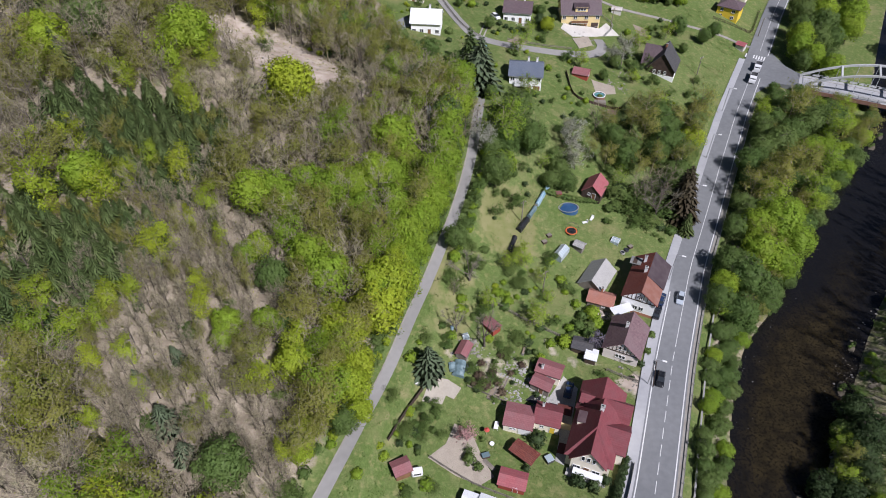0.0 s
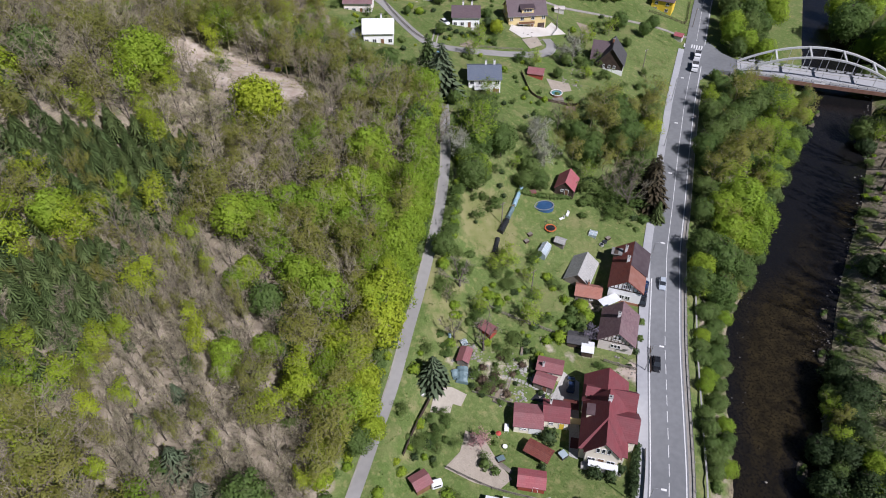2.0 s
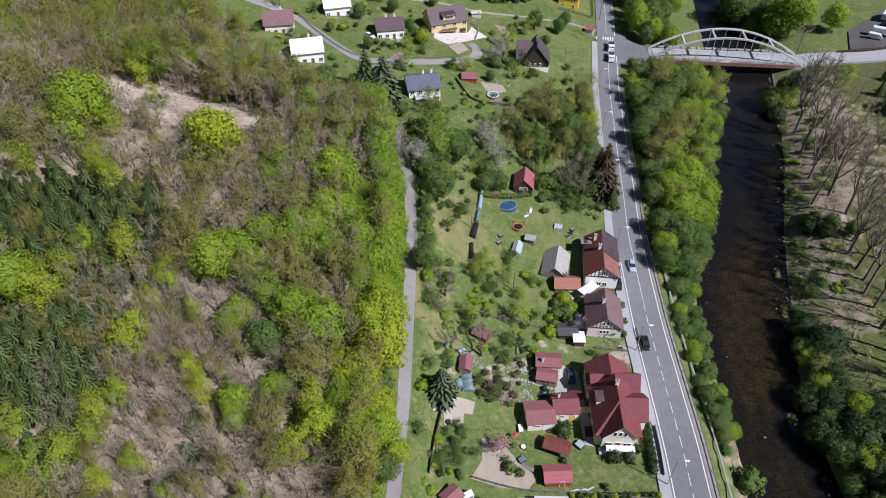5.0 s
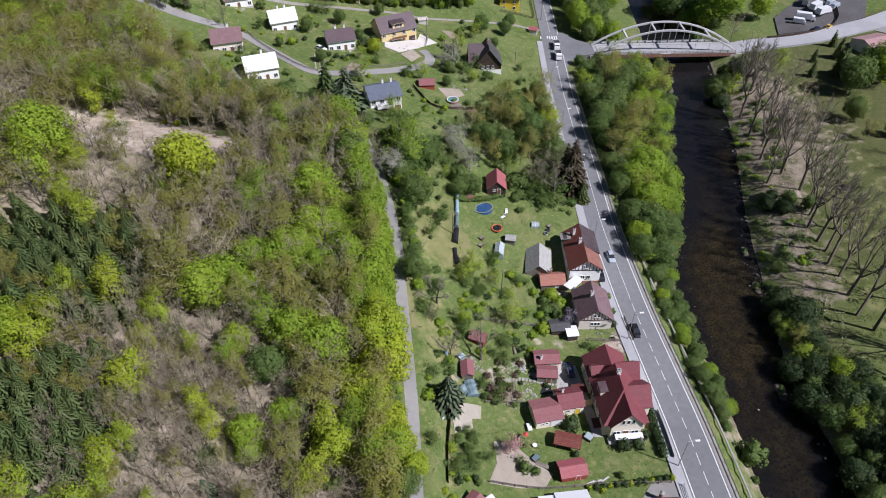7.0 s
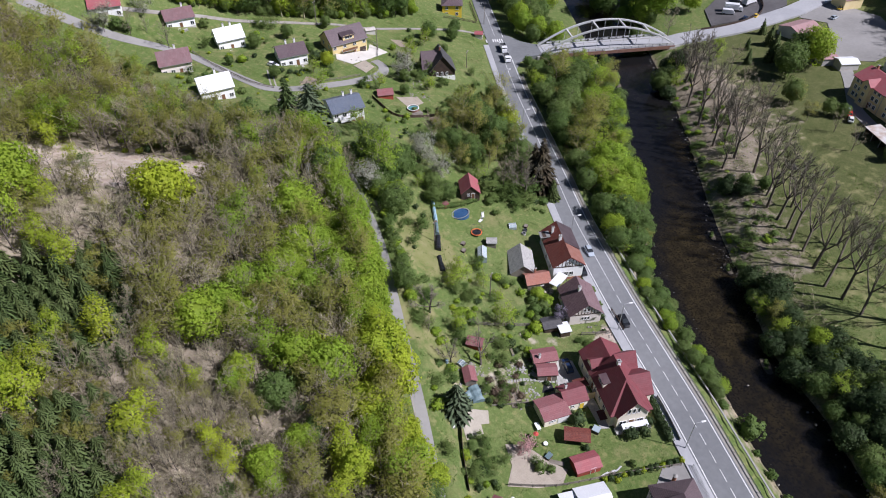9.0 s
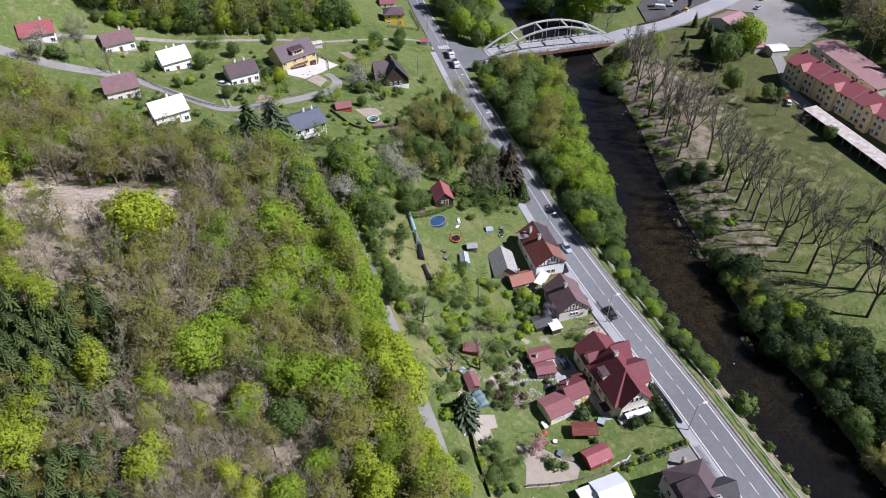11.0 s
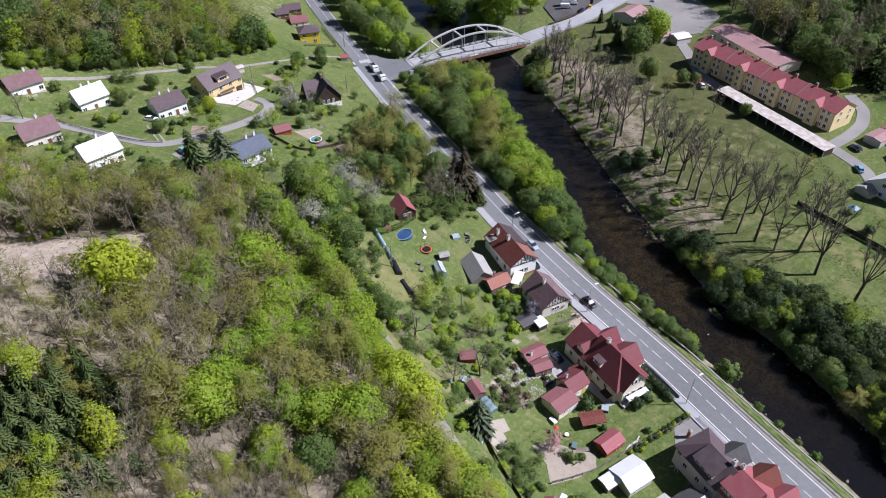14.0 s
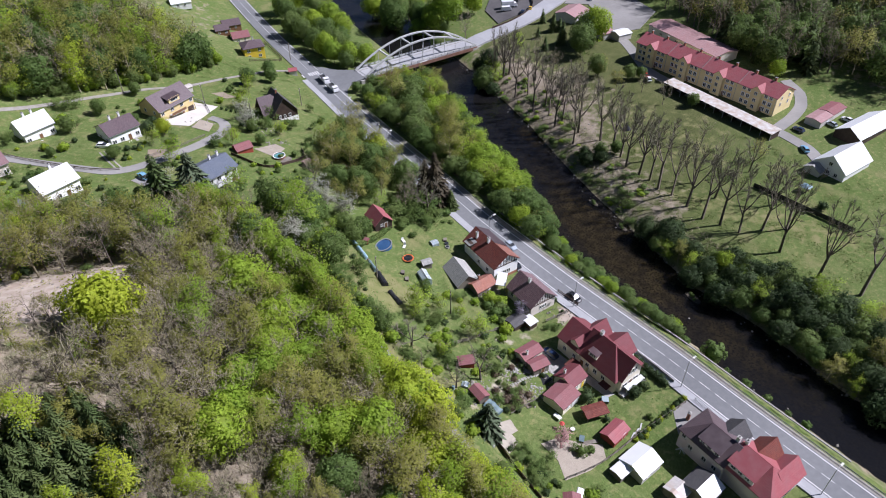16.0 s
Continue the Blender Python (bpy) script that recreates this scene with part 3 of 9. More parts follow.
tagged(flat_strip("pavement", along(-5.0, -120, 232, wide=2.2), 0.12, "paving"), "pale grey pavement along the road", "pavement", kind="structure")
verge = tagged(flat_strip("verge", along(4.5, -120, 205, wide=1.3), 0.03, "gravel"), "narrow gravel verge beside the road", "verge", kind="structure")

# pedestrian crossing: white bars across the road
cross_way = Vector((19.5, 37)).normalized()
for i in range(9):
    c = Vector((119.4, 234.5)) + Vector((cross_way.y, -cross_way.x)) * (i - 4) * 0.95
    bar = [(c.x - cross_way.x * 1.6, c.y - cross_way.y * 1.6, 0.5), (c.x + cross_way.x * 1.6, c.y + cross_way.y * 1.6, 0.5)]
    flat_strip("crossing_bar", bar, 0.062, "line", road, "white crossing bar")

LANE = stations([(lane_x(y), y) for y in range(-60, 206, 5)], 2, 2.3)
lane = ribbon("lane", LANE, "lane", 0.07, "narrow pale asphalt lane between wood and gardens")
ribbon("lane_shoulder", [(x - 1.35, y, 0.45) for x, y, _ in LANE], "gravel", 0.06, "sandy shoulder of the lane", "shoulder", 1)
VILLAGE = [(-60, 285), (-24, 261), (-11, 253), (-3, 243), (1, 232), (5, 222), (10, 213), (16, 210.5), (26, 209.5), (39, 209.5), (48, 211), (54, 214), (56.5, 218.5), (55, 223)]
ribbon("village_road", stations(VILLAGE, 2, 3.6), "lane", 0.12, "narrow grey village road past the houses", across=5)
TRACK = [(-20, 272), (9, 267), (19, 264), (35, 261), (56, 256), (67, 250), (83, 249), (93, 247.5), (109, 246.5), (121, 243)]
ribbon("field_track", stations(TRACK, 2, 1.6), "gravel", 0.12, "pale gravel track behind the houses", across=4)


# ---- river and bridge ----
def build_river():
    ys = np.arange(-160, 520, 2.0)
    left, right = np.interp(ys, LEFT_Y, LEFT_X) - 1.2, np.interp(ys, LEFT_Y, RIGHT_X) + 1.2
    verts = [(l + (r - l) * k / 16, y, WATER) for y, l, r in zip(ys, left, right) for k in range(17)]
    faces = [(i * 17 + k, i * 17 + k + 1, i * 17 + k + 18, i * 17 + k + 17) for i in range(len(ys) - 1) for k in range(16)]
    me = mesh_of("water", verts, faces, water_material())
    x, y = np.array(verts)[:, :2].T
    me.attributes.new("shallow", "FLOAT", "POINT").data.foreach_set("value", shallow(x, y).astype(np.float32))
    return tagged(new("water", me), "dark brown shallow river water with ripples", "river", kind="structure")


build_river()


def rocks(name, spots, label, seed, material="stone"):
    """Many uneven stones in one mesh."""
    rng = np.random.default_rng(seed)
    verts, faces = [], []
    for x, y, z, r in spots:
        turn = rng.uniform(0, 6.28)
        base = len(verts)
        for ring, (h, k) in enumerate(((0.0, 1.0), (0.55, 0.8))):
            for i in range(6):
                a = turn + i * math.pi / 3
                q = r * k * rng.uniform(0.75, 1.2)
                verts.append((x + math.cos(a) * q, y + math.sin(a) * q * 0.8, z - 0.1 * r + h * r * rng.uniform(0.7, 1.1)))
        verts.append((x, y, z + r * 0.75))
        for i in range(6):
            j = (i + 1) % 6
            faces.append((base + i, base + j, base + 6 + j, base + 6 + i))
            faces.append((base + 6 + i, base + 6 + j, base + 12))
    return tagged(new(name, mesh_of(name, verts, faces, material)), label, "stones", kind="stuff")


rng = np.random.default_rng(5)
spots = []
for _ in range(220):
    y = rng.uniform(20, 200)
    left, right = np.interp(y, LEFT_Y, LEFT_X), np.interp(y, LEFT_Y, RIGHT_X)
    side = rng.random()
    k = rng.normal(0.0, 0.05) if side < 0.08 else (rng.normal(1.0, 0.06) if side < 0.985 else rng.uniform(0.1, 0.9))
    spots.append((left + (right - left) * k, y, WATER - (0.05 if side < 0.985 else 0.16), abs(rng.normal(0.2, 0.14)) + 0.12))
rocks("river_stones", spots, "grey stones along and in the river", 6)
# Pale stones near the left bank double as white glints on the water.
spots = []
for _ in range(30):
    y = rng.uniform(62, 120)
    spots.append((float(np.interp(y, LEFT_Y, LEFT_X)) + abs(rng.normal(0, 3.2)) + 0.4, y, WATER - 0.08, rng.uniform(0.08, 0.19)))
rocks("washed_stones", spots, "pale washed stones in the shallows that also stand for white glints", 7, "concrete")
spots = []
for _ in range(230):
    k = rng.normal(0, 0.5)
    x, y = 91.5 + 6.5 * k + rng.normal(0, 2.2), 86 + 11 * k + rng.normal(0, 2.6)
    spots.append((x, y, max(WATER - 0.05, z_at(x, y)), rng.uniform(0.08, 0.24)))
rocks("stony_shore", spots, "grey stones of the low gravel shore", 8, "silt")

ISLETS = ((140.5, 181.5, 1.8), (146.0, 187.5, 1.6), (144.5, 193.5, 2.0), (90.5, 87.5, 1.6), (70.5, 60.0, 2.0), (98.0, 99.5, 1.5))
for x, y, r in ISLETS:
    islet = bmesh.new()
    bmesh.ops.create_icosphere(islet, subdivisions=2, radius=1.0)
    for v in islet.verts:
        v.co *= rng.uniform(0.85, 1.15)
    me = bpy.data.meshes.new("gravel_islet")
    islet.to_mesh(me)
    islet.free()
    me.materials.append(M["silt"])
    ob = tagged(new("gravel_islet", me), "low stony islet in the shallow river", "islet")
    ob.matrix_basis = pose(x, y, WATER - 0.15, 0, 0, 60) @ Matrix.Diagonal((r * 1.5, r * 0.7, 0.35, 1))

BRIDGE = math.atan2(-23.0, 51.0)
bridge = thing("arch_bridge", pose(153.9, 203.6, -1.0, 0, 0, math.degrees(BRIDGE)), "pale steel tied-arch road bridge over the river", "bridge", kind="structure")
SPAN, HALF = 28.5, 4.1
part("deck", boxes((-SPAN, -HALF - 0.9, -0.55, SPAN, HALF + 0.9, 0.0)), "paving", bridge, "grey road deck")
for s in (-1, 1):
    part("girder", boxes((-SPAN, s * (HALF + 0.95) - 0.12, -1.5, SPAN, s * (HALF + 0.95) + 0.12, -0.1)), "rust", bridge, "rust-brown edge girder")
    part("kerb", boxes((-SPAN, s * 3.0 - 0.15, 0.0, SPAN, s * 3.0 + 0.15, 0.2)), "concrete", bridge)
    part("abutment", boxes((s * SPAN - 2.2, -5.2, -6.5, s * SPAN + 2.2, 5.2, -0.6)), "concrete", bridge)
    part("handrail", boxes((-SPAN, s * (HALF + 0.85) - 0.05, 1.0, SPAN, s * (HALF + 0.85) + 0.05, 1.1)), "white_steel", bridge)
    for i in range(19):
        x = -SPAN + 0.6 + i * (2 * SPAN - 1.2) / 18
        part("rail_post", boxes((x - 0.07, s * (HALF + 0.85) - 0.07, 0, x + 0.07, s * (HALF + 0.85) + 0.07, 1.05)), "dark_steel", bridge)
        if i < 18:
            part("rail_panel", boxes((x + 0.35, s * (HALF + 0.85) - 0.03, 0.3, x + 2.75, s * (HALF + 0.85) + 0.03, 0.85)), "white_steel", bridge, "pale railing panel")


def arch_height(x):
    return 9.3 * (1 - (x / SPAN) ** 2)


for s in (-1, 1):
    verts, faces = [], []
    n = 36
    for i in range(n + 1):
        x = -SPAN + 2 * SPAN * i / n
        slope = math.atan2(-2 * 9.3 * x / SPAN ** 2, 1)
        nx, nz = -math.sin(slope), math.cos(slope)
        for a, b in ((-0.35, -0.3), (0.35, -0.3), (0.35, 0.3), (-0.35, 0.3)):
            verts.append((x + nx * b, s * HALF + a, arch_height(x) + nz * b))
    for i in range(n):
        for j in range(4):
            faces.append((i * 4 + j, i * 4 + (j + 1) % 4, i * 4 + 4 + (j + 1) % 4, i * 4 + 4 + j))
    faces += [(0, 1, 2, 3), (n * 4 + 3, n * 4 + 2, n * 4 + 1, n * 4)]
    piece("arch", mesh_of("arch", verts, faces, "white_steel"), bridge, "pale painted steel arch")
    for i in range(1, 10):
        x = -SPAN + 2 * SPAN * i / 10
        part("hanger", tube(bmesh.new(), (x, s * HALF, 0), (x, s * HALF, arch_height(x)), 0.09, sides=6), "white_steel", bridge)
for x in (-SPAN * 0.58, -SPAN * 0.2, SPAN * 0.2, SPAN * 0.58):
    z = arch_height(x)
    part("cross_beam", boxes((x - 0.3, -HALF, z - 0.28, x + 0.3, HALF, z + 0.28)), "white_steel", bridge)
name_board = part("name_board", boxes((-2.2, -5.16, -0.15, 1.6, -5.1, 0.35)), "frame", bridge, "white board on the railing")


def sheet(name, outline, material, lift, label, category, kind="structure", depth=0.3):
    """A flat-lying area on the ground with the outline given, draped at a 2 m mesh."""
    bm = bmesh.new()
    face = bm.faces.new([bm.verts.new((x, y, 0)) for x, y in outline])
    xs, ys = [p[0] for p in outline], [p[1] for p in outline]
    for axis, lo, hi in ((0, min(xs), max(xs)), (1, min(ys), max(ys))):
        for c in np.arange(math.ceil(lo / 2) * 2, hi, 2.0):
            co, no = [0, 0, 0], [0, 0, 0]
            co[axis], no[axis] = float(c), 1
            bmesh.ops.bisect_plane(bm, geom=bm.verts[:] + bm.edges[:] + bm.faces[:], plane_co=co, plane_no=no)
    bm.normal_update()
    if bm.faces[:][0].normal.z < 0:
        bmesh.ops.reverse_faces(bm, faces=bm.faces[:])
    for v in bm.verts:
        v.co.z = z_at(v.co.x, v.co.y) + lift
    edge = [e for e in bm.edges if e.is_boundary]
    low = bmesh.ops.extrude_edge_only(bm, edges=edge)
    for v in low["geom"]:
        if isinstance(v, bmesh.types.BMVert):
            v.co.z -= depth
    me = bpy.data.meshes.new(name)
    bm.to_mesh(me)
    bm.free()
    me.materials.append(M[material])
    return tagged(new(name, me), label, category, kind=kind)


# approaches of the bridge: the junction, and the road and yards on the far bank
mouth = bmesh.new()
rim = [mouth.verts.new((x, y, float(road_z(y)) + 0.045 if z is None else z)) for x, y, z in ((126.5, 238, None), (119.5, 230, None), (114.5, 221, None), (110, 213, None), (107.5, 206.5, None), (111, 208.6, None), (115, 212, -1.75), (120, 213.9, -1.4), (127.6, 210.9, -0.97), (131.0, 219.1, -0.97), (129.2, 222, -1.2), (127.6, 227, -1.7))]
top = mouth.faces.new(rim)
foot = bmesh.ops.extrude_edge_only(mouth, edges=list(top.edges))
for v in foot["geom"]:
    if isinstance(v, bmesh.types.BMVert):
        v.co.z -= 2.6
bmesh.ops.recalc_face_normals(mouth, faces=mouth.faces[:])
mouth_mesh = bpy.data.meshes.new("junction")
mouth.to_mesh(mouth_mesh)
mouth.free()
mouth_mesh.materials.append(M["asphalt"])
tagged(new("junction", mouth_mesh), "grey asphalt mouth of the bridge road", "road", kind="structure")
BRIDGE_ROAD = [(178, 192.8), (186, 189), (194, 186), (208, 181), (222, 178), (238, 176), (262, 177), (300, 190)]
ribbon("bridge_road", stations(BRIDGE_ROAD, 2, 9), "paving", 0.9, "grey asphalt road beyond the bridge", across=3, follow=False, thick=4.0)
sheet("car_park", [(203, 190), (214, 203), (245, 214), (262, 196), (243, 182), (225, 182)], "dark_asphalt", 0.5, "dark asphalt car park", "car park", depth=1.5)
sheet("yard", [(236, 171), (262, 173), (262, 150), (244, 128), (222, 128), (214, 136), (205, 132), (208, 140), (228, 150), (240, 160)], "lane", 0.25, "grey asphalt yard by the low buildings", "yard")
ribbon("apartment_road", stations([(214, 136), (200, 124), (184, 112), (172, 92), (162, 70), (158, 56), (152, 46), (140, 38)], 2, 4.5), "lane", 0.15, "asphalt road in front of the yellow apartment house", across=4)
ribbon("garage_road", stations([(159, 58), (170, 54.5), (180, 53), (190, 55), (198, 62)], 2, 4.2), "lane", 0.17, "asphalt drive round the apartment house", across=4)

# guard rail on the river side, and the low concrete edge beyond it
rail_line = along(5.0, -40, 206)
guard = thing("guard_rail", pose(0, 0, 0), "grey steel guard rail between road and river", "guard rail", kind="structure")
for i in range(len(rail_line) - 1):
    (x0, y0, _), (x1, y1, _) = rail_line[i], rail_line[i + 1]
    z0, z1 = float(road_z(y0)), float(road_z(y1))
    verts, faces = [], []
    for x, y, z in ((x0, y0, z0), (x1, y1, z1)):
        for dx, dz in ((0, 0.45), (-0.06, 0.53), (0, 0.6), (-0.06, 0.68), (0, 0.76), (0.05, 0.6)):
            verts.append((x + dx, y, z + dz))
    faces = [(j, (j + 1) % 6, 6 + (j + 1) % 6, 6 + j) for j in range(6)]
    piece("rail", mesh_of("rail", verts, faces, "steel"), guard)
    part("post", boxes((x0 + 0.05, y0 - 0.06, z0 - 0.3, x0 + 0.15, y0 + 0.06, z0 + 0.7)), "steel", guard)
tagged(flat_strip("bank_wall", along(7.3, 20, 128, wide=0.35), 0.25, "concrete"), "low weathered concrete edge above the river bank", "wall", kind="structure")


# ---- street lamps and poles ----
def street_lamp(x, y, turn, height=9.0, arm=1.3):
    lamp = thing("street_lamp", pose(x, y, z_at(x, y), 0, 0, turn), "tall grey steel street lamp with a short arm", "street lamp", "lamps along the road")
    part("pole", tube(bmesh.new(), (0, 0, 0), (0, 0, height), 0.11, 0.07, 8), "steel", lamp)
    part("arm", tube(bmesh.new(), (0, 0, height - 0.05), (arm, 0, height + 0.12), 0.05, 0.045, 6), "steel", lamp)
    part("lamp_head", boxes((arm - 0.15, -0.2, height + 0.04, arm + 0.85, 0.2, height + 0.24), bevel=0.05), "frame", lamp, "white lamp head")


for y in (22.0, 52.0, 83.0, 114.0, 141.0, 166.5, 194.5):
    x, yy, _ = along(-4.4, y - 1.6, y + 1.6)[0]
    street_lamp(x, yy, -22)


def wooden_pole(x, y, height, material="oldwood", label="tall weathered wooden power pole"):
    p = thing("power_pole", pose(x, y, z_at(x, y), 0, 0, 30), label, "pole", "power poles")
    part("pole", tube(bmesh.new(), (0, 0, -0.2), (0, 0, height), 0.16, 0.11, 8), material, p)
    part("crossarm", boxes((-0.8, -0.06, height - 0.6, 0.8, 0.06, height - 0.48)), material, p)
    for dx in (-0.7, 0.0, 0.7):
        part("insulator", tube(bmesh.new(), (dx, 0, height - 0.48), (dx, 0, height - 0.25), 0.05, 0.03, 6), "frame", p)


for x, y, h in ((48.7, 258, 9), (61, 209, 9), (61, 231.5, 8.5), (24, 109, 7.5), (20, 128, 7), (90, 214, 7), (126, 252, 8), (-32, 205, 8)):
    wooden_pole(x, y, h)


# ---- houses ----
def roof_mesh(length, half, eave, ridge, over=0.4, gable_over=0.35, hip0=0.0, hip1=0.0, thick=0.18, material="r_red"):
    """A pitched roof about the local x axis: two slopes, hipped ends where asked for, with thickness and eaves."""
    pitch = (ridge - eave) / half
    lo = eave - pitch * over
    x0, x1 = -length / 2 - (over if hip0 else gable_over), length / 2 + (over if hip1 else gable_over)
    r0, r1 = (x0 + hip0 + over if hip0 else x0), (x1 - hip1 - over if hip1 else x1)
    w = half + over
    top = [(x0, -w, lo), (x1, -w, lo), (x1, w, lo), (x0, w, lo), (r0, 0, ridge), (r1, 0, ridge)]
    polys = [(0, 1, 5, 4), (2, 3, 4, 5)]
    if hip1:
        polys.append((1, 2, 5))
    if hip0:
        polys.append((3, 0, 4))
    verts = top + [(x, y, z - thick) for x, y, z in top]
    faces = [p for p in polys] + [tuple(reversed([i + 6 for i in p])) for p in polys]
    rim = [(0, 1), (2, 3)] + ([(1, 2)] if hip1 else [(1, 5), (5, 2)]) + ([(3, 0)] if hip0 else [(3, 4), (4, 0)])
    faces += [(b, a, a + 6, b + 6) for a, b in rim]
    uvs = []
    slant = math.hypot(w, ridge - lo)
    for f in faces:
        for i in f:
            x, y, z = verts[i]
            if len(f) == 3:
                uvs.append((y, (z - lo) * 1.4))
            else:
                uvs.append((x, (w - abs(y)) / w * slant))
    return mesh_of("roof", verts, faces, material, uvs)


def wall_mesh(length, half, z0, eave, ridge, hip0, hip1, material):
    """Walls of one wing, closed, running up under the gables."""
    x0, x1 = -length / 2, length / 2
    e, r = eave - 0.03, ridge - 0.16
    verts = [(x0, -half, z0), (x1, -half, z0), (x1, half, z0), (x0, half, z0), (x0, -half, e), (x1, -half, e), (x1, half, e), (x0, half, e)]
    faces = [(0, 1, 5, 4), (2, 3, 7, 6), (0, 3, 2, 1)]
    if hip1:
        faces.append((1, 2, 6, 5))
    else:
        verts.append((x1, 0, r))
        faces.append((1, 2, 6, len(verts) - 1, 5))
    if hip0:
        faces.append((3, 0, 4, 7))
    else:
        verts.append((x0, 0, r))
        faces.append((3, 0, 4, len(verts) - 1, 7))
    return mesh_of("wall", verts, faces, material)


def wing(house, x, y, turn, length, half, eave, ridge, wall, roof, z0=-1.2, hip0=0.0, hip1=0.0, over=0.4, gable_over=0.35, wall_label="", roof_label=""):
    m = pose(x, y, 0, 0, 0, turn)
    if wall:
        piece("wall", wall_mesh(length, half, z0, eave, ridge, hip0, hip1, wall), house, wall_label, m)
    piece("roof", roof_mesh(length, half, eave, ridge, over, gable_over, hip0, hip1, material=roof), house, roof_label, m)
    return m


def window(house, x, y, z, turn, wide=1.1, high=1.3, leaves=2, frame_material="frame"):
    """A window on a wall that faces local -y before the turn: frame with mullions, sill, and dark panes set back in it."""
    m = pose(x, y, z, 0, 0, turn)
    t = 0.09
    ring = [(-wide / 2, -0.06, -high / 2, wide / 2, 0.05, -high / 2 + t), (-wide / 2, -0.06, high / 2 - t, wide / 2, 0.05, high / 2),
            (-wide / 2, -0.06, -high / 2 + t, -wide / 2 + t, 0.05, high / 2 - t), (wide / 2 - t, -0.06, -high / 2 + t, wide / 2, 0.05, high / 2 - t)]
    for i in range(1, leaves):
        c = -wide / 2 + wide * i / leaves
        ring.append((c - 0.045, -0.05, -high / 2 + t, c + 0.045, 0.05, high / 2 - t))
    w = part("window", boxes(*ring), frame_material, house, "", m)
    part("pane", boxes((-wide / 2 + t * 0.8, -0.02, -high / 2 + t * 0.8, wide / 2 - t * 0.8, 0.02, high / 2 - t * 0.8)), "glass", w)
    part("sill", boxes((-wide / 2 - 0.08, -0.14, -high / 2 - 0.06, wide / 2 + 0.08, -0.005, -high / 2)), "concrete", w)
    return w


def door(house, x, y, z, turn, wide=1.0, high=2.05, material="brownwood"):
    m = pose(x, y, z, 0, 0, turn)
    t = 0.08
    d = part("door", boxes((-wide / 2, -0.05, 0, wide / 2, 0.03, high), bevel=0.01), material, house, "", m)
    part("door_frame", boxes((-wide / 2 - t, -0.07, 0, -wide / 2 - 0.003, 0.03, high + t), (wide / 2 + 0.003, -0.07, 0, wide / 2 + t, 0.03, high + t), (-wide / 2, -0.07, high + 0.003, wide / 2, 0.03, high + t)), "frame", d)
    part("handle", boxes((wide / 2 - 0.16, -0.1, 1.0, wide / 2 - 0.06, -0.052, 1.04)), "steel", d)


def chimney(house, x, y, z0, z1, size=0.55, material="frame"):
    c = part("chimney", boxes((x - size / 2, y - size / 2, z0, x + size / 2, y + size / 2, z1), bevel=0.015), material, house)
    part("cap", boxes((x - size / 2 - 0.07, y - size / 2 - 0.07, z1, x + size / 2 + 0.07, y + size / 2 + 0.07, z1 + 0.1)), "concrete", c)
    part("flue", tube(bmesh.new(), (x, y, z1 + 0.1), (x, y, z1 + 0.35), 0.12, sides=8), "dark_steel", c)


def gutter(house, x0, x1, y, z, turn_m=None):
    part("gutter", boxes((x0, y - 0.07, z - 0.1, x1, y + 0.07, z)), "steel", house, "", turn_m)


def house_at(name, a, b, z, label, category="house", group="", turn_extra=0.0):
    """A house whose ridge runs from a to b: its Empty stands at the middle of the ridge line, x along the ridge."""
    mx, my = (a[0] + b[0]) / 2, (a[1] + b[1]) / 2
    ang = math.degrees(math.atan2(b[1] - a[1], b[0] - a[0]))
    h = thing(name, pose(mx, my, z, 0, 0, ang + turn_extra), label, category, group)
    return h, math.hypot(b[0] - a[0], b[1] - a[1])


# large red-roofed house by the road: x runs north along the road, y to the west
main = thing("red_roofed_house", pose(30.5, 71.0, -0.6, 0, 0, 68.8), "large cream house with many red sheet-metal gables by the road", "house")
wing(main, -1.0, 0, 0, 11.0, 4.3, 4.6, 9.1, "cream", "r_red", hip0=4.6, over=0.5)
wing(main, -4.6, 0, 0, 5.8, 3.2, 5.0, 8.7, "cream", "r_red", gable_over=0.4, over=0.5)
wing(main, -0.1, -3.0, 90, 6.2, 3.2, 4.8, 7.6, "cream", "r_red", gable_over=0.4)
wing(main, 6.0, -2.8, 90, 5.6, 2.4, 4.8, 7.6, "cream", "r_red", gable_over=0.4)
wing(main, 7.4, 0.4, 0, 6.4, 4.3, 4.7, 8.1, "cream", "r_red", over=0.4)
wing(main, 6.0, 3.1, 90, 2.6, 1.25, 6.0, 7.1, "cream", "r_red", z0=4.6, over=0.25, gable_over=0.25)
for dormer_x in (0.9,):
    part("dormer", boxes((dormer_x - 1.2, 2.6, 5.0, dormer_x + 1.2, 3.9, 6.3)), "cream", main)
    part("dormer_roof", boxes((dormer_x - 1.4, 0.8, 0, dormer_x + 1.4, 4.2, 0.14)), "r_maroon", main, "", pose(0, -0.1, 6.75, -6, 0, 0))
    window(main, dormer_x, 3.9, 5.7, 180, 1.8, 0.8, 3)
chimney(main, 2.3, -0.1, 7.5, 9.9, 0.75)
part("terrace", boxes((-9.0, -4.2, -0.6, -7.52, 3.6, 0.5)), "concrete", main, "concrete terrace")
part("awning", boxes((-8.8, -3.4, 2.5, -7.52, 2.4, 2.62)), "r_white", main, "white veranda roof", pose(0, 0, 0.2, 0, -6, 0))
for py in (-3.3, -1.5, 0.4, 2.3):
    part("awning_post", boxes((-8.75, py - 0.06, 0.5, -8.63, py + 0.06, 1.9)), "frame", main)
for wy in (-1.05, 0.0, 1.05):
    window(main, -7.52, wy, 5.6, -90, 0.75, 1.5, 1)
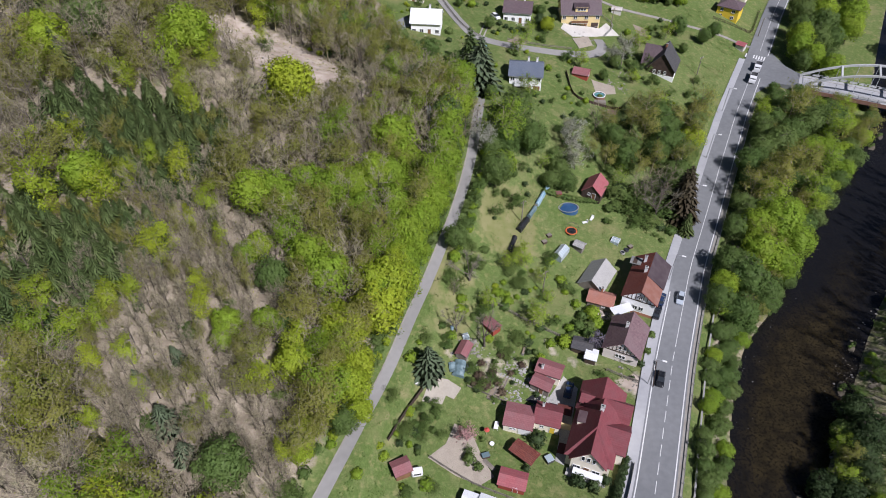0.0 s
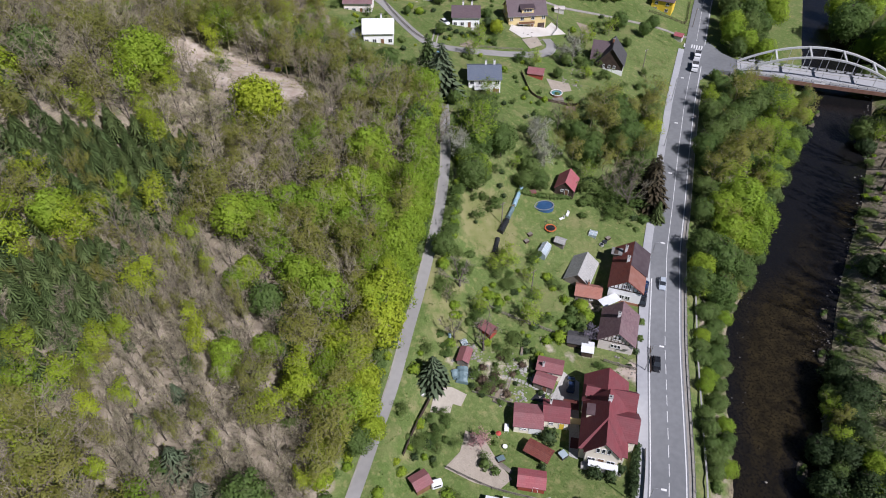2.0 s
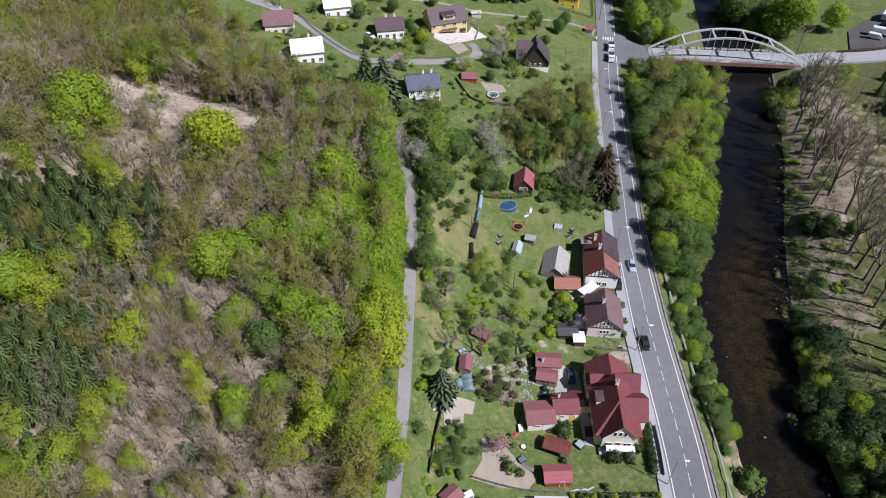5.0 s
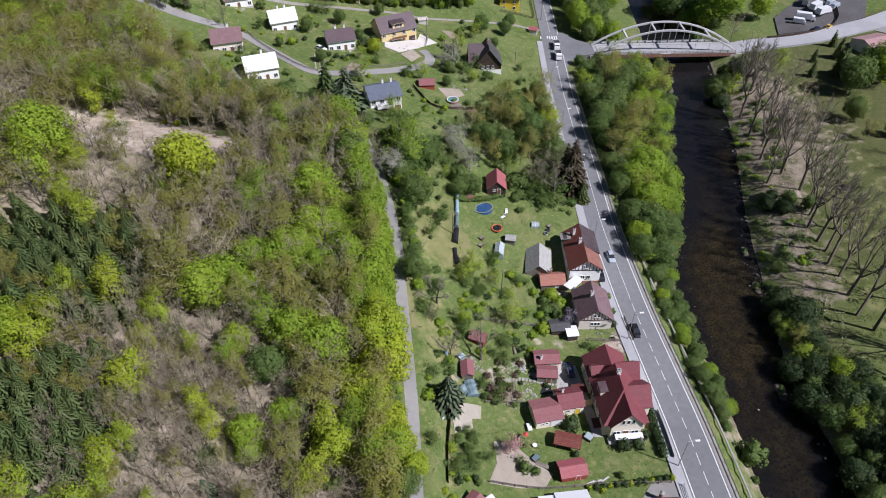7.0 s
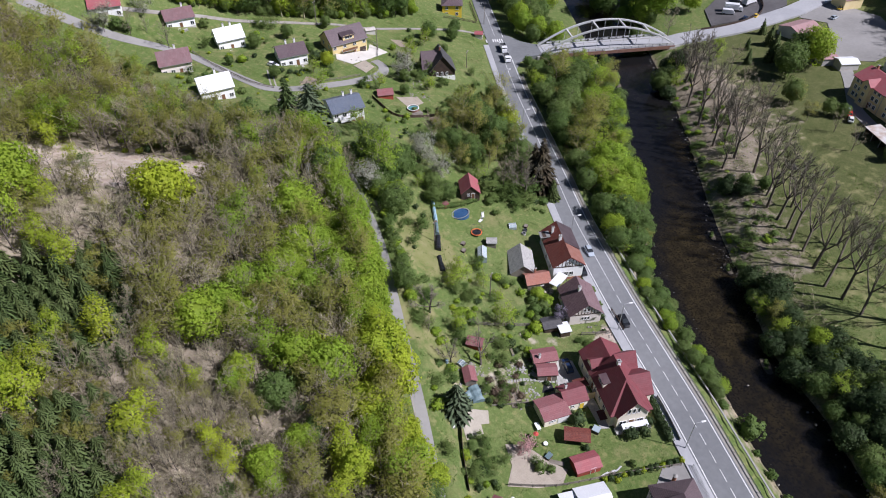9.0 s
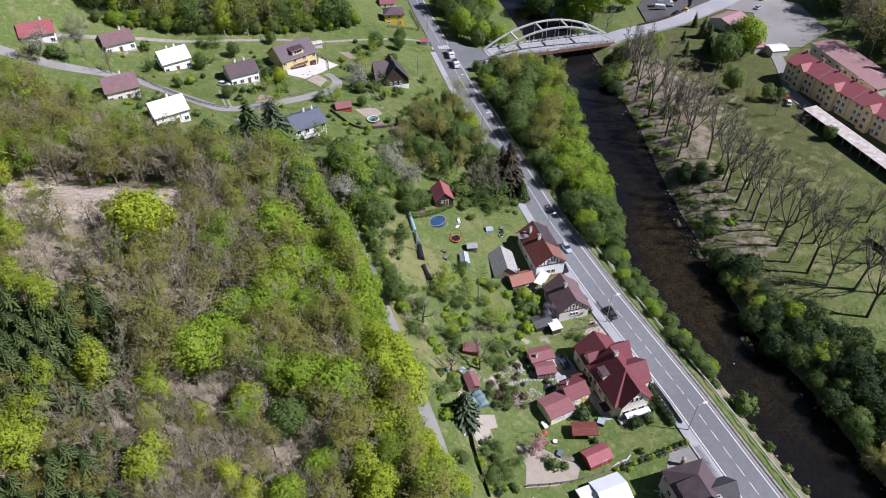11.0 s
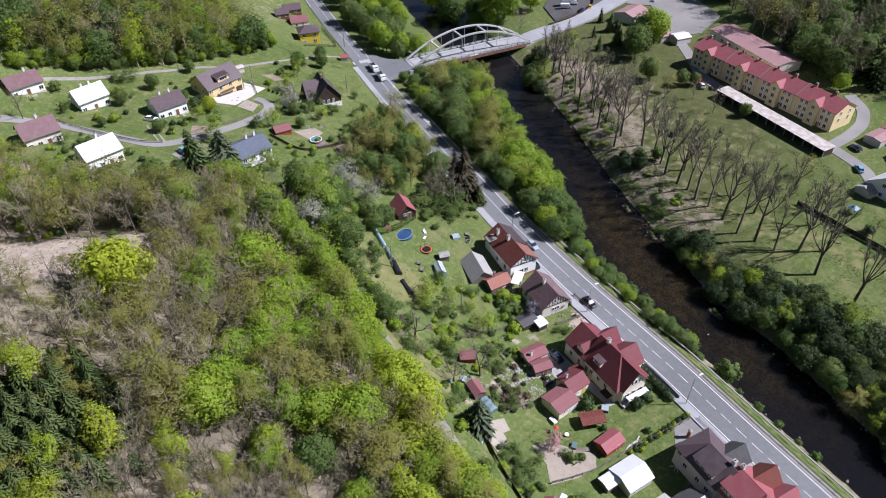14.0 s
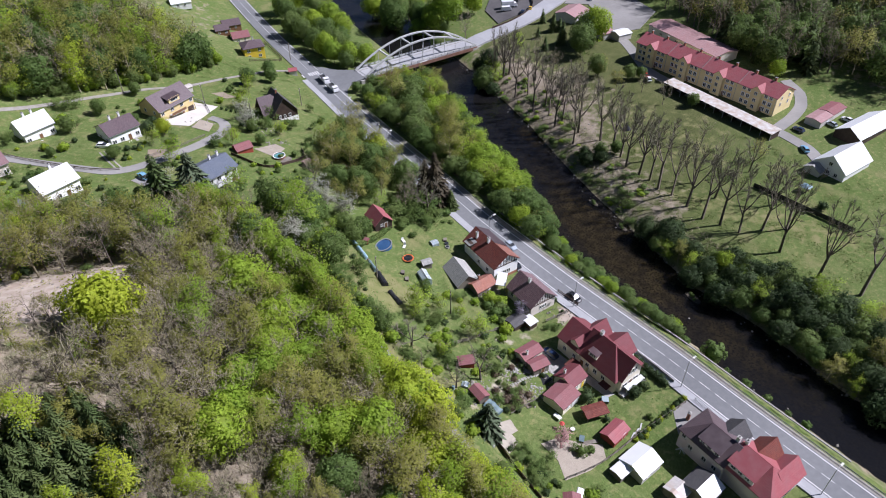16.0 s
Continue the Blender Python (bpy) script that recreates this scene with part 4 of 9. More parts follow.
window(main, -7.52, -1.9, 1.9, -90, 1.6, 1.3, 2)
window(main, -7.52, 1.9, 1.9, -90, 1.6, 1.3, 2)
door(main, -7.51, 0.0, 0.5, -90, 1.1, 2.1)
for wx in (-3.2, -0.8, 1.6):
    window(main, wx, 4.32, 2.2, 180, 1.1, 1.3)
door(main, 3.2, 4.31, 0.3, 180)
part("porch_roof", boxes((-6.0, 4.4, 2.5, -3.6, 6.0, 2.62)), "r_darkred", main, "", pose(0, 0, 0, -6, 0, 0))
for wx in (5.4, 8.4):
    window(main, wx, 4.72, 2.2, 180, 1.0, 1.2)
for wx in (-0.1, 6.0):
    window(main, wx, -6.2 if wx < 1 else -5.62, 4.0, 0, 1.2, 1.3)
    window(main, wx, -6.2 if wx < 1 else -5.62, 1.6, 0, 1.6, 1.3, 3)

# white-gabled house with chequered roof, by the road
h1, n = house_at("white_gabled_house", (46.0, 104.8), (52.2, 117.9), -0.1, "white and half-timbered house with red tile roof beside the road")
wing(h1, -0.1, 0, 0, n - 0.8, 3.9, 5.1, 8.0, "white", "r_darkred", over=0.45, gable_over=0.5)
slope = math.degrees(math.atan2(2.9, 3.9))
part("roof_sheeting", boxes((-1.6, -5.55, 0.0, n / 2 + 0.1, -0.05, 0.06)), "r_brown", h1, "maroon-brown sheet roofing on the road side", pose(0, 0, 8.03, slope - 2, 0, 0))
part("roof_tiles", boxes((-n / 2 - 0.05, -5.4, 0.0, -1.65, -0.05, 0.05)), "r_orange", h1, "orange tiles on the road side", pose(0, 0, 8.03, slope, 0, 0))
for wy in (-0.9, 0.5):
    window(h1, -n / 2 + 0.28, wy, 2.0, -90, 1.1, 1.2, 2)
window(h1, -n / 2 + 0.28, 0.0, 5.6, -90, 1.3, 1.2, 3)
for k in range(7):
    y = -2.7 + 0.9 * k
    part("timber", boxes((-n / 2 + 0.22, y - 0.07, 4.5, -n / 2 + 0.3, y + 0.07, max(4.9, 7.5 - abs(y) * 0.74))), "timber", h1, "dark half-timber post")
part("timber", boxes((-n / 2 + 0.2, -3.8, 4.35, -n / 2 + 0.31, 3.8, 4.55)), "timber", h1)
part("base_course", boxes((-n / 2 + 0.25, -3.95, -0.8, -n / 2 + 0.36, 3.95, 0.7)), "brick", h1)
chimney(h1, 0.2, 0.7, 6.6, 8.9, 0.7)
chimney(h1, 4.2, 1.6, 6.0, 8.6, 0.6)
part("dormer", boxes((3.2, 2.9, 4.6, 5.4, 4.3, 6.2)), "timber", h1)
part("dormer_roof", boxes((3.0, 1.6, 6.2, 5.6, 4.6, 6.32)), "r_grey", h1, "", pose(0, 0, 0.1, -4, 0, 0))
for wx in (-4, -1, 2, 5):
    window(h1, wx, -3.92, 2.2, 0, 1.0, 1.2)
for wx in (-4, 0):
    window(h1, wx, 3.92, 2.4, 180, 1.0, 1.2)

h2, n = house_at("maroon_roofed_house", (39.4, 90.7), (43.5, 99.7), -0.3, "low pale house with half-timbered gable and maroon tile roof")
wing(h2, 0.1, 0, 0, n - 0.6, 3.9, 3.6, 6.8, "pinkish", "r_maroon", over=0.5, gable_over=0.45)
for wy in (-0.75, 0.0, 0.75):
    window(h2, -n / 2 + 0.38, wy, 1.8, -90, 0.72, 1.1, 1)
for wy in (-0.45, 0.45):
    window(h2, -n / 2 + 0.38, wy, 4.6, -90, 0.7, 1.0, 1)
for k in range(8):
    y = -2.8 + 0.8 * k
    part("timber", boxes((-n / 2 + 0.32, y - 0.06, 3.2, -n / 2 + 0.42, y + 0.06, max(3.6, 6.3 - abs(y) * 0.84))), "timber", h2)
part("timber", boxes((-n / 2 + 0.3, -3.7, 3.1, -n / 2 + 0.43, 3.7, 3.28)), "timber", h2)
chimney(h2, 0.6, 0.5, 5.6, 7.5, 0.65)
for wx in (-2.4, 0.4, 3.0):
    window(h2, wx, -3.92, 1.9, 0, 1.0, 1.2)
    window(h2, wx, 3.92, 1.9, 180, 1.0, 1.2)

lean = thing("canopy_roof", pose(42.3, 104.3, 0, 0, 0, 20), "pale corrugated canopy between two houses", "canopy")
part("canopy", boxes((-2.6, -1.3, 2.3, 2.6, 1.3, 2.4)), "r_white", lean)
for px, py in ((-2.5, -1.2), (2.4, -1.2), (-2.5, 1.1), (2.4, 1.1)):
    part("post", boxes((px, py, -0.6, px + 0.12, py + 0.12, 2.3)), "oldwood", lean)

barn, n = house_at("grey_barn", (35.7, 110.6), (40.4, 118.0), 0.6, "weathered wooden barn with grey fibre-cement roof", "barn")
wing(barn, 0, 0, 0, n - 0.5, 3.0, 2.6, 5.0, "oldwood", "r_grey", over=0.35)
door(barn, 0.5, -3.02, 0.0, 0, 2.2, 2.2, "oldwood")
out, n = house_at("orange_roofed_outhouse", (36.2, 110.3), (41.7, 108.2), 0.2, "small outhouse with orange tile roof", "outhouse")
wing(out, -0.3, -1.4, 0, n, 2.1, 2.2, 3.6, "oldwood", "r_orange", over=0.3)
chimney(out, -0.5, -0.4, 3.0, 4.4, 0.45, "brick")
window(out, 0.6, -3.52, 1.4, 0, 0.8, 0.8)

# sheds of the red-roofed house
def shed(name, x, y, turn, length, half, eave, ridge, wall, roof, label, over=0.25, z=None, category="shed"):
    s = thing(name, pose(x, y, z_at(x, y) if z is None else z, 0, 0, turn), label, category)
    wing(s, 0, 0, 0, length, half, eave, ridge, wall, roof, z0=-0.8, over=over, gable_over=0.25)
    return s


s = shed("garden_house", 23.3, 87.2, -23, 5.4, 1.8, 2.5, 3.2, "cream", "r_rust", "small cream garden house with red-brown roof")
window(s, 0.5, -1.82, 1.4, 0, 0.9, 0.9)
chimney(s, -1.4, -0.9, 2.6, 3.9, 0.45)
s = shed("garden_annexe", 21.4, 83.9, -30, 4.2, 1.5, 2.2, 2.75, "oldwood", "r_rust", "low annexe with red-brown sheet roof")
door(s, 0.4, -1.52, 0.0, 0)
s = shed("garage", 15.8, 75.5, -14, 5.8, 2.7, 2.5, 3.25, "cream", "r_rust", "flat-pitched cream garage with red-brown sheet roof")
window(s, -1.0, -2.72, 1.5, 0, 1.4, 0.6)
door(s, 1.4, -2.71, 0.0, 0, 2.3, 2.1, "frame")
s = shed("workshop", 21.8, 75.9, -16, 5.2, 2.5, 2.8, 4.3, "cream", "r_red", "cream workshop with pitched red roof")
door(s, 1.3, -2.52, 0.0, 0, 1.0, 2.0, "bright_yellow")
window(s, -0.9, -2.52, 1.6, 0, 0.9, 0.8)
chimney(s, -1.3, 0.9, 3.4, 4.9, 0.45)
part("link_roof", boxes((1.4, 0.8, 2.6, 4.6, 3.2, 2.72)), "r_darkred", s)
part("link_wall", boxes((2.7, -0.9, -0.6, 5.3, -0.75, 2.1)), "straw", s)
s = shed("wood_shelter", 16.2, 67.8, -40, 5.0, 1.45, 2.0, 2.35, None, "r_darkred", "open firewood shelter with dark red sloping roof", category="shelter")
for px in (-2.3, 2.2):
    for py in (-1.3, 1.2):
        part("post", boxes((px, py, -0.6, px + 0.12, py + 0.12, 2.05)), "oldwood", s)
part("firewood", boxes((-2.1, -0.2, -0.3, 2.1, 1.1, 1.2), bevel=0.08), "brownwood", s)
s = shed("red_shed", 13.5, 62.2, -16, 5.1, 1.75, 1.9, 2.7, "redwood", "r_brightred", "red wooden shed with bright red pitched roof")
door(s, 0.8, -1.77, 0.0, 0, 0.9, 1.8, "redwood")
s = shed("white_roofed_hall", 9.2, 55.2, -20, 6.0, 2.9, 2.4, 3.6, "greyrender", "r_white", "garden hall with white sheet-metal roof")
window(s, -1.0, -2.92, 1.5, 0, 1.2, 0.9)
s = shed("white_roofed_lean_to", 5.2, 57.9, -20, 3.0, 1.3, 2.1, 2.4, "oldwood", "r_white", "small lean-to with pale sheet roof")
s = shed("dark_roofed_shed", 10.0, 43.0, -20, 5.4, 3.0, 2.7, 4.0, "oldwood", "r_slate", "shed with one dark and one white roof slope")
part("white_slope", boxes((-2.95, -3.4, 0, 2.95, -0.1, 0.05)), "r_white", s, "white sheet roof slope", pose(0, 0, 4.07, math.degrees(math.atan2(1.3, 3.0)), 0, 0))
s = shed("grey_roofed_shed", 6.9, 47.0, -20, 3.4, 1.9, 2.3, 2.9, "oldwood", "r_tin", "small shed with grey sheet roof")
s = shed("bottom_cabin", -8.0, 63.2, 25, 3.2, 1.5, 2.0, 2.6, "brownwood", "r_rust", "small brown cabin with faded red roof", category="cabin")
s = shed("red_garden_shed", 11.0, 97.2, -48, 3.4, 1.2, 1.6, 2.3, "redwood", "r_rust", "red wooden garden shed with red roof")
s = shed("tool_shed", 4.6, 90.2, 66, 3.6, 1.2, 1.7, 2.3, "oldwood", "r_rust", "old tool shed with faded red roof")
s = shed("grey_garden_shed", 52, 178, -12, 2.2, 1.0, 1.7, 2.1, "oldwood", "r_pale", "little garden shed with pale roof")
s = shed("pool_shed", 34.6, 122.9, -35, 2.4, 1.0, 1.7, 2.3, "oldwood", "r_grey", "small grey wooden garden shed")
s = shed("dark_lean_to", 31.8, 94.6, -20, 4.4, 1.7, 1.8, 2.3, "timber", "r_slate", "dark ramshackle wooden lean-to")
s = shed("white_topped_shed", 33.3, 91.7, -20, 2.4, 1.4, 1.9, 2.1, "timber", "r_white", "small shed with pale sheet roof")
s = shed("black_cabin", 41.4, 143.0, 62, 6.2, 2.6, 2.2, 4.6, "timber", "r_brightred", "dark wooden cabin with steep red roof", z=6.3, category="cabin")
window(s, -3.12, 0.6, 1.5, -90, 0.8, 0.8)
door(s, -3.11, -0.7, 0.0, -90, 0.9, 1.9)
s = shed("brown_garden_cabin", 45.3, 198.0, -22, 5.0, 2.2, 2.1, 3.2, "redwood", "r_rust", "brown wooden cabin with maroon roof and porch", z=10.4, category="cabin")
window(s, 2.52, 0.0, 1.4, 90, 1.0, 0.9)

# dark and red double house at the southern end
dh = thing("dark_roofed_house", pose(20.6, 43.6, -0.5, 0, 0, 66), "grey rendered house with dark roof, gables and a chimney", "house")
wing(dh, 0.0, 0.6, 0, 10.5, 4.2, 5.3, 8.2, "mauve", "r_brown", hip1=3.8, over=0.4)
wing(dh, -1.5, -2.8, 90, 5.5, 2.3, 5.3, 7.6, "mauve", "r_slate")
part("dormer", boxes((-3.6, 3.0, 5.2, 1.2, 4.4, 6.85)), "mauve", dh)
part("dormer_roof", boxes((-3.9, 0.0, 0.0, 1.5, 4.4, 0.12)), "r_brown", dh, "", pose(0, 0.75, 8.1, -16, 0, 0))
chimney(dh, -4.0, 0.0, 7.0, 9.2, 0.7)
for wx in (-3.0, -1.2, 0.4):
    window(dh, wx, 4.42, 5.9, 180, 1.0, 0.9)
for wx in (-3.6, -1.2, 2.2):
    window(dh, wx, 4.82, 2.4, 180, 1.1, 1.3)
window(dh, 4.2, 4.82, 4.0, 180, 1.0, 1.2)
rh = thing("red_roofed_row_house", pose(17.6, 34.0, -0.5, 0, 0, 66), "rendered house with red and brown gabled roof", "house")
wing(rh, 0.0, 0.6, 0, 10.0, 4.4, 4.8, 8.2, "mauve", "r_brightred", hip0=3.5, over=0.5)
wing(rh, 2.2, -3.0, 90, 6.0, 2.6, 4.8, 7.7, "mauve", "r_darkred")
wing(rh, -2.6, -3.0, 90, 6.0, 2.4, 4.8, 7.3, "mauve", "r_brightred")
part("dormer", boxes((-1.0, 3.2, 4.6, 4.6, 5.0, 6.35)), "mauve", rh)
part("dormer_roof", boxes((-1.3, 0.0, 0.0, 4.9, 4.9, 0.12)), "r_brightred", rh, "", pose(0, 0.75, 8.1, -20, 0, 0))
chimney(rh, 4.6, 0.3, 7.0, 9.0, 0.7)
for wx in (0.3, 1.9, 3.4):
    window(rh, wx, 5.02, 5.6, 180, 1.1, 0.8)
gate_pillar = thing("gate_pillar", pose(25.6, 50.0, -0.3), "round brick gate pillar with grey cap", "pillar")
part("pillar", tube(bmesh.new(), (0, 0, 0), (0, 0, 2.2), 0.4, 0.36, 12), "brick", gate_pillar)
part("cap", tube(bmesh.new(), (0, 0, 2.2), (0, 0, 2.5), 0.5, 0.1, 12), "concrete", gate_pillar)


# the village on the slope: x along the ridge from west to east, front faces local -y
def village_house(name, a, b, z, half, eave, ridge, wall, roof, label, front=3, storeys=2, hip=0.0, chimneys=(0.2,)):
    h, n = house_at(name, a, b, z, label, "house", "village houses")
    wing(h, 0, 0, 0, n - 0.8, half, eave, ridge, wall, roof, z0=-2.0, hip0=hip, hip1=hip, over=0.5, gable_over=0.45)
    for level in range(storeys):
        for i in range(front):
            x = -n / 2 + 1.4 + (n - 2.8) * (i / max(front - 1, 1))
            z = 1.5 + 2.7 * level
            if z + 0.7 > eave:
                continue
            if level == 0 and i == front // 2:
                door(h, x, -half - 0.01, 0.1, 0, 1.0, 2.05)
            else:
                window(h, x, -half - 0.02, z, 0, 1.3, 1.25)
        for wy in (-half * 0.45, half * 0.45):
            if 1.5 + 2.7 * level + 0.7 < eave:
                window(h, n / 2 - 0.38, wy, 1.5 + 2.7 * level, 90, 1.0, 1.2)
                window(h, -n / 2 + 0.38, wy, 1.5 + 2.7 * level, -90, 1.0, 1.2)
    for c in chimneys:
        chimney(h, n * c, half * 0.25, ridge - 1.2, ridge + 0.9, 0.6)
    gutter(h, -n / 2, n / 2, -half - 0.55, eave - 0.35)
    door_x = -n / 2 + 1.4 + (n - 2.8) * ((front // 2) / max(front - 1, 1))
    part("porch", boxes((door_x - 1.6, -half - 1.9, -1.6, door_x + 1.6, -half - 0.03, 0.05), (door_x - 0.7, -half - 2.5, -1.6, door_x + 0.7, -half - 1.9, -0.15)), "concrete", h, "concrete porch with a step")
    part("porch_rail", boxes((door_x - 1.6, -half - 1.86, 0.85, door_x - 0.75, -half - 1.8, 0.93), (door_x - 1.6, -half - 1.86, 0.05, door_x - 1.54, -half - 1.8, 0.85), (door_x - 0.81, -half - 1.86, 0.05, door_x - 0.75, -half - 1.8, 0.85)), "frame", h)
    part("base_course", boxes((-n / 2 + 0.36, -half - 0.05, -1.9, n / 2 - 0.36, -half - 0.01, 0.25)), "greyrender", h, "grey plinth")
    return h, n


bh, n = village_house("blue_roofed_house", (20.6, 189.8), (31.2, 188.5), 12.9, 4.6, 5.6, 7.7, "white", "r_blue", "white two-storey house with blue-grey roof and balcony", 4, 2, chimneys=(0.05, 0.3))
part("balcony", boxes((-3.2, -6.4, 2.55, 1.2, -4.6, 2.7)), "concrete", bh, "concrete balcony")
part("balcony_rail", boxes((-3.2, -6.4, 2.7, 1.2, -6.34, 3.6), (-3.2, -6.34, 2.7, -3.14, -4.6, 3.6), (1.14, -6.34, 2.7, 1.2, -4.6, 3.6)), "frame", bh)
part("garage_door", boxes((2.6, -4.7, 0.0, 4.6, -4.62, 2.1)), "brownwood", bh)
yh, n = village_house("yellow_house", (42.3, 236.4), (57.0, 236.4), 11.0, 5.0, 5.6, 9.3, "yellow", "r_brown", "yellow house with brown roof, dormer and garage", 4, 2, chimneys=())
part("dormer", boxes((-2.2, -4.6, 6.0, 2.2, -2.2, 7.6)), "yellow", yh)
part("dormer_roof", boxes((-2.8, -5.0, 0, 2.8, 0.4, 0.14)), "r_brown", yh, "", pose(0, 0, 8.25, 10, 0, 0))
window(yh, 0, -4.62, 6.9, 0, 3.0, 0.9, 3)
part("balcony", boxes((-3.6, -6.6, 2.6, 2.4, -5.0, 2.76)), "concrete", yh)
part("balcony_rail", boxes((-3.6, -6.6, 2.76, 2.4, -6.52, 3.6)), "brownwood", yh)
part("garage_door", boxes((4.0, -5.1, 0.1, 6.4, -5.02, 2.2)), "timber", yh)
village_house("brown_roofed_house", (21.6, 231.8), (31.8, 230.2), 15.2, 4.4, 4.2, 6.4, "white", "r_brown", "white cottage with brown sheet roof", 4, 1, chimneys=(-0.1, 0.2))
village_house("white_roofed_house", (-10.6, 214.2), (-0.2, 213.2), 19.2, 4.2, 4.4, 7.3, "white", "r_white", "pale house with gleaming white sheet roof", 4, 2, chimneys=(0.1,))
village_house("white_upper_house", (6.7, 250.4), (16.8, 249.8), 17.1, 3.4, 4.2, 7.4, "white", "r_white", "white house with white sheet roof", 3, 2, chimneys=(-0.1, 0.15))
village_house("pink_roofed_house", (-16.1, 236.5), (-5.9, 234.8), 20.4, 4.2, 4.2, 7.1, "pinkish", "r_mauve", "pale house with faded pink sheet roof", 4, 2, chimneys=(0.1,))
village_house("far_pink_house", (-5.2, 267.5), (5.2, 266.4), 22.2, 4.4, 3.8, 6.0, "white", "r_mauve", "pale house with faded red roof up the slope", 3, 1)
village_house("far_white_house", (-26.6, 275.0), (-16.2, 272.6), 28.6, 4.4, 4.2, 6.8, "white", "r_brightred", "white house with red roof at the top of the slope", 3, 1)
sl = thing("slate_house", pose(76.0, 211.0, 5.4, 0, 0, 66), "old dark timber house with steep slate roof", "house", "village houses")
wing(sl, 0.0, 0.0, 0, 9.5, 4.6, 3.2, 8.8, "timber", "r_slate", z0=-2.0, over=0.5, gable_over=0.5)
wing(sl, 1.2, 3.6, 90, 6.6, 3.6, 3.2, 8.3, "timber", "r_brown", z0=-2.0)
part("base_course", boxes((-4.85, -4.7, -1.5, 4.85, 4.7, 0.9)), "white", sl, "whitewashed base")
part("roof_window", boxes((-1.2, 2.2, 0, 0.6, 3.4, 0.06)), "panel", sl, "", pose(0, 0, 5.2, -50, 0, 0))
chimney(sl, 0.5, 0.2, 7.6, 9.8, 0.6, "brick")
for wy in (-1.6, 0.2, 2.0):
    window(sl, -4.87, wy, 1.9, -90, 0.9, 1.1)
y2 = thing("bright_yellow_house", pose(117.0, 264.5, 0.0, 0, 0, -33), "bright yellow house with dark hipped roof", "house", "village houses")
wing(y2, 0, 0, 0, 8.6, 3.8, 5.6, 7.4, "bright_yellow", "r_brown", z0=-2, hip0=3.4, hip1=3.4, over=0.5)
for x in (-2.4, 2.2):
    window(y2, x, -3.82, 1.6, 0, 1.3, 1.3)
    window(y2, x, -3.82, 4.2, 0, 1.3, 1.3)
chimney(y2, 0.8, 0.3, 6.6, 8.4)
for name, x, y, turn, n, half, wall, roof, label in (
        ("red_roofed_cottage", 126, 281, -33, 7.5, 3.4, "cream", "r_rust", "small cottage with red-brown roof by the road"),
        ("brown_cottage", 135, 296, -33, 8, 3.6, "brownwood", "r_brown", "brown wooden cottage by the road"),
        ("low_brown_shed", 124, 290, -33, 6, 2.6, "brownwood", "r_brown", "low brown shed behind the cottages"),
        ("far_white_cottage", 130, 322, -33, 9, 4, "white", "r_white", "white house farther along the road")):
    s = shed(name, x, y, turn, n, half, 2.6, 4.4, wall, roof, label, category="house")
    window(s, -1.5, -half - 0.02, 1.5, 0, 1.0, 1.0)
    window(s, 1.5, -half - 0.02, 1.5, 0, 1.0, 1.0)
bs = shed("bus_shelter", 115.2, 241.0, -40, 3.2, 1.4, 2.3, 3.1, "greyrender", "r_brightred", "small bus shelter with red roof beside the crossing", category="bus stop")
hut = shed("yellow_house_store", 66.0, 246.5, -15, 3.6, 1.4, 1.8, 2.2, "greyrender", "r_tin", "small grey store hut in the meadow")

# across the river: the long yellow apartment house, its shelter, the hall and neighbours
AP0, AP1 = (172.9, 58.6), (196.2, 118.0)
ap, n = house_at("apartment_house", AP1, AP0, 3.0, "long yellow three-storey apartment house with red roof", "apartment building")
wing(ap, 0, 0, 0, n - 0.6, 5.4, 7.6, 10.4, "straw", "r_brightred", over=0.5)
for i in range(4):
    x = -n / 2 + n * (i + 0.5) / 4
    g = wing(ap, x, -4.6, 90, 4.2, 2.0, 7.9, 9.6, "straw", "r_brightred", z0=-1, over=0.35)
    for level in range(3):
        window(ap, x, -6.72, 1.7 + 2.5 * level, 0, 1.3, 1.3)
    for k in (-5.4, -3.4, 3.4, 5.4):
        for level in range(3):
            window(ap, x + k, -5.44, 1.6 + 2.5 * level, 0, 1.25, 1.45)
            part("surround", boxes((x + k - 0.78, -5.43, 0.78 + 2.5 * level, x + k + 0.78, -5.4, 2.42 + 2.5 * level)), "white", ap, "white window surround")
    door(ap, x + 2.7, -5.41, 0.0, 0)
    for k in (-5.5, 2.2):
        chimney(ap, x + k, 0.6, 9.4, 11.4, 0.7, "brick")
    if i < 3:
        rise = math.degrees(math.atan2(2.8, 5.4))
        for side, turn in ((-1, rise), (1, -rise)):
            part("party_wall", boxes((x + n / 8 - 0.17, min(0, side * 6.6), -0.1, x + n / 8 + 0.17, max(0, side * 6.6), 0.22)), "r_pale", ap, "pale coping of the party wall", pose(0, 0, 10.4, turn, 0, 0))
    part("downpipe", boxes((x + n / 8 - 0.6, -5.62, -0.6, x + n / 8 - 0.48, -5.5, 7.3)), "steel", ap)
for wy in (-2.4, 2.4):
    window(ap, n / 2 - 0.28, wy, 4.2, 90, 1.0, 1.2)
    window(ap, n / 2 - 0.28, wy, 6.7, 90, 1.0, 1.2)
sh, n = house_at("garage_row", (173.5, 100.5), (153.0, 57.0), 2.4, "long open garage row with rusty pale tin roof", "garage row")
part("roof", boxes((-n / 2, -2.7, 0, n / 2, 2.7, 0.15)), "tin", sh, "rusty pale tin roof", pose(0, 0, 3.0, 4, 0, 0))
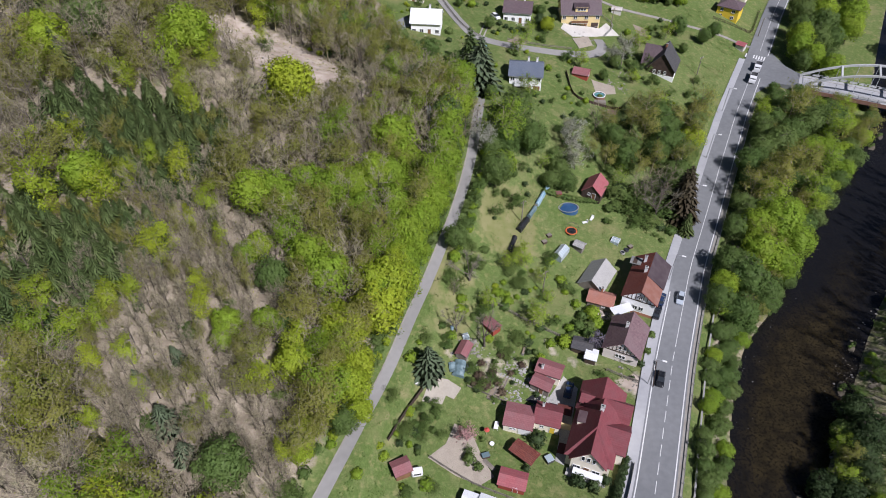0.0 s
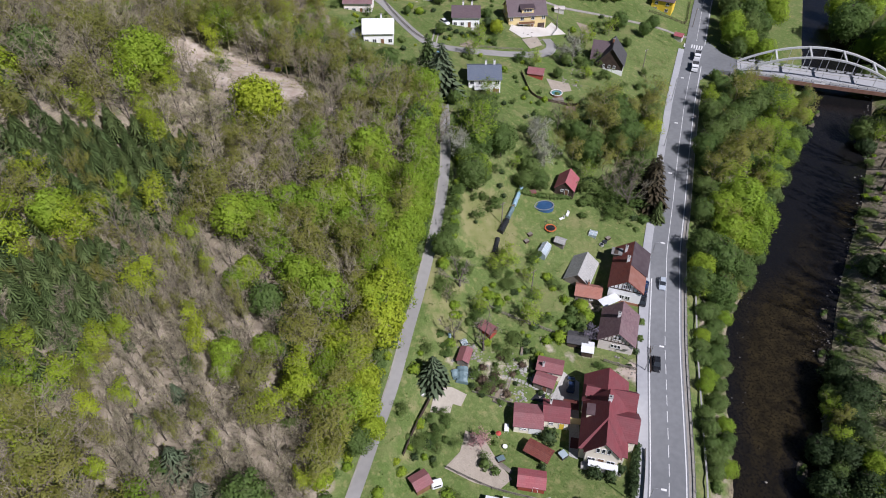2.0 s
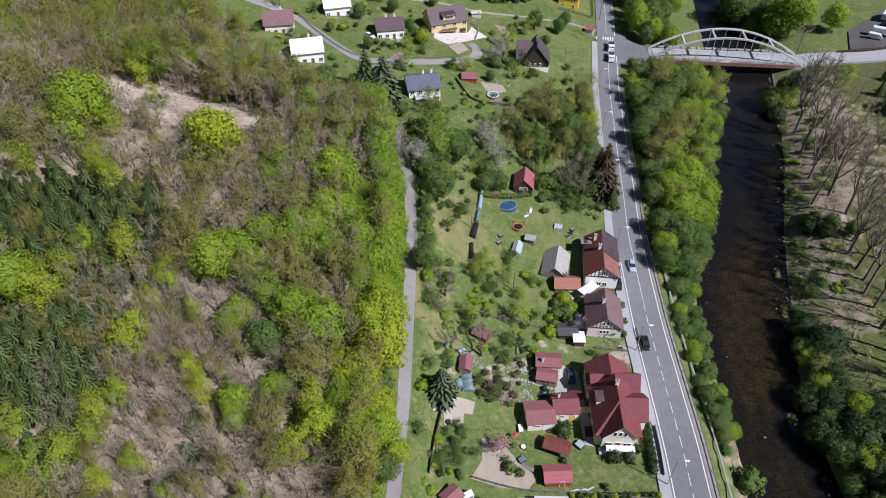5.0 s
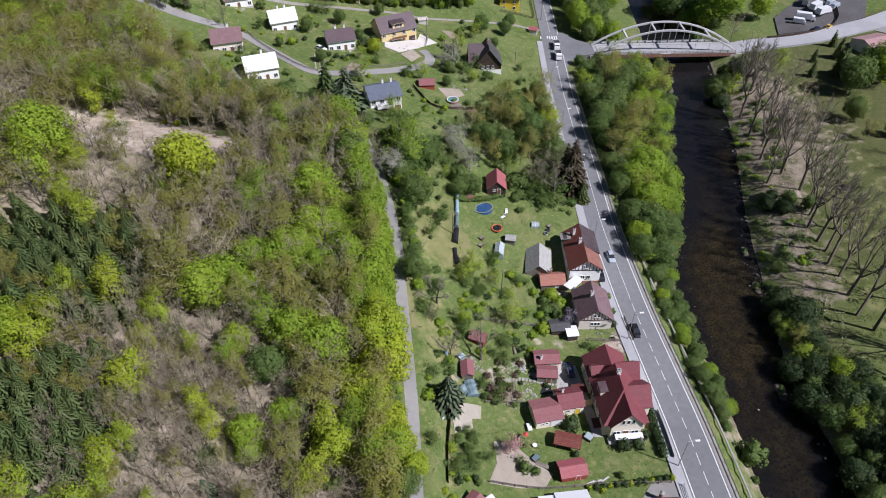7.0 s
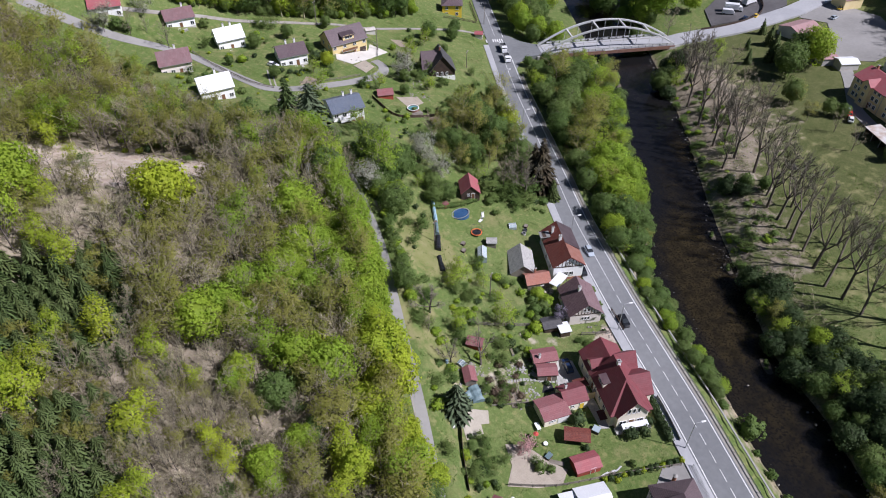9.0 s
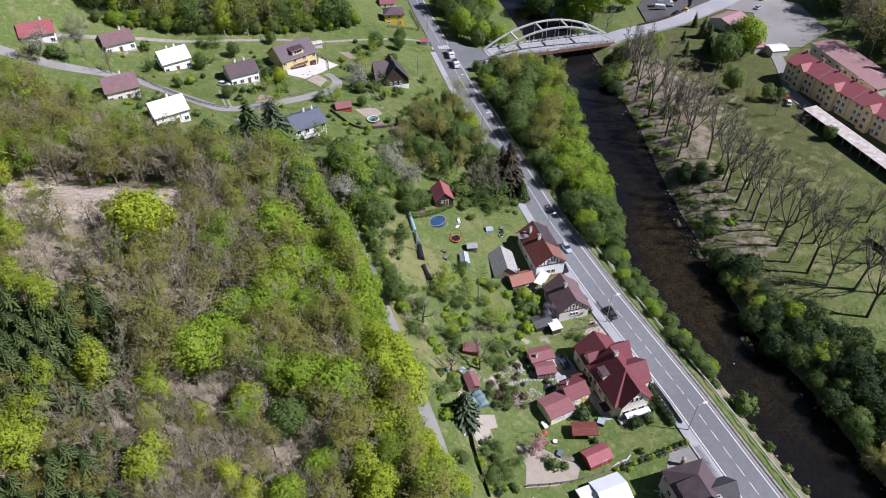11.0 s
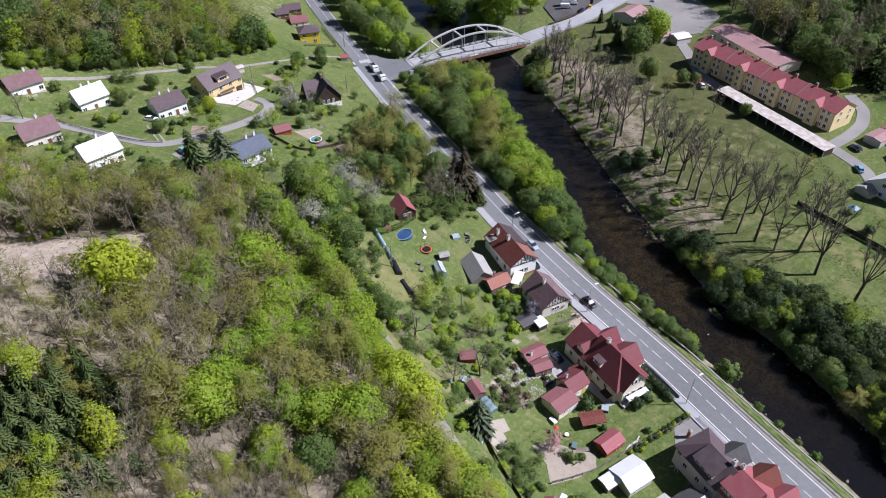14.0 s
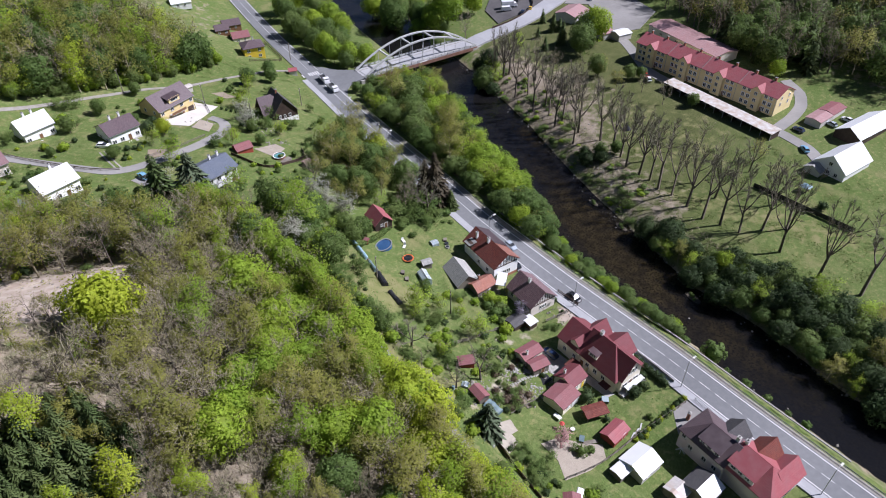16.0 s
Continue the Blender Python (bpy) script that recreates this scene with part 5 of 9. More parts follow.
part("back_wall", boxes((-n / 2 + 0.3, 2.2, -1.0, n / 2 - 0.3, 2.4, 2.9)), "greyrender", sh)
for i in range(13):
    x = -n / 2 + 0.4 + i * (n - 0.8) / 12
    part("post", boxes((x - 0.1, -2.4, -1.0, x + 0.1, -2.2, 2.75)), "concrete", sh)
    part("partition", boxes((x - 0.08, -2.15, -1.0, x + 0.08, 2.18, 2.75)), "timber", sh)
hall, n = house_at("factory_hall", (224, 120), (204.3, 86.3), 3.6, "long low hall with faded pink sheet roof", "hall")
wing(hall, 0, 0, 0, n, 6.2, 4.2, 5.2, "greyrender", "r_pale", over=0.3)
for i in range(8):
    window(hall, -n / 2 + 3 + i * (n - 6) / 7, -6.22, 2.4, 0, 1.8, 1.2, 3)
gr, n = house_at("garage_block", (167.5, 47.8), (184.8, 41.5), 3.4, "row of garages with pink and grey roofs", "garage")
wing(gr, -4.6, 0, 0, 8.6, 2.8, 2.5, 3.0, "greyrender", "r_pale", over=0.2)
wing(gr, 4.2, 0, 0, 8.6, 2.8, 2.6, 3.2, "greyrender", "r_rust", over=0.2)
wb, n = house_at("white_roofed_barn", (161.5, 36.5), (181, 27.5), 2.8, "dark barn with white sheet roof", "barn")
wing(wb, 0, 0, 0, n - 1, 4.4, 3.6, 6.2, "timber", "r_white")
wh, n = house_at("white_roofed_villa", (139.0, 40.5), (153.0, 34.2), 1.4, "pale house with large white roof across the river", "house")
wing(wh, 0, -2.0, 0, n - 0.6, 5.2, 4.4, 8.4, "white", "r_white", over=0.5)
wing(wh, -7.0, 1.5, 0, 7, 2.6, 2.8, 4.2, "greyrender", "r_grey", over=0.3)
for wy in (-4.6, -2, 0.6):
    window(wh, -n / 2 + 0.28, wy, 2.4, -90, 1.1, 1.2)
window(wh, -n / 2 + 0.28, -2.0, 5.4, -90, 1.2, 1.2)
lb = shed("red_roofed_bungalow", 222, 161, -6, 13, 5.5, 3.0, 4.6, "greyrender", "r_pale", "low building with faded red roof by the yard", category="building")
ws = shed("white_roofed_kiosk", 209.5, 132.5, -30, 7, 3.0, 2.8, 3.6, "greyrender", "r_white", "small building with white roof by the yard", category="building")
ws2 = shed("kiosk_annexe", 207.5, 139.0, -30, 6, 2.6, 2.8, 3.4, "greyrender", "r_pale", "small red-roofed annexe by the yard", category="building")
fb = shed("corner_house", 262, 166, -20, 9, 4.0, 4.6, 6.4, "straw", "r_pale", "tall straw-coloured house with red roof by the yard", category="house")


# ---- trees ----
def leaves(centres, normals, sizes, rng, stretch=1.0, soft=None):
    """Leaf clumps: one small three-cornered blade at each place, turned its own way, shaded as part of its bough."""
    n = len(centres)
    helper = rng.normal(size=(n, 3))
    a = np.cross(normals, helper)
    a /= np.linalg.norm(a, axis=1, keepdims=True) + 1e-9
    b = np.cross(normals, a)
    b /= np.linalg.norm(b, axis=1, keepdims=True) + 1e-9
    s = sizes[:, None]
    v = np.stack([centres + a * s * stretch, centres - a * s * 0.55 + b * s * 0.8, centres - a * s * 0.55 - b * s * 0.8], 1).reshape(-1, 3)
    return v, np.arange(3 * n).reshape(-1, 3), np.repeat(unit(normals if soft is None else soft), 3, axis=0)


def unit(v):
    return v / (np.linalg.norm(v, axis=-1, keepdims=True) + 1e-9)


def raw_mesh(name, v, f, material, normals=None):
    me = bpy.data.meshes.new(name)
    me.vertices.add(len(v))
    me.vertices.foreach_set("co", np.asarray(v, np.float32).ravel())
    k = f.shape[1]
    me.loops.add(f.size)
    me.loops.foreach_set("vertex_index", f.astype(np.int32).ravel())
    me.polygons.add(len(f))
    me.polygons.foreach_set("loop_start", np.arange(0, f.size, k, dtype=np.int32))
    me.update(calc_edges=True)
    if normals is not None:
        me.normals_split_custom_set_from_vertices(normals.tolist())
    me.materials.append(M[material])
    return me


def rods(segments):
    """Three-sided tapered rods (a, b, ra, rb), as one vertex and face array."""
    v, f = [], []
    for a, b, ra, rb in segments:
        a, b = np.asarray(a, float), np.asarray(b, float)
        w = b - a
        w = w / (np.linalg.norm(w) + 1e-9)
        p = np.cross(w, (0.31, 0.87, 0.38))
        p /= np.linalg.norm(p) + 1e-9
        q = np.cross(w, p)
        base = len(v)
        for c, r in ((a, ra), (b, rb)):
            for k in range(3):
                t = k * 2.0944
                v.append(c + r * (math.cos(t) * p + math.sin(t) * q))
        for k in range(3):
            f.append((base + k, base + (k + 1) % 3, base + 3 + (k + 1) % 3))
            f.append((base + k, base + 3 + (k + 1) % 3, base + 3 + k))
    return np.array(v), np.array(f)


def blades(segments, rng, wide=1.0):
    """Fine twigs as narrow tapering blades, each turned its own way."""
    a = np.array([s[0] for s in segments], float)
    b = np.array([s[1] for s in segments], float)
    r = np.array([s[2] for s in segments], float)[:, None] * wide
    w = b - a
    side = np.cross(w, rng.normal(size=a.shape))
    side /= np.linalg.norm(side, axis=1, keepdims=True) + 1e-9
    v = np.stack([a - side * r, a + side * r, b], 1).reshape(-1, 3)
    return v, np.arange(len(v)).reshape(-1, 3)


def joined(*sets):
    """One array set from several; the shading normals are kept where every set has them."""
    v, f, n, base = [], [], [], 0
    for one in sets:
        v.append(one[0])
        f.append(one[1] + base)
        n.append(one[2] if len(one) > 2 else None)
        base += len(one[0])
    out = np.concatenate(v), np.concatenate(f)
    return out if any(k is None for k in n) else (*out, np.concatenate(n))


def limbs(rng, height, spread, clear, count, twigs, upright=0.5, thick=0.02, split=7):
    """A trunk with limbs and finer branches; returns heavy and fine rods and the branch tips."""
    heavy, fine, tips = [], [], []
    lean = rng.normal(0, 0.02, 2)
    trunk = [np.array((lean[0] * t * height, lean[1] * t * height, t * height)) for t in np.linspace(0, 0.92, 6)]
    r0 = height * thick
    for i in range(5):
        heavy.append((trunk[i], trunk[i + 1], r0 * (1 - 0.17 * i), r0 * (1 - 0.17 * (i + 1))))
    for i in range(count):
        t = clear + (0.9 - clear) * (i + rng.uniform(0, 1)) / count
        root = np.array((lean[0] * t * height, lean[1] * t * height, t * height))
        a = rng.uniform(0, 6.283)
        s = max(0, (t - clear) / (1 - clear))
        reach = spread * (0.72 + 0.4 * math.sin(3.14 * s) - 0.38 * s) * rng.uniform(0.7, 1.12)
        rise = reach * (upright + rng.uniform(-0.15, 0.3))
        tip = root + np.array((math.cos(a) * reach, math.sin(a) * reach, rise))
        mid = (root + tip) / 2 + np.array((0, 0, -0.08 * reach)) + rng.normal(0, 0.06 * reach, 3)
        rb = r0 * 0.42 * (1.1 - t)+ 0.02
        heavy += [(root, mid, rb, rb * 0.6), (mid, tip, rb * 0.6, 0.02)]
        for _ in range(twigs):
            k = rng.uniform(0.25, 1.0)
            p = mid + (tip - mid) * (2 * k - 1) if k > 0.5 else root + (mid - root) * 2 * k
            d = (tip - root) / (np.linalg.norm(tip - root) + 1e-9) * 0.5 + rng.normal(0, 0.6, 3) + np.array((0, 0, 0.35))
            q = p + d * spread * rng.uniform(0.16, 0.36)
            fine.append((p, q, 0.045, 0.02))
            tips.append(q)
            for _ in range(split):
                k2 = rng.uniform(0.3, 0.9)
                p2 = p + (q - p) * k2
                q2 = p2 + (d * 0.5 + rng.normal(0, 0.55, 3)) * spread * rng.uniform(0.1, 0.24)
                fine.append((p2, q2, 0.032, 0.01))
                tips.append(q2)
    return heavy, fine, np.array(tips)


def core(rx, rz, cz, rng, rows=7, cols=10):
    """The shaded inside of a crown: one dented egg of foliage."""
    v, f = [], []
    for i in range(rows + 1):
        p = math.pi * i / rows
        for j in range(cols):
            a = 6.283 * (j + 0.5 * (i % 2)) / cols
            k = rng.uniform(0.8, 1.08)
            v.append((rx * k * math.sin(p) * math.cos(a), rx * k * math.sin(p) * math.sin(a), cz + rz * k * math.cos(p)))
    for i in range(rows):
        for j in range(cols):
            a, b, c, d = i * cols + j, i * cols + (j + 1) % cols, (i + 1) * cols + (j + 1) % cols, (i + 1) * cols + j
            f += [(a, d, c), (a, c, b)]
    v = np.array(v)
    return v, np.array(f), unit((v - (0, 0, cz)) / (rx, rx, rz))


def crown_points(rng, n, height, spread, clear, lumps, fill):
    """Leaf places all over an uneven domed crown made of many overlapping boughs."""
    cz, rz = height * (clear + 1) / 2, height * (1 - clear) / 2
    i = np.arange(lumps) + 0.5
    up = 1 - 1.75 * i / lumps
    turn = i * 2.39996 + rng.uniform(0, 6.28)
    d = np.column_stack([np.sqrt(1 - up ** 2) * np.cos(turn), np.sqrt(1 - up ** 2) * np.sin(turn), up])
    k = rng.uniform(0.55, 0.82, lumps)[:, None]
    centres = d * k * (spread, spread, rz) + (0, 0, cz) + rng.normal(0, 0.05 * spread, (lumps, 3))
    radii = spread * rng.uniform(0.24, 0.42, lumps)
    p, nrm, out = [], [], []
    got = 0
    while got < n:
        m = 2 * n
        which = rng.integers(0, lumps, m)
        e = rng.normal(size=(m, 3)) + d[which] * 0.6 + (0, 0, 0.25)
        e /= np.linalg.norm(e, axis=1, keepdims=True)
        q = centres[which] + e * (radii[which] * np.where(rng.random(m) < fill, rng.uniform(1.0, 1.35, m), rng.uniform(0.8, 1.05, m)))[:, None]
        inside = ((q - (0, 0, cz)) / (spread, spread, rz) ** np.array(1))
        ok = np.linalg.norm(inside, axis=1) > 0.66
        p.append(q[ok])
        nrm.append(e[ok])
        out.append(d[which][ok])
        got += int(ok.sum())
    p, nrm, out = np.concatenate(p)[:n], np.concatenate(nrm)[:n], np.concatenate(out)[:n]
    soft = nrm * 0.9 + out * 0.35 + rng.normal(0, 0.26, (n, 3)) + (0, 0, 0.12)
    nrm = nrm + rng.normal(0, 0.32, (n, 3)) + (0, 0, 0.25)
    return p, unit(nrm), unit(soft), cz, rz


def leafy(seed, height, spread, clear, n, leaf, lumps=40, limbs_n=8, twigs=3, fill=0.2):
    rng = np.random.default_rng(seed)
    heavy, fine, _ = limbs(rng, height, spread * 0.8, clear + 0.05, limbs_n, twigs, split=3)
    p, nrm, soft, cz, rz = crown_points(rng, n, height, spread, clear, lumps, fill)
    return joined(rods(heavy), blades(fine, rng)), joined(leaves(p, nrm, rng.uniform(0.55, 1.35, n) * leaf, rng, soft=soft), core(spread * 0.7, rz * 0.76, cz, rng))


def budding(seed, height, spread, clear, n, leaf, limbs_n=16, twigs=7, loose=0.5, split=5):
    """An open crown: bare branches with small leaves round their tips."""
    rng = np.random.default_rng(seed)
    heavy, fine, tips = limbs(rng, height, spread, clear, limbs_n, twigs, 0.7, split=split)
    p = tips[rng.integers(0, len(tips), n)] + rng.normal(0, loose, (n, 3))
    nrm = unit(rng.normal(0, 0.55, (n, 3)) + (0.1, -0.2, 1.0))
    soft = (p - (0, 0, height * 0.5)) / (spread, spread, height * 0.5) * 0.8 + (0, 0, 0.55) + rng.normal(0, 0.2, (n, 3))
    return joined(rods(heavy), blades(fine, rng)), leaves(p, nrm, rng.uniform(0.6, 1.3, n) * leaf, rng, soft=soft)


def bare(seed, height, spread, clear, limbs_n=20, twigs=10, upright=0.7, split=7, fine_width=1.0, thick=0.02):
    rng = np.random.default_rng(seed)
    heavy, fine, _ = limbs(rng, height, spread, clear, limbs_n, twigs, upright, thick, split)
    return rods(heavy), blades(fine, rng, fine_width)


def vase(seed, height, spread, leaders=5, boughs=10, twigs=17, fine_width=0.9):
    """A tall leafless tree: a leaning trunk that forks low into steep leaders, with fine twigs towards their ends."""
    rng = np.random.default_rng(seed)
    heavy, fine = [], []
    lean = rng.normal(0, 0.05, 2)
    r0 = height * 0.023
    fork = height * rng.uniform(0.26, 0.42)
    foot, top = np.zeros(3), np.array((lean[0] * fork, lean[1] * fork, fork))
    heavy += [(foot, top * 0.5, r0 * 1.15, r0 * 0.95), (top * 0.5, top, r0 * 0.95, r0 * 0.85)]
    for i in range(leaders):
        a = 6.283 * (i + rng.uniform(-0.3, 0.3)) / leaders
        out = spread * (rng.uniform(0.5, 1.0) if i else 0.15)
        end = np.array((math.cos(a) * out, math.sin(a) * out, height * rng.uniform(0.82, 1.0)))
        start = top * rng.uniform(0.72, 1.0)
        bow = np.array((math.cos(a), math.sin(a), -0.4)) * out * 0.22
        at = lambda k: start + (end - start) * k + bow * math.sin(3.14 * k) + (lean[0] * height * k * 0.4, lean[1] * height * k * 0.4, 0)
        line = [at(k) for k in np.linspace(0, 1, 6)]
        for k in range(5):
            heavy.append((line[k], line[k + 1], r0 * 0.55 * (1 - 0.19 * k), r0 * 0.55 * (1 - 0.19 * (k + 1))))
        for _ in range(boughs):
            k = rng.uniform(0.3, 0.98)
            p = at(k)
            way = unit(np.array((math.cos(a), math.sin(a), 1.0)) * 0.7 + rng.normal(0, 0.6, 3) + (0, 0, 0.5))
            q = p + way * spread * rng.uniform(0.3, 0.6) * (1.15 - 0.5 * k)
            heavy.append((p, q, r0 * 0.16, 0.02))
            for _ in range(twigs):
                p2 = p + (q - p) * rng.uniform(0.25, 1.0)
                q2 = p2 + unit(way * 0.8 + rng.normal(0, 0.5, 3) + (0, 0, 0.25)) * spread * rng.uniform(0.14, 0.34)
                fine.append((p2, q2, 0.036, 0.01))
    return rods(heavy), blades(fine, rng, fine_width)


def conifer(seed, height, spread, droop=0.32):
    """A spruce: whorls of drooping fronds, each a tapering spray with side shoots."""
    rng = np.random.default_rng(seed)
    heavy = [((0, 0, 0), (0, 0, height * 0.5), height * 0.016, height * 0.01), ((0, 0, height * 0.5), (0, 0, height), height * 0.01, 0.02)]
    whorls = int(height * 1.7)
    v, f, soft = [], [], []
    for i in range(whorls):
        t = 0.08 + 0.91 * i / whorls
        reach = spread * (1 - t) ** 0.8 + 0.18
        arms = 7 + int(6 * (1 - t))
        a0 = rng.uniform(0, 6.28)
        for j in range(arms):
            a = a0 + 6.283 * j / arms + rng.normal(0, 0.14)
            r = reach * rng.uniform(0.72, 1.15)
            c, s = math.cos(a), math.sin(a)
            rise = rng.normal(0, 0.12)
            def place(k, w):
                return (c * r * k - s * w, s * r * k + c * w, t * height + 0.12 * r * k - droop * r * k * k - 0.25 * abs(w) + rise)
            w = r * rng.uniform(0.1, 0.15) + 0.07
            base = len(v)
            v += [place(0.05, w * 0.3), place(0.05, -w * 0.3), place(0.45, w), place(0.45, -w), place(0.78, w * 0.75), place(0.78, -w * 0.75), place(1.05, 0)]
            f += [(base, base + 1, base + 3), (base, base + 3, base + 2), (base + 2, base + 3, base + 5), (base + 2, base + 5, base + 4), (base + 4, base + 5, base + 6)]
            soft += [(c * 0.5, s * 0.5, 0.9)] * 7
            for k, side in ((0.3, 1), (0.42, -1), (0.6, 1), (0.72, -1)):
                k += rng.uniform(-0.08, 0.08)
                base = len(v)
                v += [place(k - 0.1, side * w * 0.5), place(k + 0.12, side * w * 0.5), place(k + 0.2, side * w * 1.9)]
                f.append((base, base + 1, base + 2) if side < 0 else (base, base + 2, base + 1))
                soft += [(c * 0.4 - s * side * 0.35, s * 0.4 + c * side * 0.35, 0.85)] * 3
    fronds = np.array(v), np.array(f), unit(np.array(soft))
    return rods(heavy), joined(fronds, core(spread * 0.42, height * 0.4, height * 0.4, rng, 5, 6))


TREES, SHAPES = {}, {}


def template(kind, variant, makers, trunk_material, crown_material, crown_name="crown"):
    trunk, crown = makers
    TREES[kind, variant] = (raw_mesh("trunk", *trunk[:2], trunk_material), raw_mesh(crown_name, *crown[:2], crown_material, crown[2] if len(crown) > 2 else None), crown_name)
    SHAPES[kind, variant] = (trunk, trunk_material), (crown, crown_material)


for v in range(5):
    template("leafy", v, leafy(100 + v, 11, 4.4, 0.1, 3300, 0.25, 46), "bark", "leaf")
    template("yellow", v, leafy(200 + v, 11, 4.3, 0.1, 3300, 0.25, 46), "bark", "leaf_yellow")
    template("mid", v, leafy(300 + v, 11, 4.4, 0.06, 3100, 0.25, 42), "bark", "leaf_mid")
    template("olive", v, budding(400 + v, 12, 4.0, 0.2, 1700, 0.2, 15, 4), "twig", "leaf_olive")
    template("bud", v, budding(500 + v, 12, 4.0, 0.2, 2000, 0.22, 15, 4), "twig", "leaf")
    template("yellow_bud", v, budding(550 + v, 10, 3.4, 0.1, 2300, 0.21, 15, 4), "twig", "leaf_yellow")
    template("bare", v, bare(600 + v, 12, 4.2, 0.2, 16, 9, 1.0, 7, 0.85), "bark", "twig")
for v in range(5):
    template("poplar", v, vase(700 + v, 16, 5.0, 4 + v % 3), "bark", "grey_twig")
    template("spruce", v, conifer(800 + v, 12, 3.3), "bark", "needle")
for v in range(4):
    template("blue_spruce", v, conifer(850 + v, 12, 3.8), "bark", "needle_blue")
    template("dark", v, leafy(900 + v, 7, 3.6, 0.0, 2500, 0.22, 36), "bark", "leaf_dark")
for v in range(3):
    template("brown_spruce", v, conifer(870 + v, 15, 4.2), "bark", "needle_brown")
    template("fruit", v, budding(1000 + v, 4.6, 2.6, 0.2, 1000, 0.15, 13, 4, 0.34), "twig", "leaf")
    template("blossom", v, budding(1100 + v, 4.8, 2.6, 0.2, 1400, 0.14, 13, 4, 0.3), "bark", "blossom")
    template("pink", v, budding(1150 + v, 3.6, 1.6, 0.2, 900, 0.12, 12, 4, 0.22), "bark", "pink")
    template("shrub", v, leafy(1200 + v, 1.8, 1.0, 0.0, 520, 0.12, 14, 4, 1), "bark", "leaf_mid")
    template("fresh_shrub", v, leafy(1220 + v, 1.9, 1.1, 0.0, 520, 0.13, 14, 4, 1, 0.3), "bark", "leaf")
    template("dark_shrub", v, leafy(1250 + v, 1.6, 0.95, 0.0, 520, 0.11, 14, 4, 1), "bark", "leaf_dark")
    template("brown_shrub", v, leafy(1265 + v, 1.5, 1.0, 0.0, 460, 0.11, 14, 4, 1), "bark", "leaf_brown")
    template("yellow_shrub", v, leafy(1280 + v, 1.4, 0.8, 0.0, 460, 0.1, 12, 4, 1), "bark", "leaf_yellow")
    template("lilac", v, budding(1190 + v, 3.6, 1.8, 0.1, 1000, 0.13, 12, 4, 0.25), "bark", "lilac")
    template("bramble", v, budding(1300 + v, 2.4, 1.9, 0.05, 600, 0.16, 9, 4, 0.3, 3), "twig", "leaf_mid")
LOW = ("shrub", "fresh_shrub", "dark_shrub", "brown_shrub", "yellow_shrub", "bramble")

NAMES = {
    "leafy": ("deciduous_tree", "deciduous tree in bright fresh green leaf", "tree"),
    "yellow": ("maple_tree", "broad tree in yellow-green spring leaf", "tree"),
    "mid": ("broadleaf_tree", "broadleaf tree in mid-green leaf", "tree"),
    "olive": ("budding_tree", "slender tree with sparse olive buds", "tree"),
    "bud": ("young_beech", "slender tree with sparse fresh green leaves", "tree"),
    "yellow_bud": ("young_maple", "slender young tree in open yellow-green leaf", "tree"),
    "bare": ("bare_tree", "leafless grey-brown tree on the wooded slope", "tree"),
    "poplar": ("poplar_tree", "tall leafless riverside tree with upright limbs", "tree"),
    "spruce": ("spruce_tree", "dark green pointed spruce tree", "conifer"),
    "blue_spruce": ("blue_spruce", "blue-green spruce with spreading boughs", "conifer"),
    "brown_spruce": ("brown_spruce", "tall dying brownish spruce by the road", "conifer"),
    "dark": ("willow_tree", "dense dark green riverside willow", "tree"),
    "fruit": ("fruit_tree", "small fruit tree in fresh leaf", "fruit tree"),
    "blossom": ("blossoming_fruit_tree", "small fruit tree in white blossom", "fruit tree"),
    "pink": ("cherry_tree", "small tree with pink blossom", "fruit tree"),
    "lilac": ("lilac_bush", "tall bush in pale lilac blossom", "shrub"),
    "shrub": ("shrub", "rounded mid-green garden shrub", "shrub"),
    "fresh_shrub": ("leafy_shrub", "leafy shrub in bright fresh green", "shrub"),
    "dark_shrub": ("evergreen_shrub", "rounded dark evergreen shrub", "shrub"),
    "brown_shrub": ("heath_bush", "low brown heath bush of the rock garden", "shrub"),
    "yellow_shrub": ("golden_shrub", "small golden shrub in yellow flower", "shrub"),
    "bramble": ("thicket_bush", "loose thicket bush with small leaves", "bush"),
}
VARIANTS = {k: 1 + max(v for kk, v in TREES if kk == k) for k, _ in TREES}
FIRST = {}
tree_rng = np.random.default_rng(11)


def tree(kind, x, y, size=1.0, wide=None, z=None, label=""):
    """One tree or bush of a kind, with its own turn, size and lean."""
    v = int(tree_rng.integers(VARIANTS[kind]))
    turn, lean = float(tree_rng.uniform(0, 360)), tree_rng.normal(0, 2.0, 2)
    w = size if wide is None else wide
    m = pose(x, y, (z_at(x, y) if z is None else z) - 0.12, lean[0], lean[1], turn) @ Matrix.Diagonal((w, w, size, 1))
    name, text, category = NAMES[kind]
    if (kind, v) in FIRST:
        source = FIRST[kind, v]
        ob = source.copy()
        scene.collection.objects.link(ob)
        ob.matrix_basis = m
        for child in source.children:
            c = child.copy()
            scene.collection.objects.link(c)
            c.parent = ob
    elif kind in LOW:
        trunk, crown, _ = TREES[kind, v]
        me = crown.copy()
        me.name = name
        ob = tagged(new(name, me), text, category)
        ob.matrix_basis = m
        FIRST[kind, v] = ob
    else:
        trunk, crown, crown_name = TREES[kind, v]
        ob = thing(name, m, text, category)
        piece("trunk", trunk, ob)
        piece(crown_name, crown, ob)
        FIRST[kind, v] = ob
    if label:
        tagged(ob, label)
    return ob

# ---- planting ----
# trees of the wood that stand out: (x, y, radius of the crown)
STANDING = []


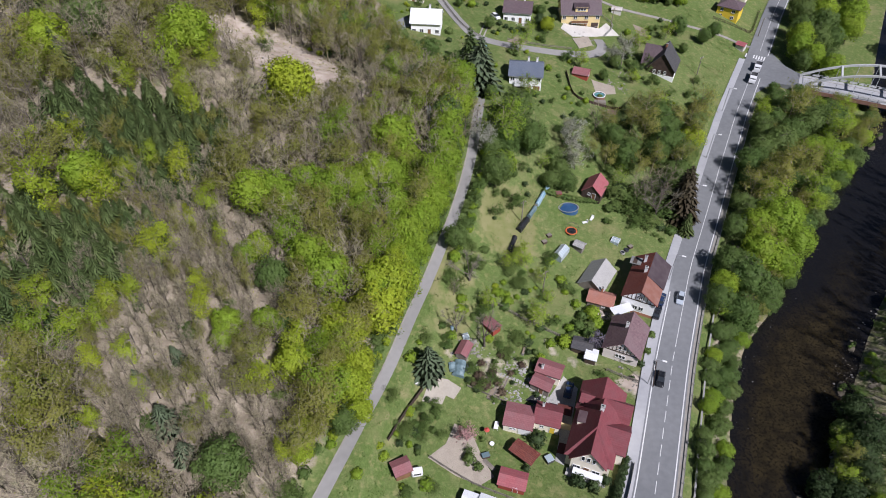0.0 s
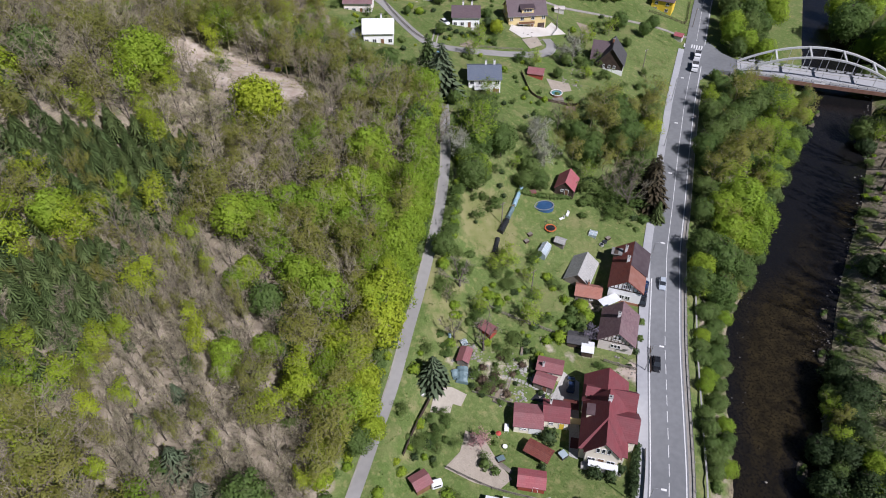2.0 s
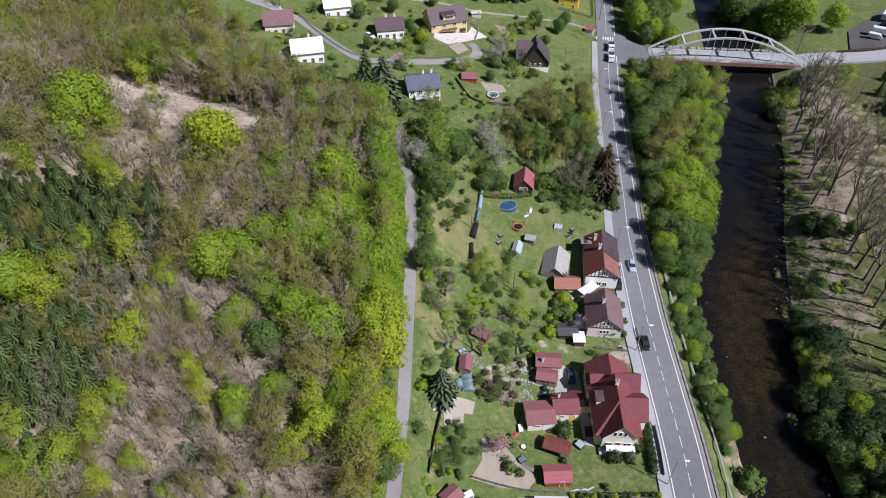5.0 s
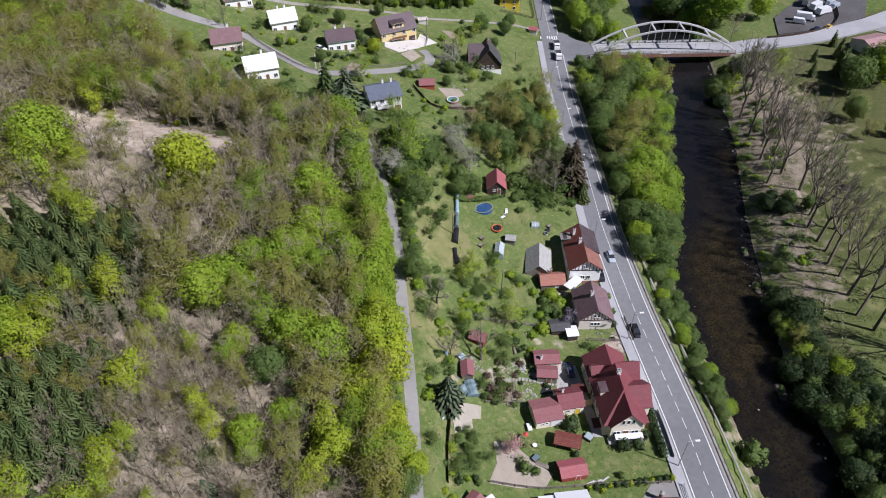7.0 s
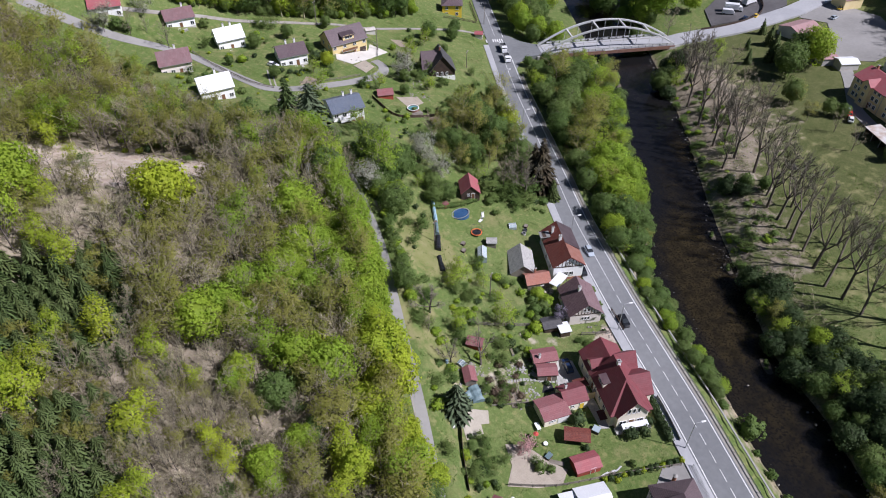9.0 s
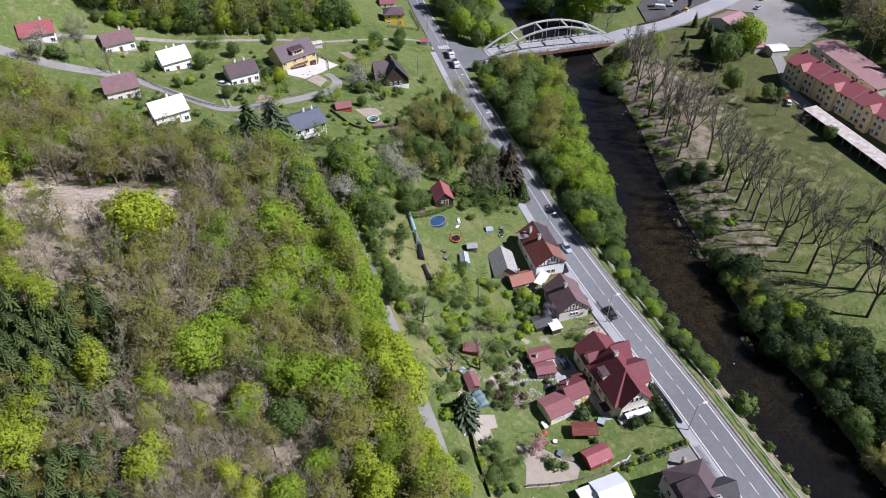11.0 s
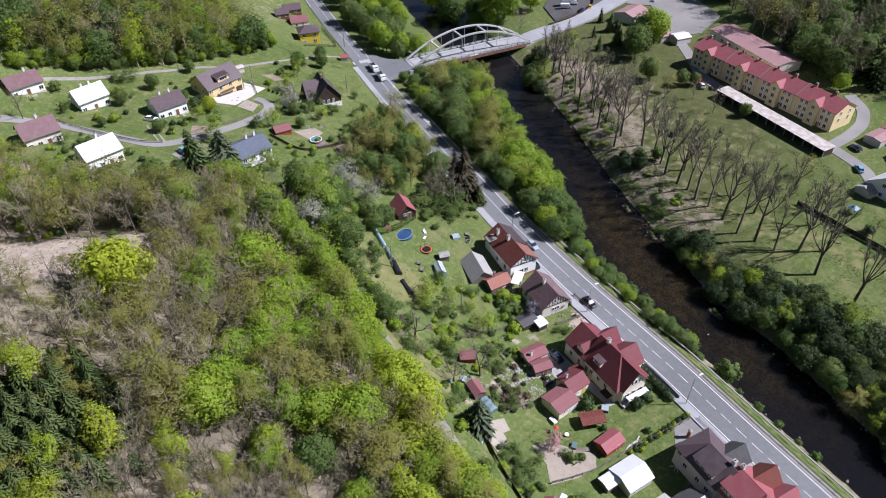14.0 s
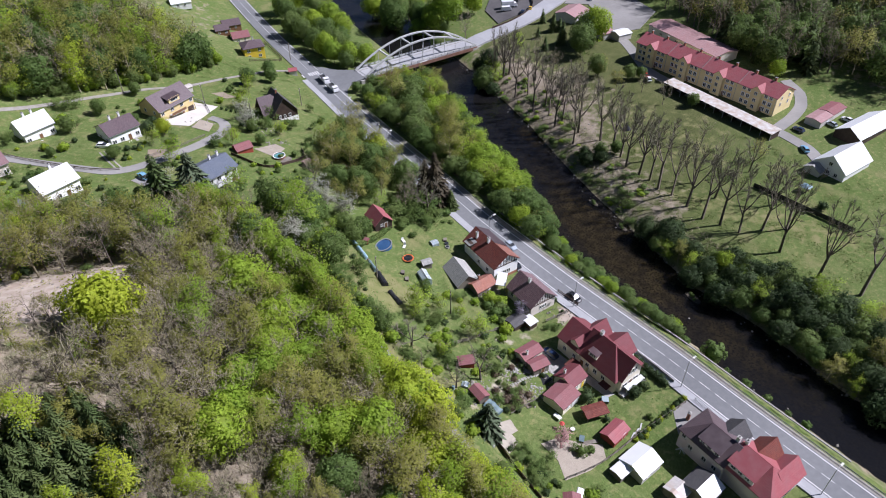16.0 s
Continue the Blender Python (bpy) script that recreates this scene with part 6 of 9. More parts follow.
def stand(kind, radius, slender, spots):
    for x, y, r in spots:
        k = r / radius
        tree(kind, x, y, max(k * slender, 0.5) * tree_rng.uniform(0.92, 1.1), k)
        STANDING.append((x, y, r * (0.6 if kind == "spruce" else 1.0)))


stand("yellow", 4.1, 0.95, ((-91, 143, 5.1), (-37, 144, 5.8), (-12, 97, 5.0), (-20, 86, 4.6), (-18, 76, 3.6), (-17, 81, 3.5), (-9, 101, 3.7), (-16, 72, 2.6), (-29, 77, 3.7)))
stand("yellow", 4.1, 0.9, ((-24, 100, 4.2), (-13, 92, 5.2), (-22, 89, 3.4), (-39, 102, 2.9)))
stand("yellow_bud", 3.4, 1.0, ((-91, 136, 3.0), (-58, 151, 3.0), (-65, 146, 4.0), (-74, 139, 3.0), (-61, 139, 2.7), (-79, 118, 2.9), (-80, 104, 3.9), (-70, 108, 3.5), (-64, 119, 2.2), (-67, 113, 2.5), (-85, 115, 2.7), (-57, 116, 3.1), (-50, 173, 1.7), (-75, 84, 2.4), (-60, 87, 2.5)))
stand("yellow_bud", 3.2, 1.05, ((-63, 84, 2.5), (-57, 97, 3.1), (-74, 76, 2.1), (-67, 78, 2.8), (-63, 72, 2.1), (-58, 75, 2.0), (-72, 66, 2.7), (-69, 61, 2.4), (-60, 62, 1.9), (-54, 69, 1.6), (-44, 66, 1.2), (-48, 90, 2.2), (-47, 86, 2.3), (-34, 73, 2.6), (-50, 110, 2.5), (-58, 134, 2.7)))
stand("leafy", 4.2, 0.92, ((-63, 155, 6.0), (-74, 111, 4.4), (-41, 113, 4.7), (-37, 115, 4.1), (-31, 120, 3.9), (-12, 137, 5.7), (-16, 125, 4.5), (-11, 118, 4.4), (-18, 116, 3.9), (-6, 115, 4.8), (-12, 126, 4.1), (-42, 84, 2.9), (-42, 81, 2.6), (-35, 86, 2.8), (-24, 96, 4.8), (-28, 101, 4.5), (-6, 131, 3.7), (-14, 136, 3.2)))
stand("leafy", 4.2, 0.92, ((-27, 117, 4.3), (-34, 113, 3.8), (-41, 100, 2.6), (-8, 124, 3.6), (-3, 121, 3.0), (-20, 122, 3.6)))
stand("mid", 4.2, 0.95, ((-84, 152, 5.2), (-35, 95, 3.6), (-32, 87, 2.3), (-37, 57, 4.6), (-19, 69, 2.6)))
stand("spruce", 4.6, 0.8, ((-85, 132, 3.9), (-87, 129, 3.9), (-82, 129, 3.8), (-67, 127, 3.7), (-69, 123, 3.6), (-60, 133, 3.8), (-57, 125, 3.6), (-62, 121, 3.6), (-71, 118, 3.6), (-63, 136, 3.8), (-55, 121, 3.6), (-74, 120, 3.6), (-65, 120, 3.6), (-87, 123, 3.8), (-82, 136, 3.9), (-71, 129, 3.7), (-56, 130, 3.7), (-59, 120, 3.6), (-83, 104, 3.5), (-81, 109, 3.5), (-75, 101, 3.4)))
stand("spruce", 4.4, 0.8, ((-81, 99, 3.4), (-64, 102, 3.4), (-68, 102, 3.4), (-75, 92, 3.3), (-67, 93, 3.3), (-77, 89, 3.3), (-65, 87, 3.2), (-73, 95, 3.3), (-69, 88, 3.2), (-78, 86, 3.3), (-72, 80, 3.2), (-69, 83, 3.2), (-77, 81, 3.2), (-76, 74, 3.1), (-67, 97, 3.3), (-63, 95, 3.3), (-67, 85, 3.2), (-78, 93, 3.3), (-58, 58, 2.9), (-65, 62, 2.9)))
stand("spruce", 4.2, 0.8, ((-65.6, 104.9, 3.1), (-61.2, 104.5, 3.1), (-58.3, 100.4, 3.1), (-69.3, 98.7, 3.1), (-65.7, 95.5, 3.1), (-62.3, 94.9, 3.1), (-72.1, 92.4, 3.1), (-68.4, 91, 3.1), (-66, 87, 3.1), (-60.2, 96.6, 3.1), (-64.3, 100.6, 3.1), (-67.7, 103.1, 3.1), (-59.6, 102.9, 3.1), (-67, 90, 3.1), (-71.3, 88.5, 3.1), (-64.3, 90.6, 3.1), (-68, 94.7, 3.1)))
stand("blue_spruce", 4.6, 0.72, ((-55, 71, 2.2), (-49, 64, 4.0), (-50, 77, 2.0), (-45, 59, 3.2)))
stand("olive", 4.0, 0.9, ((-37, 71, 3.7), (-37, 80, 3.4)))
# a planted block of young spruces in close rows
row_rng = np.random.default_rng(29)
for i in range(8):
    for j in range(8):
        x, y = -68.5 + 2.7 * j - 0.9 * (i % 2) + row_rng.normal(0, 0.35), 112.5 + 2.7 * i + row_rng.normal(0, 0.35)
        if zone(x, y, -61.5, 122, 8.5, 11, 0.1) > 0.5 and all((x - a) ** 2 + (y - b) ** 2 > 1.9 ** 2 for a, b, _ in STANDING):
            tree("spruce", x, y, row_rng.uniform(0.5, 0.7), row_rng.uniform(0.66, 0.82))
            STANDING.append((x, y, 2.2))
tree("blue_spruce", -3.2, 84.4, 0.8, 1.12, label="dark green spruce at the garden's lane side")
tree("spruce", 9, 189, 1.3, 1.5, label="dark pointed spruce beside the lane's upper end")
tree("blue_spruce", 10.5, 178, 1.5, 2.0, label="broad blue-green spruce beside the lane's upper end")


def clearing(x, y):
    """The bare slope: a band that runs down from the top of the wood."""
    a, b = (x + 44) * 0.85 + (y - 169) * -0.53, (x + 44) * 0.53 + (y - 169) * 0.85
    return (a / 28) ** 2 + (b / 11) ** 2 < 1


# the rest of the wood: kinds by stretch of the hillside
taken = []
wood_rng = np.random.default_rng(23)
counts = {}
OVERFLOW = {"bare": [], "olive": []}


def one_of(rng, *choices):
    """A kind from (kind, weight) pairs."""
    r = rng.random() * sum(w for _, w in choices)
    for kind, w in choices:
        r -= w
        if r < 0:
            return kind
    return choices[-1][0]


for _ in range(20000):
    x, y = wood_rng.uniform(-128, 12), wood_rng.uniform(26, 290)
    if woods(np.array([x]), np.array([y]))[0] < 0.75 or y < 30 - 0.45 * (x + 30) or x < np.interp(y, [30, 60, 100, 150, 200, 250, 285], [-80, -86, -100, -116, -118, -104, -62]):
        continue
    thin = max(float(zone(x, y, -50, 86, 20, 28, 0.35)), float(zone(x, y, -40, 66, 17, 17, 0.35)))
    dark = max(float(zone(x, y, -67, 126, 19, 13, 0.3)), float(zone(x, y, -75, 94, 16, 19, 0.3)))
    room = 3.2 - 0.75 * thin + (0.9 if y > 200 else 0.0) - (0.7 if dark > 0.5 else 0.0)
    if clearing(x, y) or any((x - a) ** 2 + (y - b) ** 2 < (0.62 * r + 1.3) ** 2 for a, b, r in STANDING) or any((x - a) ** 2 + (y - b) ** 2 < room ** 2 for a, b in taken):
        continue
    s = wood_rng.uniform(0.75, 1.12)
    slim = 1.0
    if thin > 0.5:
        kind = one_of(wood_rng, ("bare", 78), ("olive", 16), ("yellow_bud", 3))
        s, slim = wood_rng.uniform(0.5, 0.85), 0.62
    elif y > 184:
        kind = one_of(wood_rng, ("olive", 46), ("bud", 20), ("yellow_bud", 12), ("bare", 22))
    elif y > 160 and x > -55:
        kind = one_of(wood_rng, ("bare", 42), ("olive", 34), ("bud", 14), ("mid", 8))
    elif lane_x(y) - x < 28 and y > 98:
        kind = one_of(wood_rng, ("bare", 46), ("olive", 30), ("bud", 15), ("leafy", 5))
    elif lane_x(y) - x < 28:
        kind = one_of(wood_rng, ("olive", 44), ("bare", 30), ("yellow_bud", 10), ("bud", 8))
    elif dark > 0.5:
        kind = one_of(wood_rng, ("spruce", 80), ("bare", 13), ("olive", 6))
        s, slim = wood_rng.uniform(0.48, 0.68), 1.15
    else:
        kind = one_of(wood_rng, ("bare", 58), ("olive", 33), ("bud", 5), ("spruce", 2))
    if counts.get(kind, 0) > {"bare": 440, "olive": 275, "bud": 150, "spruce": 280}.get(kind, 90):
        continue
    if zone(x, y, -50, 152, 22, 12) > 0.4:
        s *= 0.62
    if y > 186 and x > -32:
        s *= 0.62
    taken.append((x, y))
    if kind in OVERFLOW and (x < (-80 if kind == "bare" else -92) or y > (188 if kind == "bare" else 205)):
        OVERFLOW[kind].append((x, y, s))
        continue
    counts[kind] = counts.get(kind, 0) + 1
    tree(kind, x, y, s * (0.85 if kind in ("leafy", "mid") else 1.0), s * slim)

# the wood's edge along the lane
for i in range(58):
    y = 62 + i * 1.9 + wood_rng.normal(0, 0.5)
    r = wood_rng.random()
    kind = ("yellow" if r < 0.25 else ("yellow_bud" if r < 0.45 else ("leafy" if r < 0.55 else "olive"))) if y < 104 else ("leafy" if r < 0.45 else ("mid" if r < 0.6 else ("bud" if r < 0.85 else "olive")))
    k = wood_rng.uniform(0.6, 1.15)
    tree(kind, lane_x(y) - wood_rng.uniform(3.4, 7.4) - 1.1 * k, y, k, k * wood_rng.uniform(0.75, 1.0))

# riverside trees between road and water: the large crowns, then what grows between them
bank_rng = np.random.default_rng(31)
STANDING.clear()
stand("leafy", 4.2, 0.8, ((91, 136, 6.2), (84, 134, 4.4), (95, 131, 4.6), (82, 124, 5.2), (87, 122, 4.4), (113, 170, 4.6), (98, 143, 3.6)))
stand("mid", 4.2, 0.85, ((75, 114, 4.6), (80, 113, 4.0), (72, 119, 3.8), (71, 105, 4.0), (66, 107, 3.2), (103, 171, 5.2), (119, 184, 5.6), (127, 187, 5.0), (120, 168, 3.6), (91, 160, 4.4), (110, 178, 4.4), (97, 168, 4.2)))
stand("olive", 4.0, 0.95, ((100, 154, 5.6), (106, 160, 4.6), (87, 147, 4.4), (114, 189, 5.0), (95, 152, 4.6), (122, 194, 4.4)))
stand("bud", 4.0, 0.95, ((115, 163, 4.4), (106, 150, 4.0), (93, 145, 4.0), (124, 178, 4.2)))
taken = []
for _ in range(3000):
    y = bank_rng.uniform(58, 214)
    left = float(np.interp(y, LEFT_Y, LEFT_X))
    x = bank_rng.uniform(float(road_x(y)) + 8.6, left - (1.2 if y < 104 else 0.0))
    small = y < 104
    if any((x - a) ** 2 + (y - b) ** 2 < ((2.9 if y < 80 else 2.6) if small else 3.4) ** 2 for a, b in taken) or (y > 192 - 0.45 * (x - 153.9) and x < 152) or (y > 206 and x > 120):
        continue
    if any((x - a) ** 2 + (y - b) ** 2 < (0.75 * r) ** 2 for a, b, r in STANDING):
        continue
    taken.append((x, y))
    if small:
        tree("mid" if bank_rng.random() < 0.75 else "leafy", x, y, bank_rng.uniform(0.25, 0.44), bank_rng.uniform(0.38, 0.54))
    else:
        k = bank_rng.uniform(0.35, 0.7)
        tree(one_of(bank_rng, ("mid", 56), ("olive", 18), ("bud", 14), ("leafy", 12)), x, y, k, k * 1.15)
for x, y, s in ((50.4, 50.2, 3.0), (49.5, 57, 1.3), (46.3, 41, 1.3), (44.5, 36, 1.1), (41, 27, 1.2), (43, 31, 0.8), (48, 46, 0.9)):
    tree("shrub", x, y, s)
for kind, x, y, s in (("leafy", 193, 213, 1.9), ("leafy", 187, 216, 1.4), ("mid", 192, 227, 1.2), ("mid", 184, 236, 1.7), ("leafy", 208, 207, 1.1), ("bare", 184, 197, 1.0), ("dark", 165, 175, 1.2), ("poplar", 158.5, 164, 1.2), ("poplar", 161.5, 162.8, 1.3), ("mid", 187, 142, 1.3), ("mid", 172, 129, 0.9), ("spruce", 194, 154, 0.95), ("spruce", 186, 158, 0.6), ("spruce", 205, 163, 0.8)):
    tree(kind, x, y, s)
for x, y, s in ((134, 234, 1.0), (137, 241, 1.1), (133, 226, 0.8), (146, 262, 1.1), (142, 222, 0.9), (143, 240, 1.1), (136, 228, 1.0), (150, 252, 1.2), (160, 250, 1.2), (166, 262, 1.3), (154, 262, 1.2), (148, 270, 1.1), (172, 276, 1.3), (161, 285, 1.2), (178, 290, 1.3), (186, 240, 1.2), (196, 246, 1.2), (190, 226, 1.1), (197, 232, 1.0), (205, 254, 1.3), (215, 266, 1.3), (183, 222, 0.9), (141, 250, 1.0), (150, 243, 1.0), (157, 270, 1.1), (168, 294, 1.2), (188, 212, 0.8), (176, 208, 0.6), (144, 230, 0.8), (192, 256, 1.2), (206, 238, 1.1)):
    tree("mid" if tree_rng.random() < 0.6 else "leafy", x, y, s)

# between gardens and road
tree("poplar", 57.4, 137.2, 0.72, 1.25, label="broad leafless tree with many grey stems by the pool garden")
tree("spruce", 65.4, 133.4, 0.62, 0.75, label="yellow-green conifer at the foot of the brown spruce")
tree("poplar", 9.2, 92.4, 0.62, 0.85, label="leafless dark tree over the garden sheds")
tree("poplar", 6.2, 108.6, 0.4, 0.95, label="broad leafless garden tree beside the lane")
tree("poplar", 3.0, 95.0, 0.4, 0.6, label="small leafless tree on the garden lawn")
for kind, x, y, s in (("brown_spruce", 65.2, 138.4, 1.3), ("brown_spruce", 65.5, 142.5, 1.0), ("bare", 60, 142, 1.1), ("bare", 53, 142, 0.8), ("mid", 67, 151, 0.9), ("olive", 61.6, 175.4, 1.1), ("olive", 59.6, 167, 1.0), ("mid", 66.3, 172, 0.8), ("olive", 80.8, 182.6, 1.1), ("olive", 77, 177, 0.9), ("yellow", 74.6, 168.4, 0.9), ("mid", 67.7, 165.5, 0.85), ("mid", 61.4, 159, 0.75), ("mid", 51.9, 155.6, 0.75), ("fruit", 48.4, 148, 0.9), ("bare", 45.3, 169, 0.7), ("mid", 48.9, 165.7, 0.6), ("mid", 54.7, 161.1, 0.6), ("blossom", 37, 162, 1.3), ("blossom", 36.8, 150.6, 1.35), ("blossom", 36, 157.5, 1.2), ("mid", 31.5, 147, 0.5), ("mid", 33.1, 142.4, 0.55), ("mid", 28.8, 142, 0.5), ("fruit", 27.4, 148.4, 0.8), ("mid", 12.8, 143.8, 0.6), ("mid", 71, 162, 0.8), ("olive", 70, 176, 0.8)):
    tree(kind, x, y, s, s * 1.2 if kind == "mid" else None)
for kind, x, y, s in (("mid", 24, 151, 1.0), ("mid", 19, 157, 1.0), ("mid", 13.4, 136, 1.0), ("leafy", 15.2, 139.4, 0.8), ("mid", 22, 163, 0.8), ("bud", 15.4, 147.0, 1.3), ("mid", 16.6, 146.0, 0.95), ("blossom", 10.4, 145.6, 1.4), ("fresh_shrub", 12, 142.5, 2.0), ("mid", 3.0, 114.2, 0.62), ("bare", 2.4, 103.5, 0.4), ("blossom", 9, 190, 1.4), ("fruit", 25.3, 106.5, 0.7), ("fruit", 21.4, 100.4, 1.2), ("fruit", 19, 115.2, 1.1), ("fruit", 23.8, 111.6, 0.7), ("fruit", 10.3, 102.8, 0.8), ("fruit", 15.8, 114.3, 0.9), ("lilac", 35.3, 95.2, 1.0)):
    tree(kind, x, y, s)
for kind, x, y, s in (("pink", 4.5, 70.8, 1.2), ("blossom", 58, 208, 1.2), ("blossom", 62, 214, 1.2), ("yellow", 36, 222, 0.55), ("mid", 16, 219, 0.45), ("mid", 19, 244, 0.55), ("dark", 34, 227, 0.6), ("fruit", 70, 222, 1.2), ("fruit", 82, 232, 1.2), ("mid", 88, 238, 0.7), ("mid", 98, 236, 0.6), ("mid", 104, 243, 0.6)):
    tree(kind, x, y, s)
for x, y, s in ((57, 172, 0.7), (49, 170, 0.6), (66, 177, 0.8), (81, 184, 0.6), (55, 152, 0.6), (60, 146, 0.6), (69, 157, 0.8), (75, 168, 0.8), (79, 179, 0.7), (60, 155, 0.7), (65, 163, 0.8), (46, 154, 0.6), (70, 176, 0.7), (84, 190, 0.5), (50, 164, 0.6), (42, 158, 0.5)):
    tree("mid" if tree_rng.random() < 0.5 else "olive", x, y, s * 1.15)
# wood edge by the village
for kind, x, y, s in (("mid", -13, 164, 1.0), ("mid", -7, 161, 1.0), ("leafy", -3, 172, 0.9), ("mid", -18, 172, 1.0), ("mid", -10, 180, 1.0), ("olive", -26, 180, 1.0), ("olive", -34, 186, 1.0), ("mid", 14, 171, 0.45), ("olive", 3, 166, 0.6), ("olive", 6, 158, 0.7), ("bare", 9, 153, 0.6), ("mid", -4, 188, 0.8), ("mid", -14, 190, 0.8), ("mid", -22, 188, 0.8), ("mid", -30, 192, 0.8), ("olive", -42, 192, 1.0), ("olive", -50, 196, 1.0)):
    tree(kind, x, y, s)

# far bank: a row of tall bare trees, willows at the water
for x, y, s in ((147, 153, 1.0), (150, 148, 0.95), (140, 141, 1.05), (143, 137, 0.9), (136, 127, 1.0), (133, 129, 1.0), (130, 118, 1.05), (128, 110, 1.0), (124, 103, 0.95), (117, 96, 1.0), (114, 91, 1.05), (109.5, 83.5, 1.1), (107.5, 78, 1.0), (104.5, 73, 1.05), (101.5, 67, 1.05), (99.5, 61, 1.05), (98, 56, 1.0), (103, 50, 1.05), (106, 44, 1.0), (96, 44, 1.0), (90, 33, 1.1), (88, 22, 1.1), (160, 165, 0.85), (164, 172, 0.8), (156, 167, 0.75), (138, 134, 0.9), (126, 105, 0.9), (121, 99, 0.85), (134, 121, 0.85), (112, 86, 0.9), (168, 168, 0.7)):
    tree("poplar", x + tree_rng.normal(0, 0.5), y + tree_rng.normal(0, 0.5), s * 1.38, s * tree_rng.uniform(1.0, 1.25))
for x, y, s in ((124, 118, 0.85), (146, 132, 0.8), (160, 150, 0.8), (172, 166, 0.75), (112, 66, 0.8), (158, 130, 0.75), (117, 74, 0.8), (122, 92, 0.85), (116, 50, 0.8), (124, 52, 0.75), (130, 60, 0.7)):
    tree("poplar", x, y, s * 1.05, s * 1.2, label="leafless tree in the riverside park")
taken = []
for _ in range(1500):
    y = bank_rng.uniform(-5, 80)
    right = float(np.interp(y, LEFT_Y, RIGHT_X))
    x = bank_rng.uniform(right - 0.5, right + np.interp(y, [0, 40, 70, 80], [22, 17, 8, 4]))
    if any((x - a) ** 2 + (y - b) ** 2 < 3.6 ** 2 for a, b in taken):
        continue
    taken.append((x, y))
    kind = one_of(bank_rng, ("dark", 54), ("mid", 28), ("bud", 10), ("olive", 8))
    k = bank_rng.uniform(0.75, 1.15) if kind == "dark" else bank_rng.uniform(0.45, 0.72)
    tree(kind, x, y, k, k * bank_rng.uniform(1.0, 1.3))
for x, y, s in ((115, 109.5, 0.6), (117, 105, 0.55), (149, 164, 0.7), (158, 172, 0.8), (163, 178, 0.7), (124, 126, 0.3), (119, 112, 0.4)):
    tree("dark", x, y, s * 1.1, s * 1.3)
for kind, x, y, s in (("bare", 150, 128, 0.75), ("bare", 156, 122, 0.7), ("bare", 146, 124, 0.7), ("bare", 163, 134, 0.7), ("bare", 149, 136, 0.75), ("mid", 150, 169, 0.95), ("bud", 153, 166, 0.9), ("mid", 119, 106.5, 0.55), ("mid", 122, 102, 0.5), ("leafy", 81.6, 56.5, 0.62), ("leafy", 79, 50.4, 0.58), ("leafy", 201, 141, 1.5), ("mid", 197, 145, 1.3), ("spruce", 206, 160, 0.6), ("spruce", 196, 166, 0.5), ("bare", 160, 98, 0.7), ("bare", 166, 108, 0.6), ("mid", 163, 88, 0.5), ("spruce", 209, 76, 0.75), ("dark", 207, 112, 0.6), ("leafy", 199, 66, 0.7), ("mid", 206, 68, 1.0), ("bare", 152, 128, 0.8), ("bare", 158, 136, 0.8), ("olive", 172, 128, 0.7), ("mid", 174, 116, 0.6), ("mid", 176, 112, 0.5), ("bare", 168, 146, 0.8), ("bare", 176, 158, 0.8), ("bud", 180, 168, 0.7), ("olive", 166, 118, 0.6), ("bare", 140, 78, 0.7), ("bare", 133, 70, 0.7), ("olive", 137, 60, 0.6), ("bare", 128, 62, 0.6), ("spruce", 212, 171, 0.6)):
    tree(kind, x, y, s)


# ---- far woods, each kind as one mass ----
def mass(name, kinds, spots, label, seed):
    """Trees of far woods joined by material: crowns, and the wood of trunks and twigs."""
    r = np.random.default_rng(seed)
    by_material = {}
    for x, y, s in spots:
        kind = kinds[int(r.integers(len(kinds)))]
        a = r.uniform(0, 6.283)
        turn = np.array(((math.cos(a), -math.sin(a), 0), (math.sin(a), math.cos(a), 0), (0, 0, 1)))
        base = np.array((x, y, z_at(x, y) - 0.2))
        for k, (shape, material) in enumerate(SHAPES[kind, int(r.integers(VARIANTS[kind]))]):
            v, f = shape[:2]
            normals = shape[2] if len(shape) > 2 else None
            if k == 1:
                f = f[r.random(len(f)) < 0.52].reshape(-1)
                v = v[f].reshape(-1, 3, 3)
                mid = v.mean(1, keepdims=True)
                v = (mid + (v - mid) * 1.28).reshape(-1, 3)
                normals = None if normals is None else normals[f] @ turn.T
                f = np.arange(len(v)).reshape(-1, 3)
            else:
                f = f[:240]
            one = (v @ turn.T * s + base, f)
            by_material.setdefault((material, normals is None), []).append(one if normals is None else (*one, normals))
    for (material, _), sets in by_material.items():
        shape = joined(*sets)
        me = raw_mesh(name, shape[0], shape[1], material, shape[2] if len(shape) > 2 else None)
        tagged(new(name, me), label, "wood", kind="stuff")


def scatter(n, room, rng, inside, x0, x1, y0, y1, lo, hi):
    out = []
    for _ in range(n * 12):
        x, y = rng.uniform(x0, x1), rng.uniform(y0, y1)
        if inside(x, y) and not any((x - a) ** 2 + (y - b) ** 2 < room ** 2 for a, b, _ in out):
            out.append((x, y, rng.uniform(lo, hi)))
            if len(out) >= n:
                break
    return out


far_rng = np.random.default_rng(41)


def north_slope(x, y):
    return road_x(y) - x > 20 and y > np.interp(x, [-120, -60, -40, -20, 13, 30, 65, 82, 90, 96, 104], [225, 262, 285, 292, 271, 266, 258, 257, 262, 305, 360])


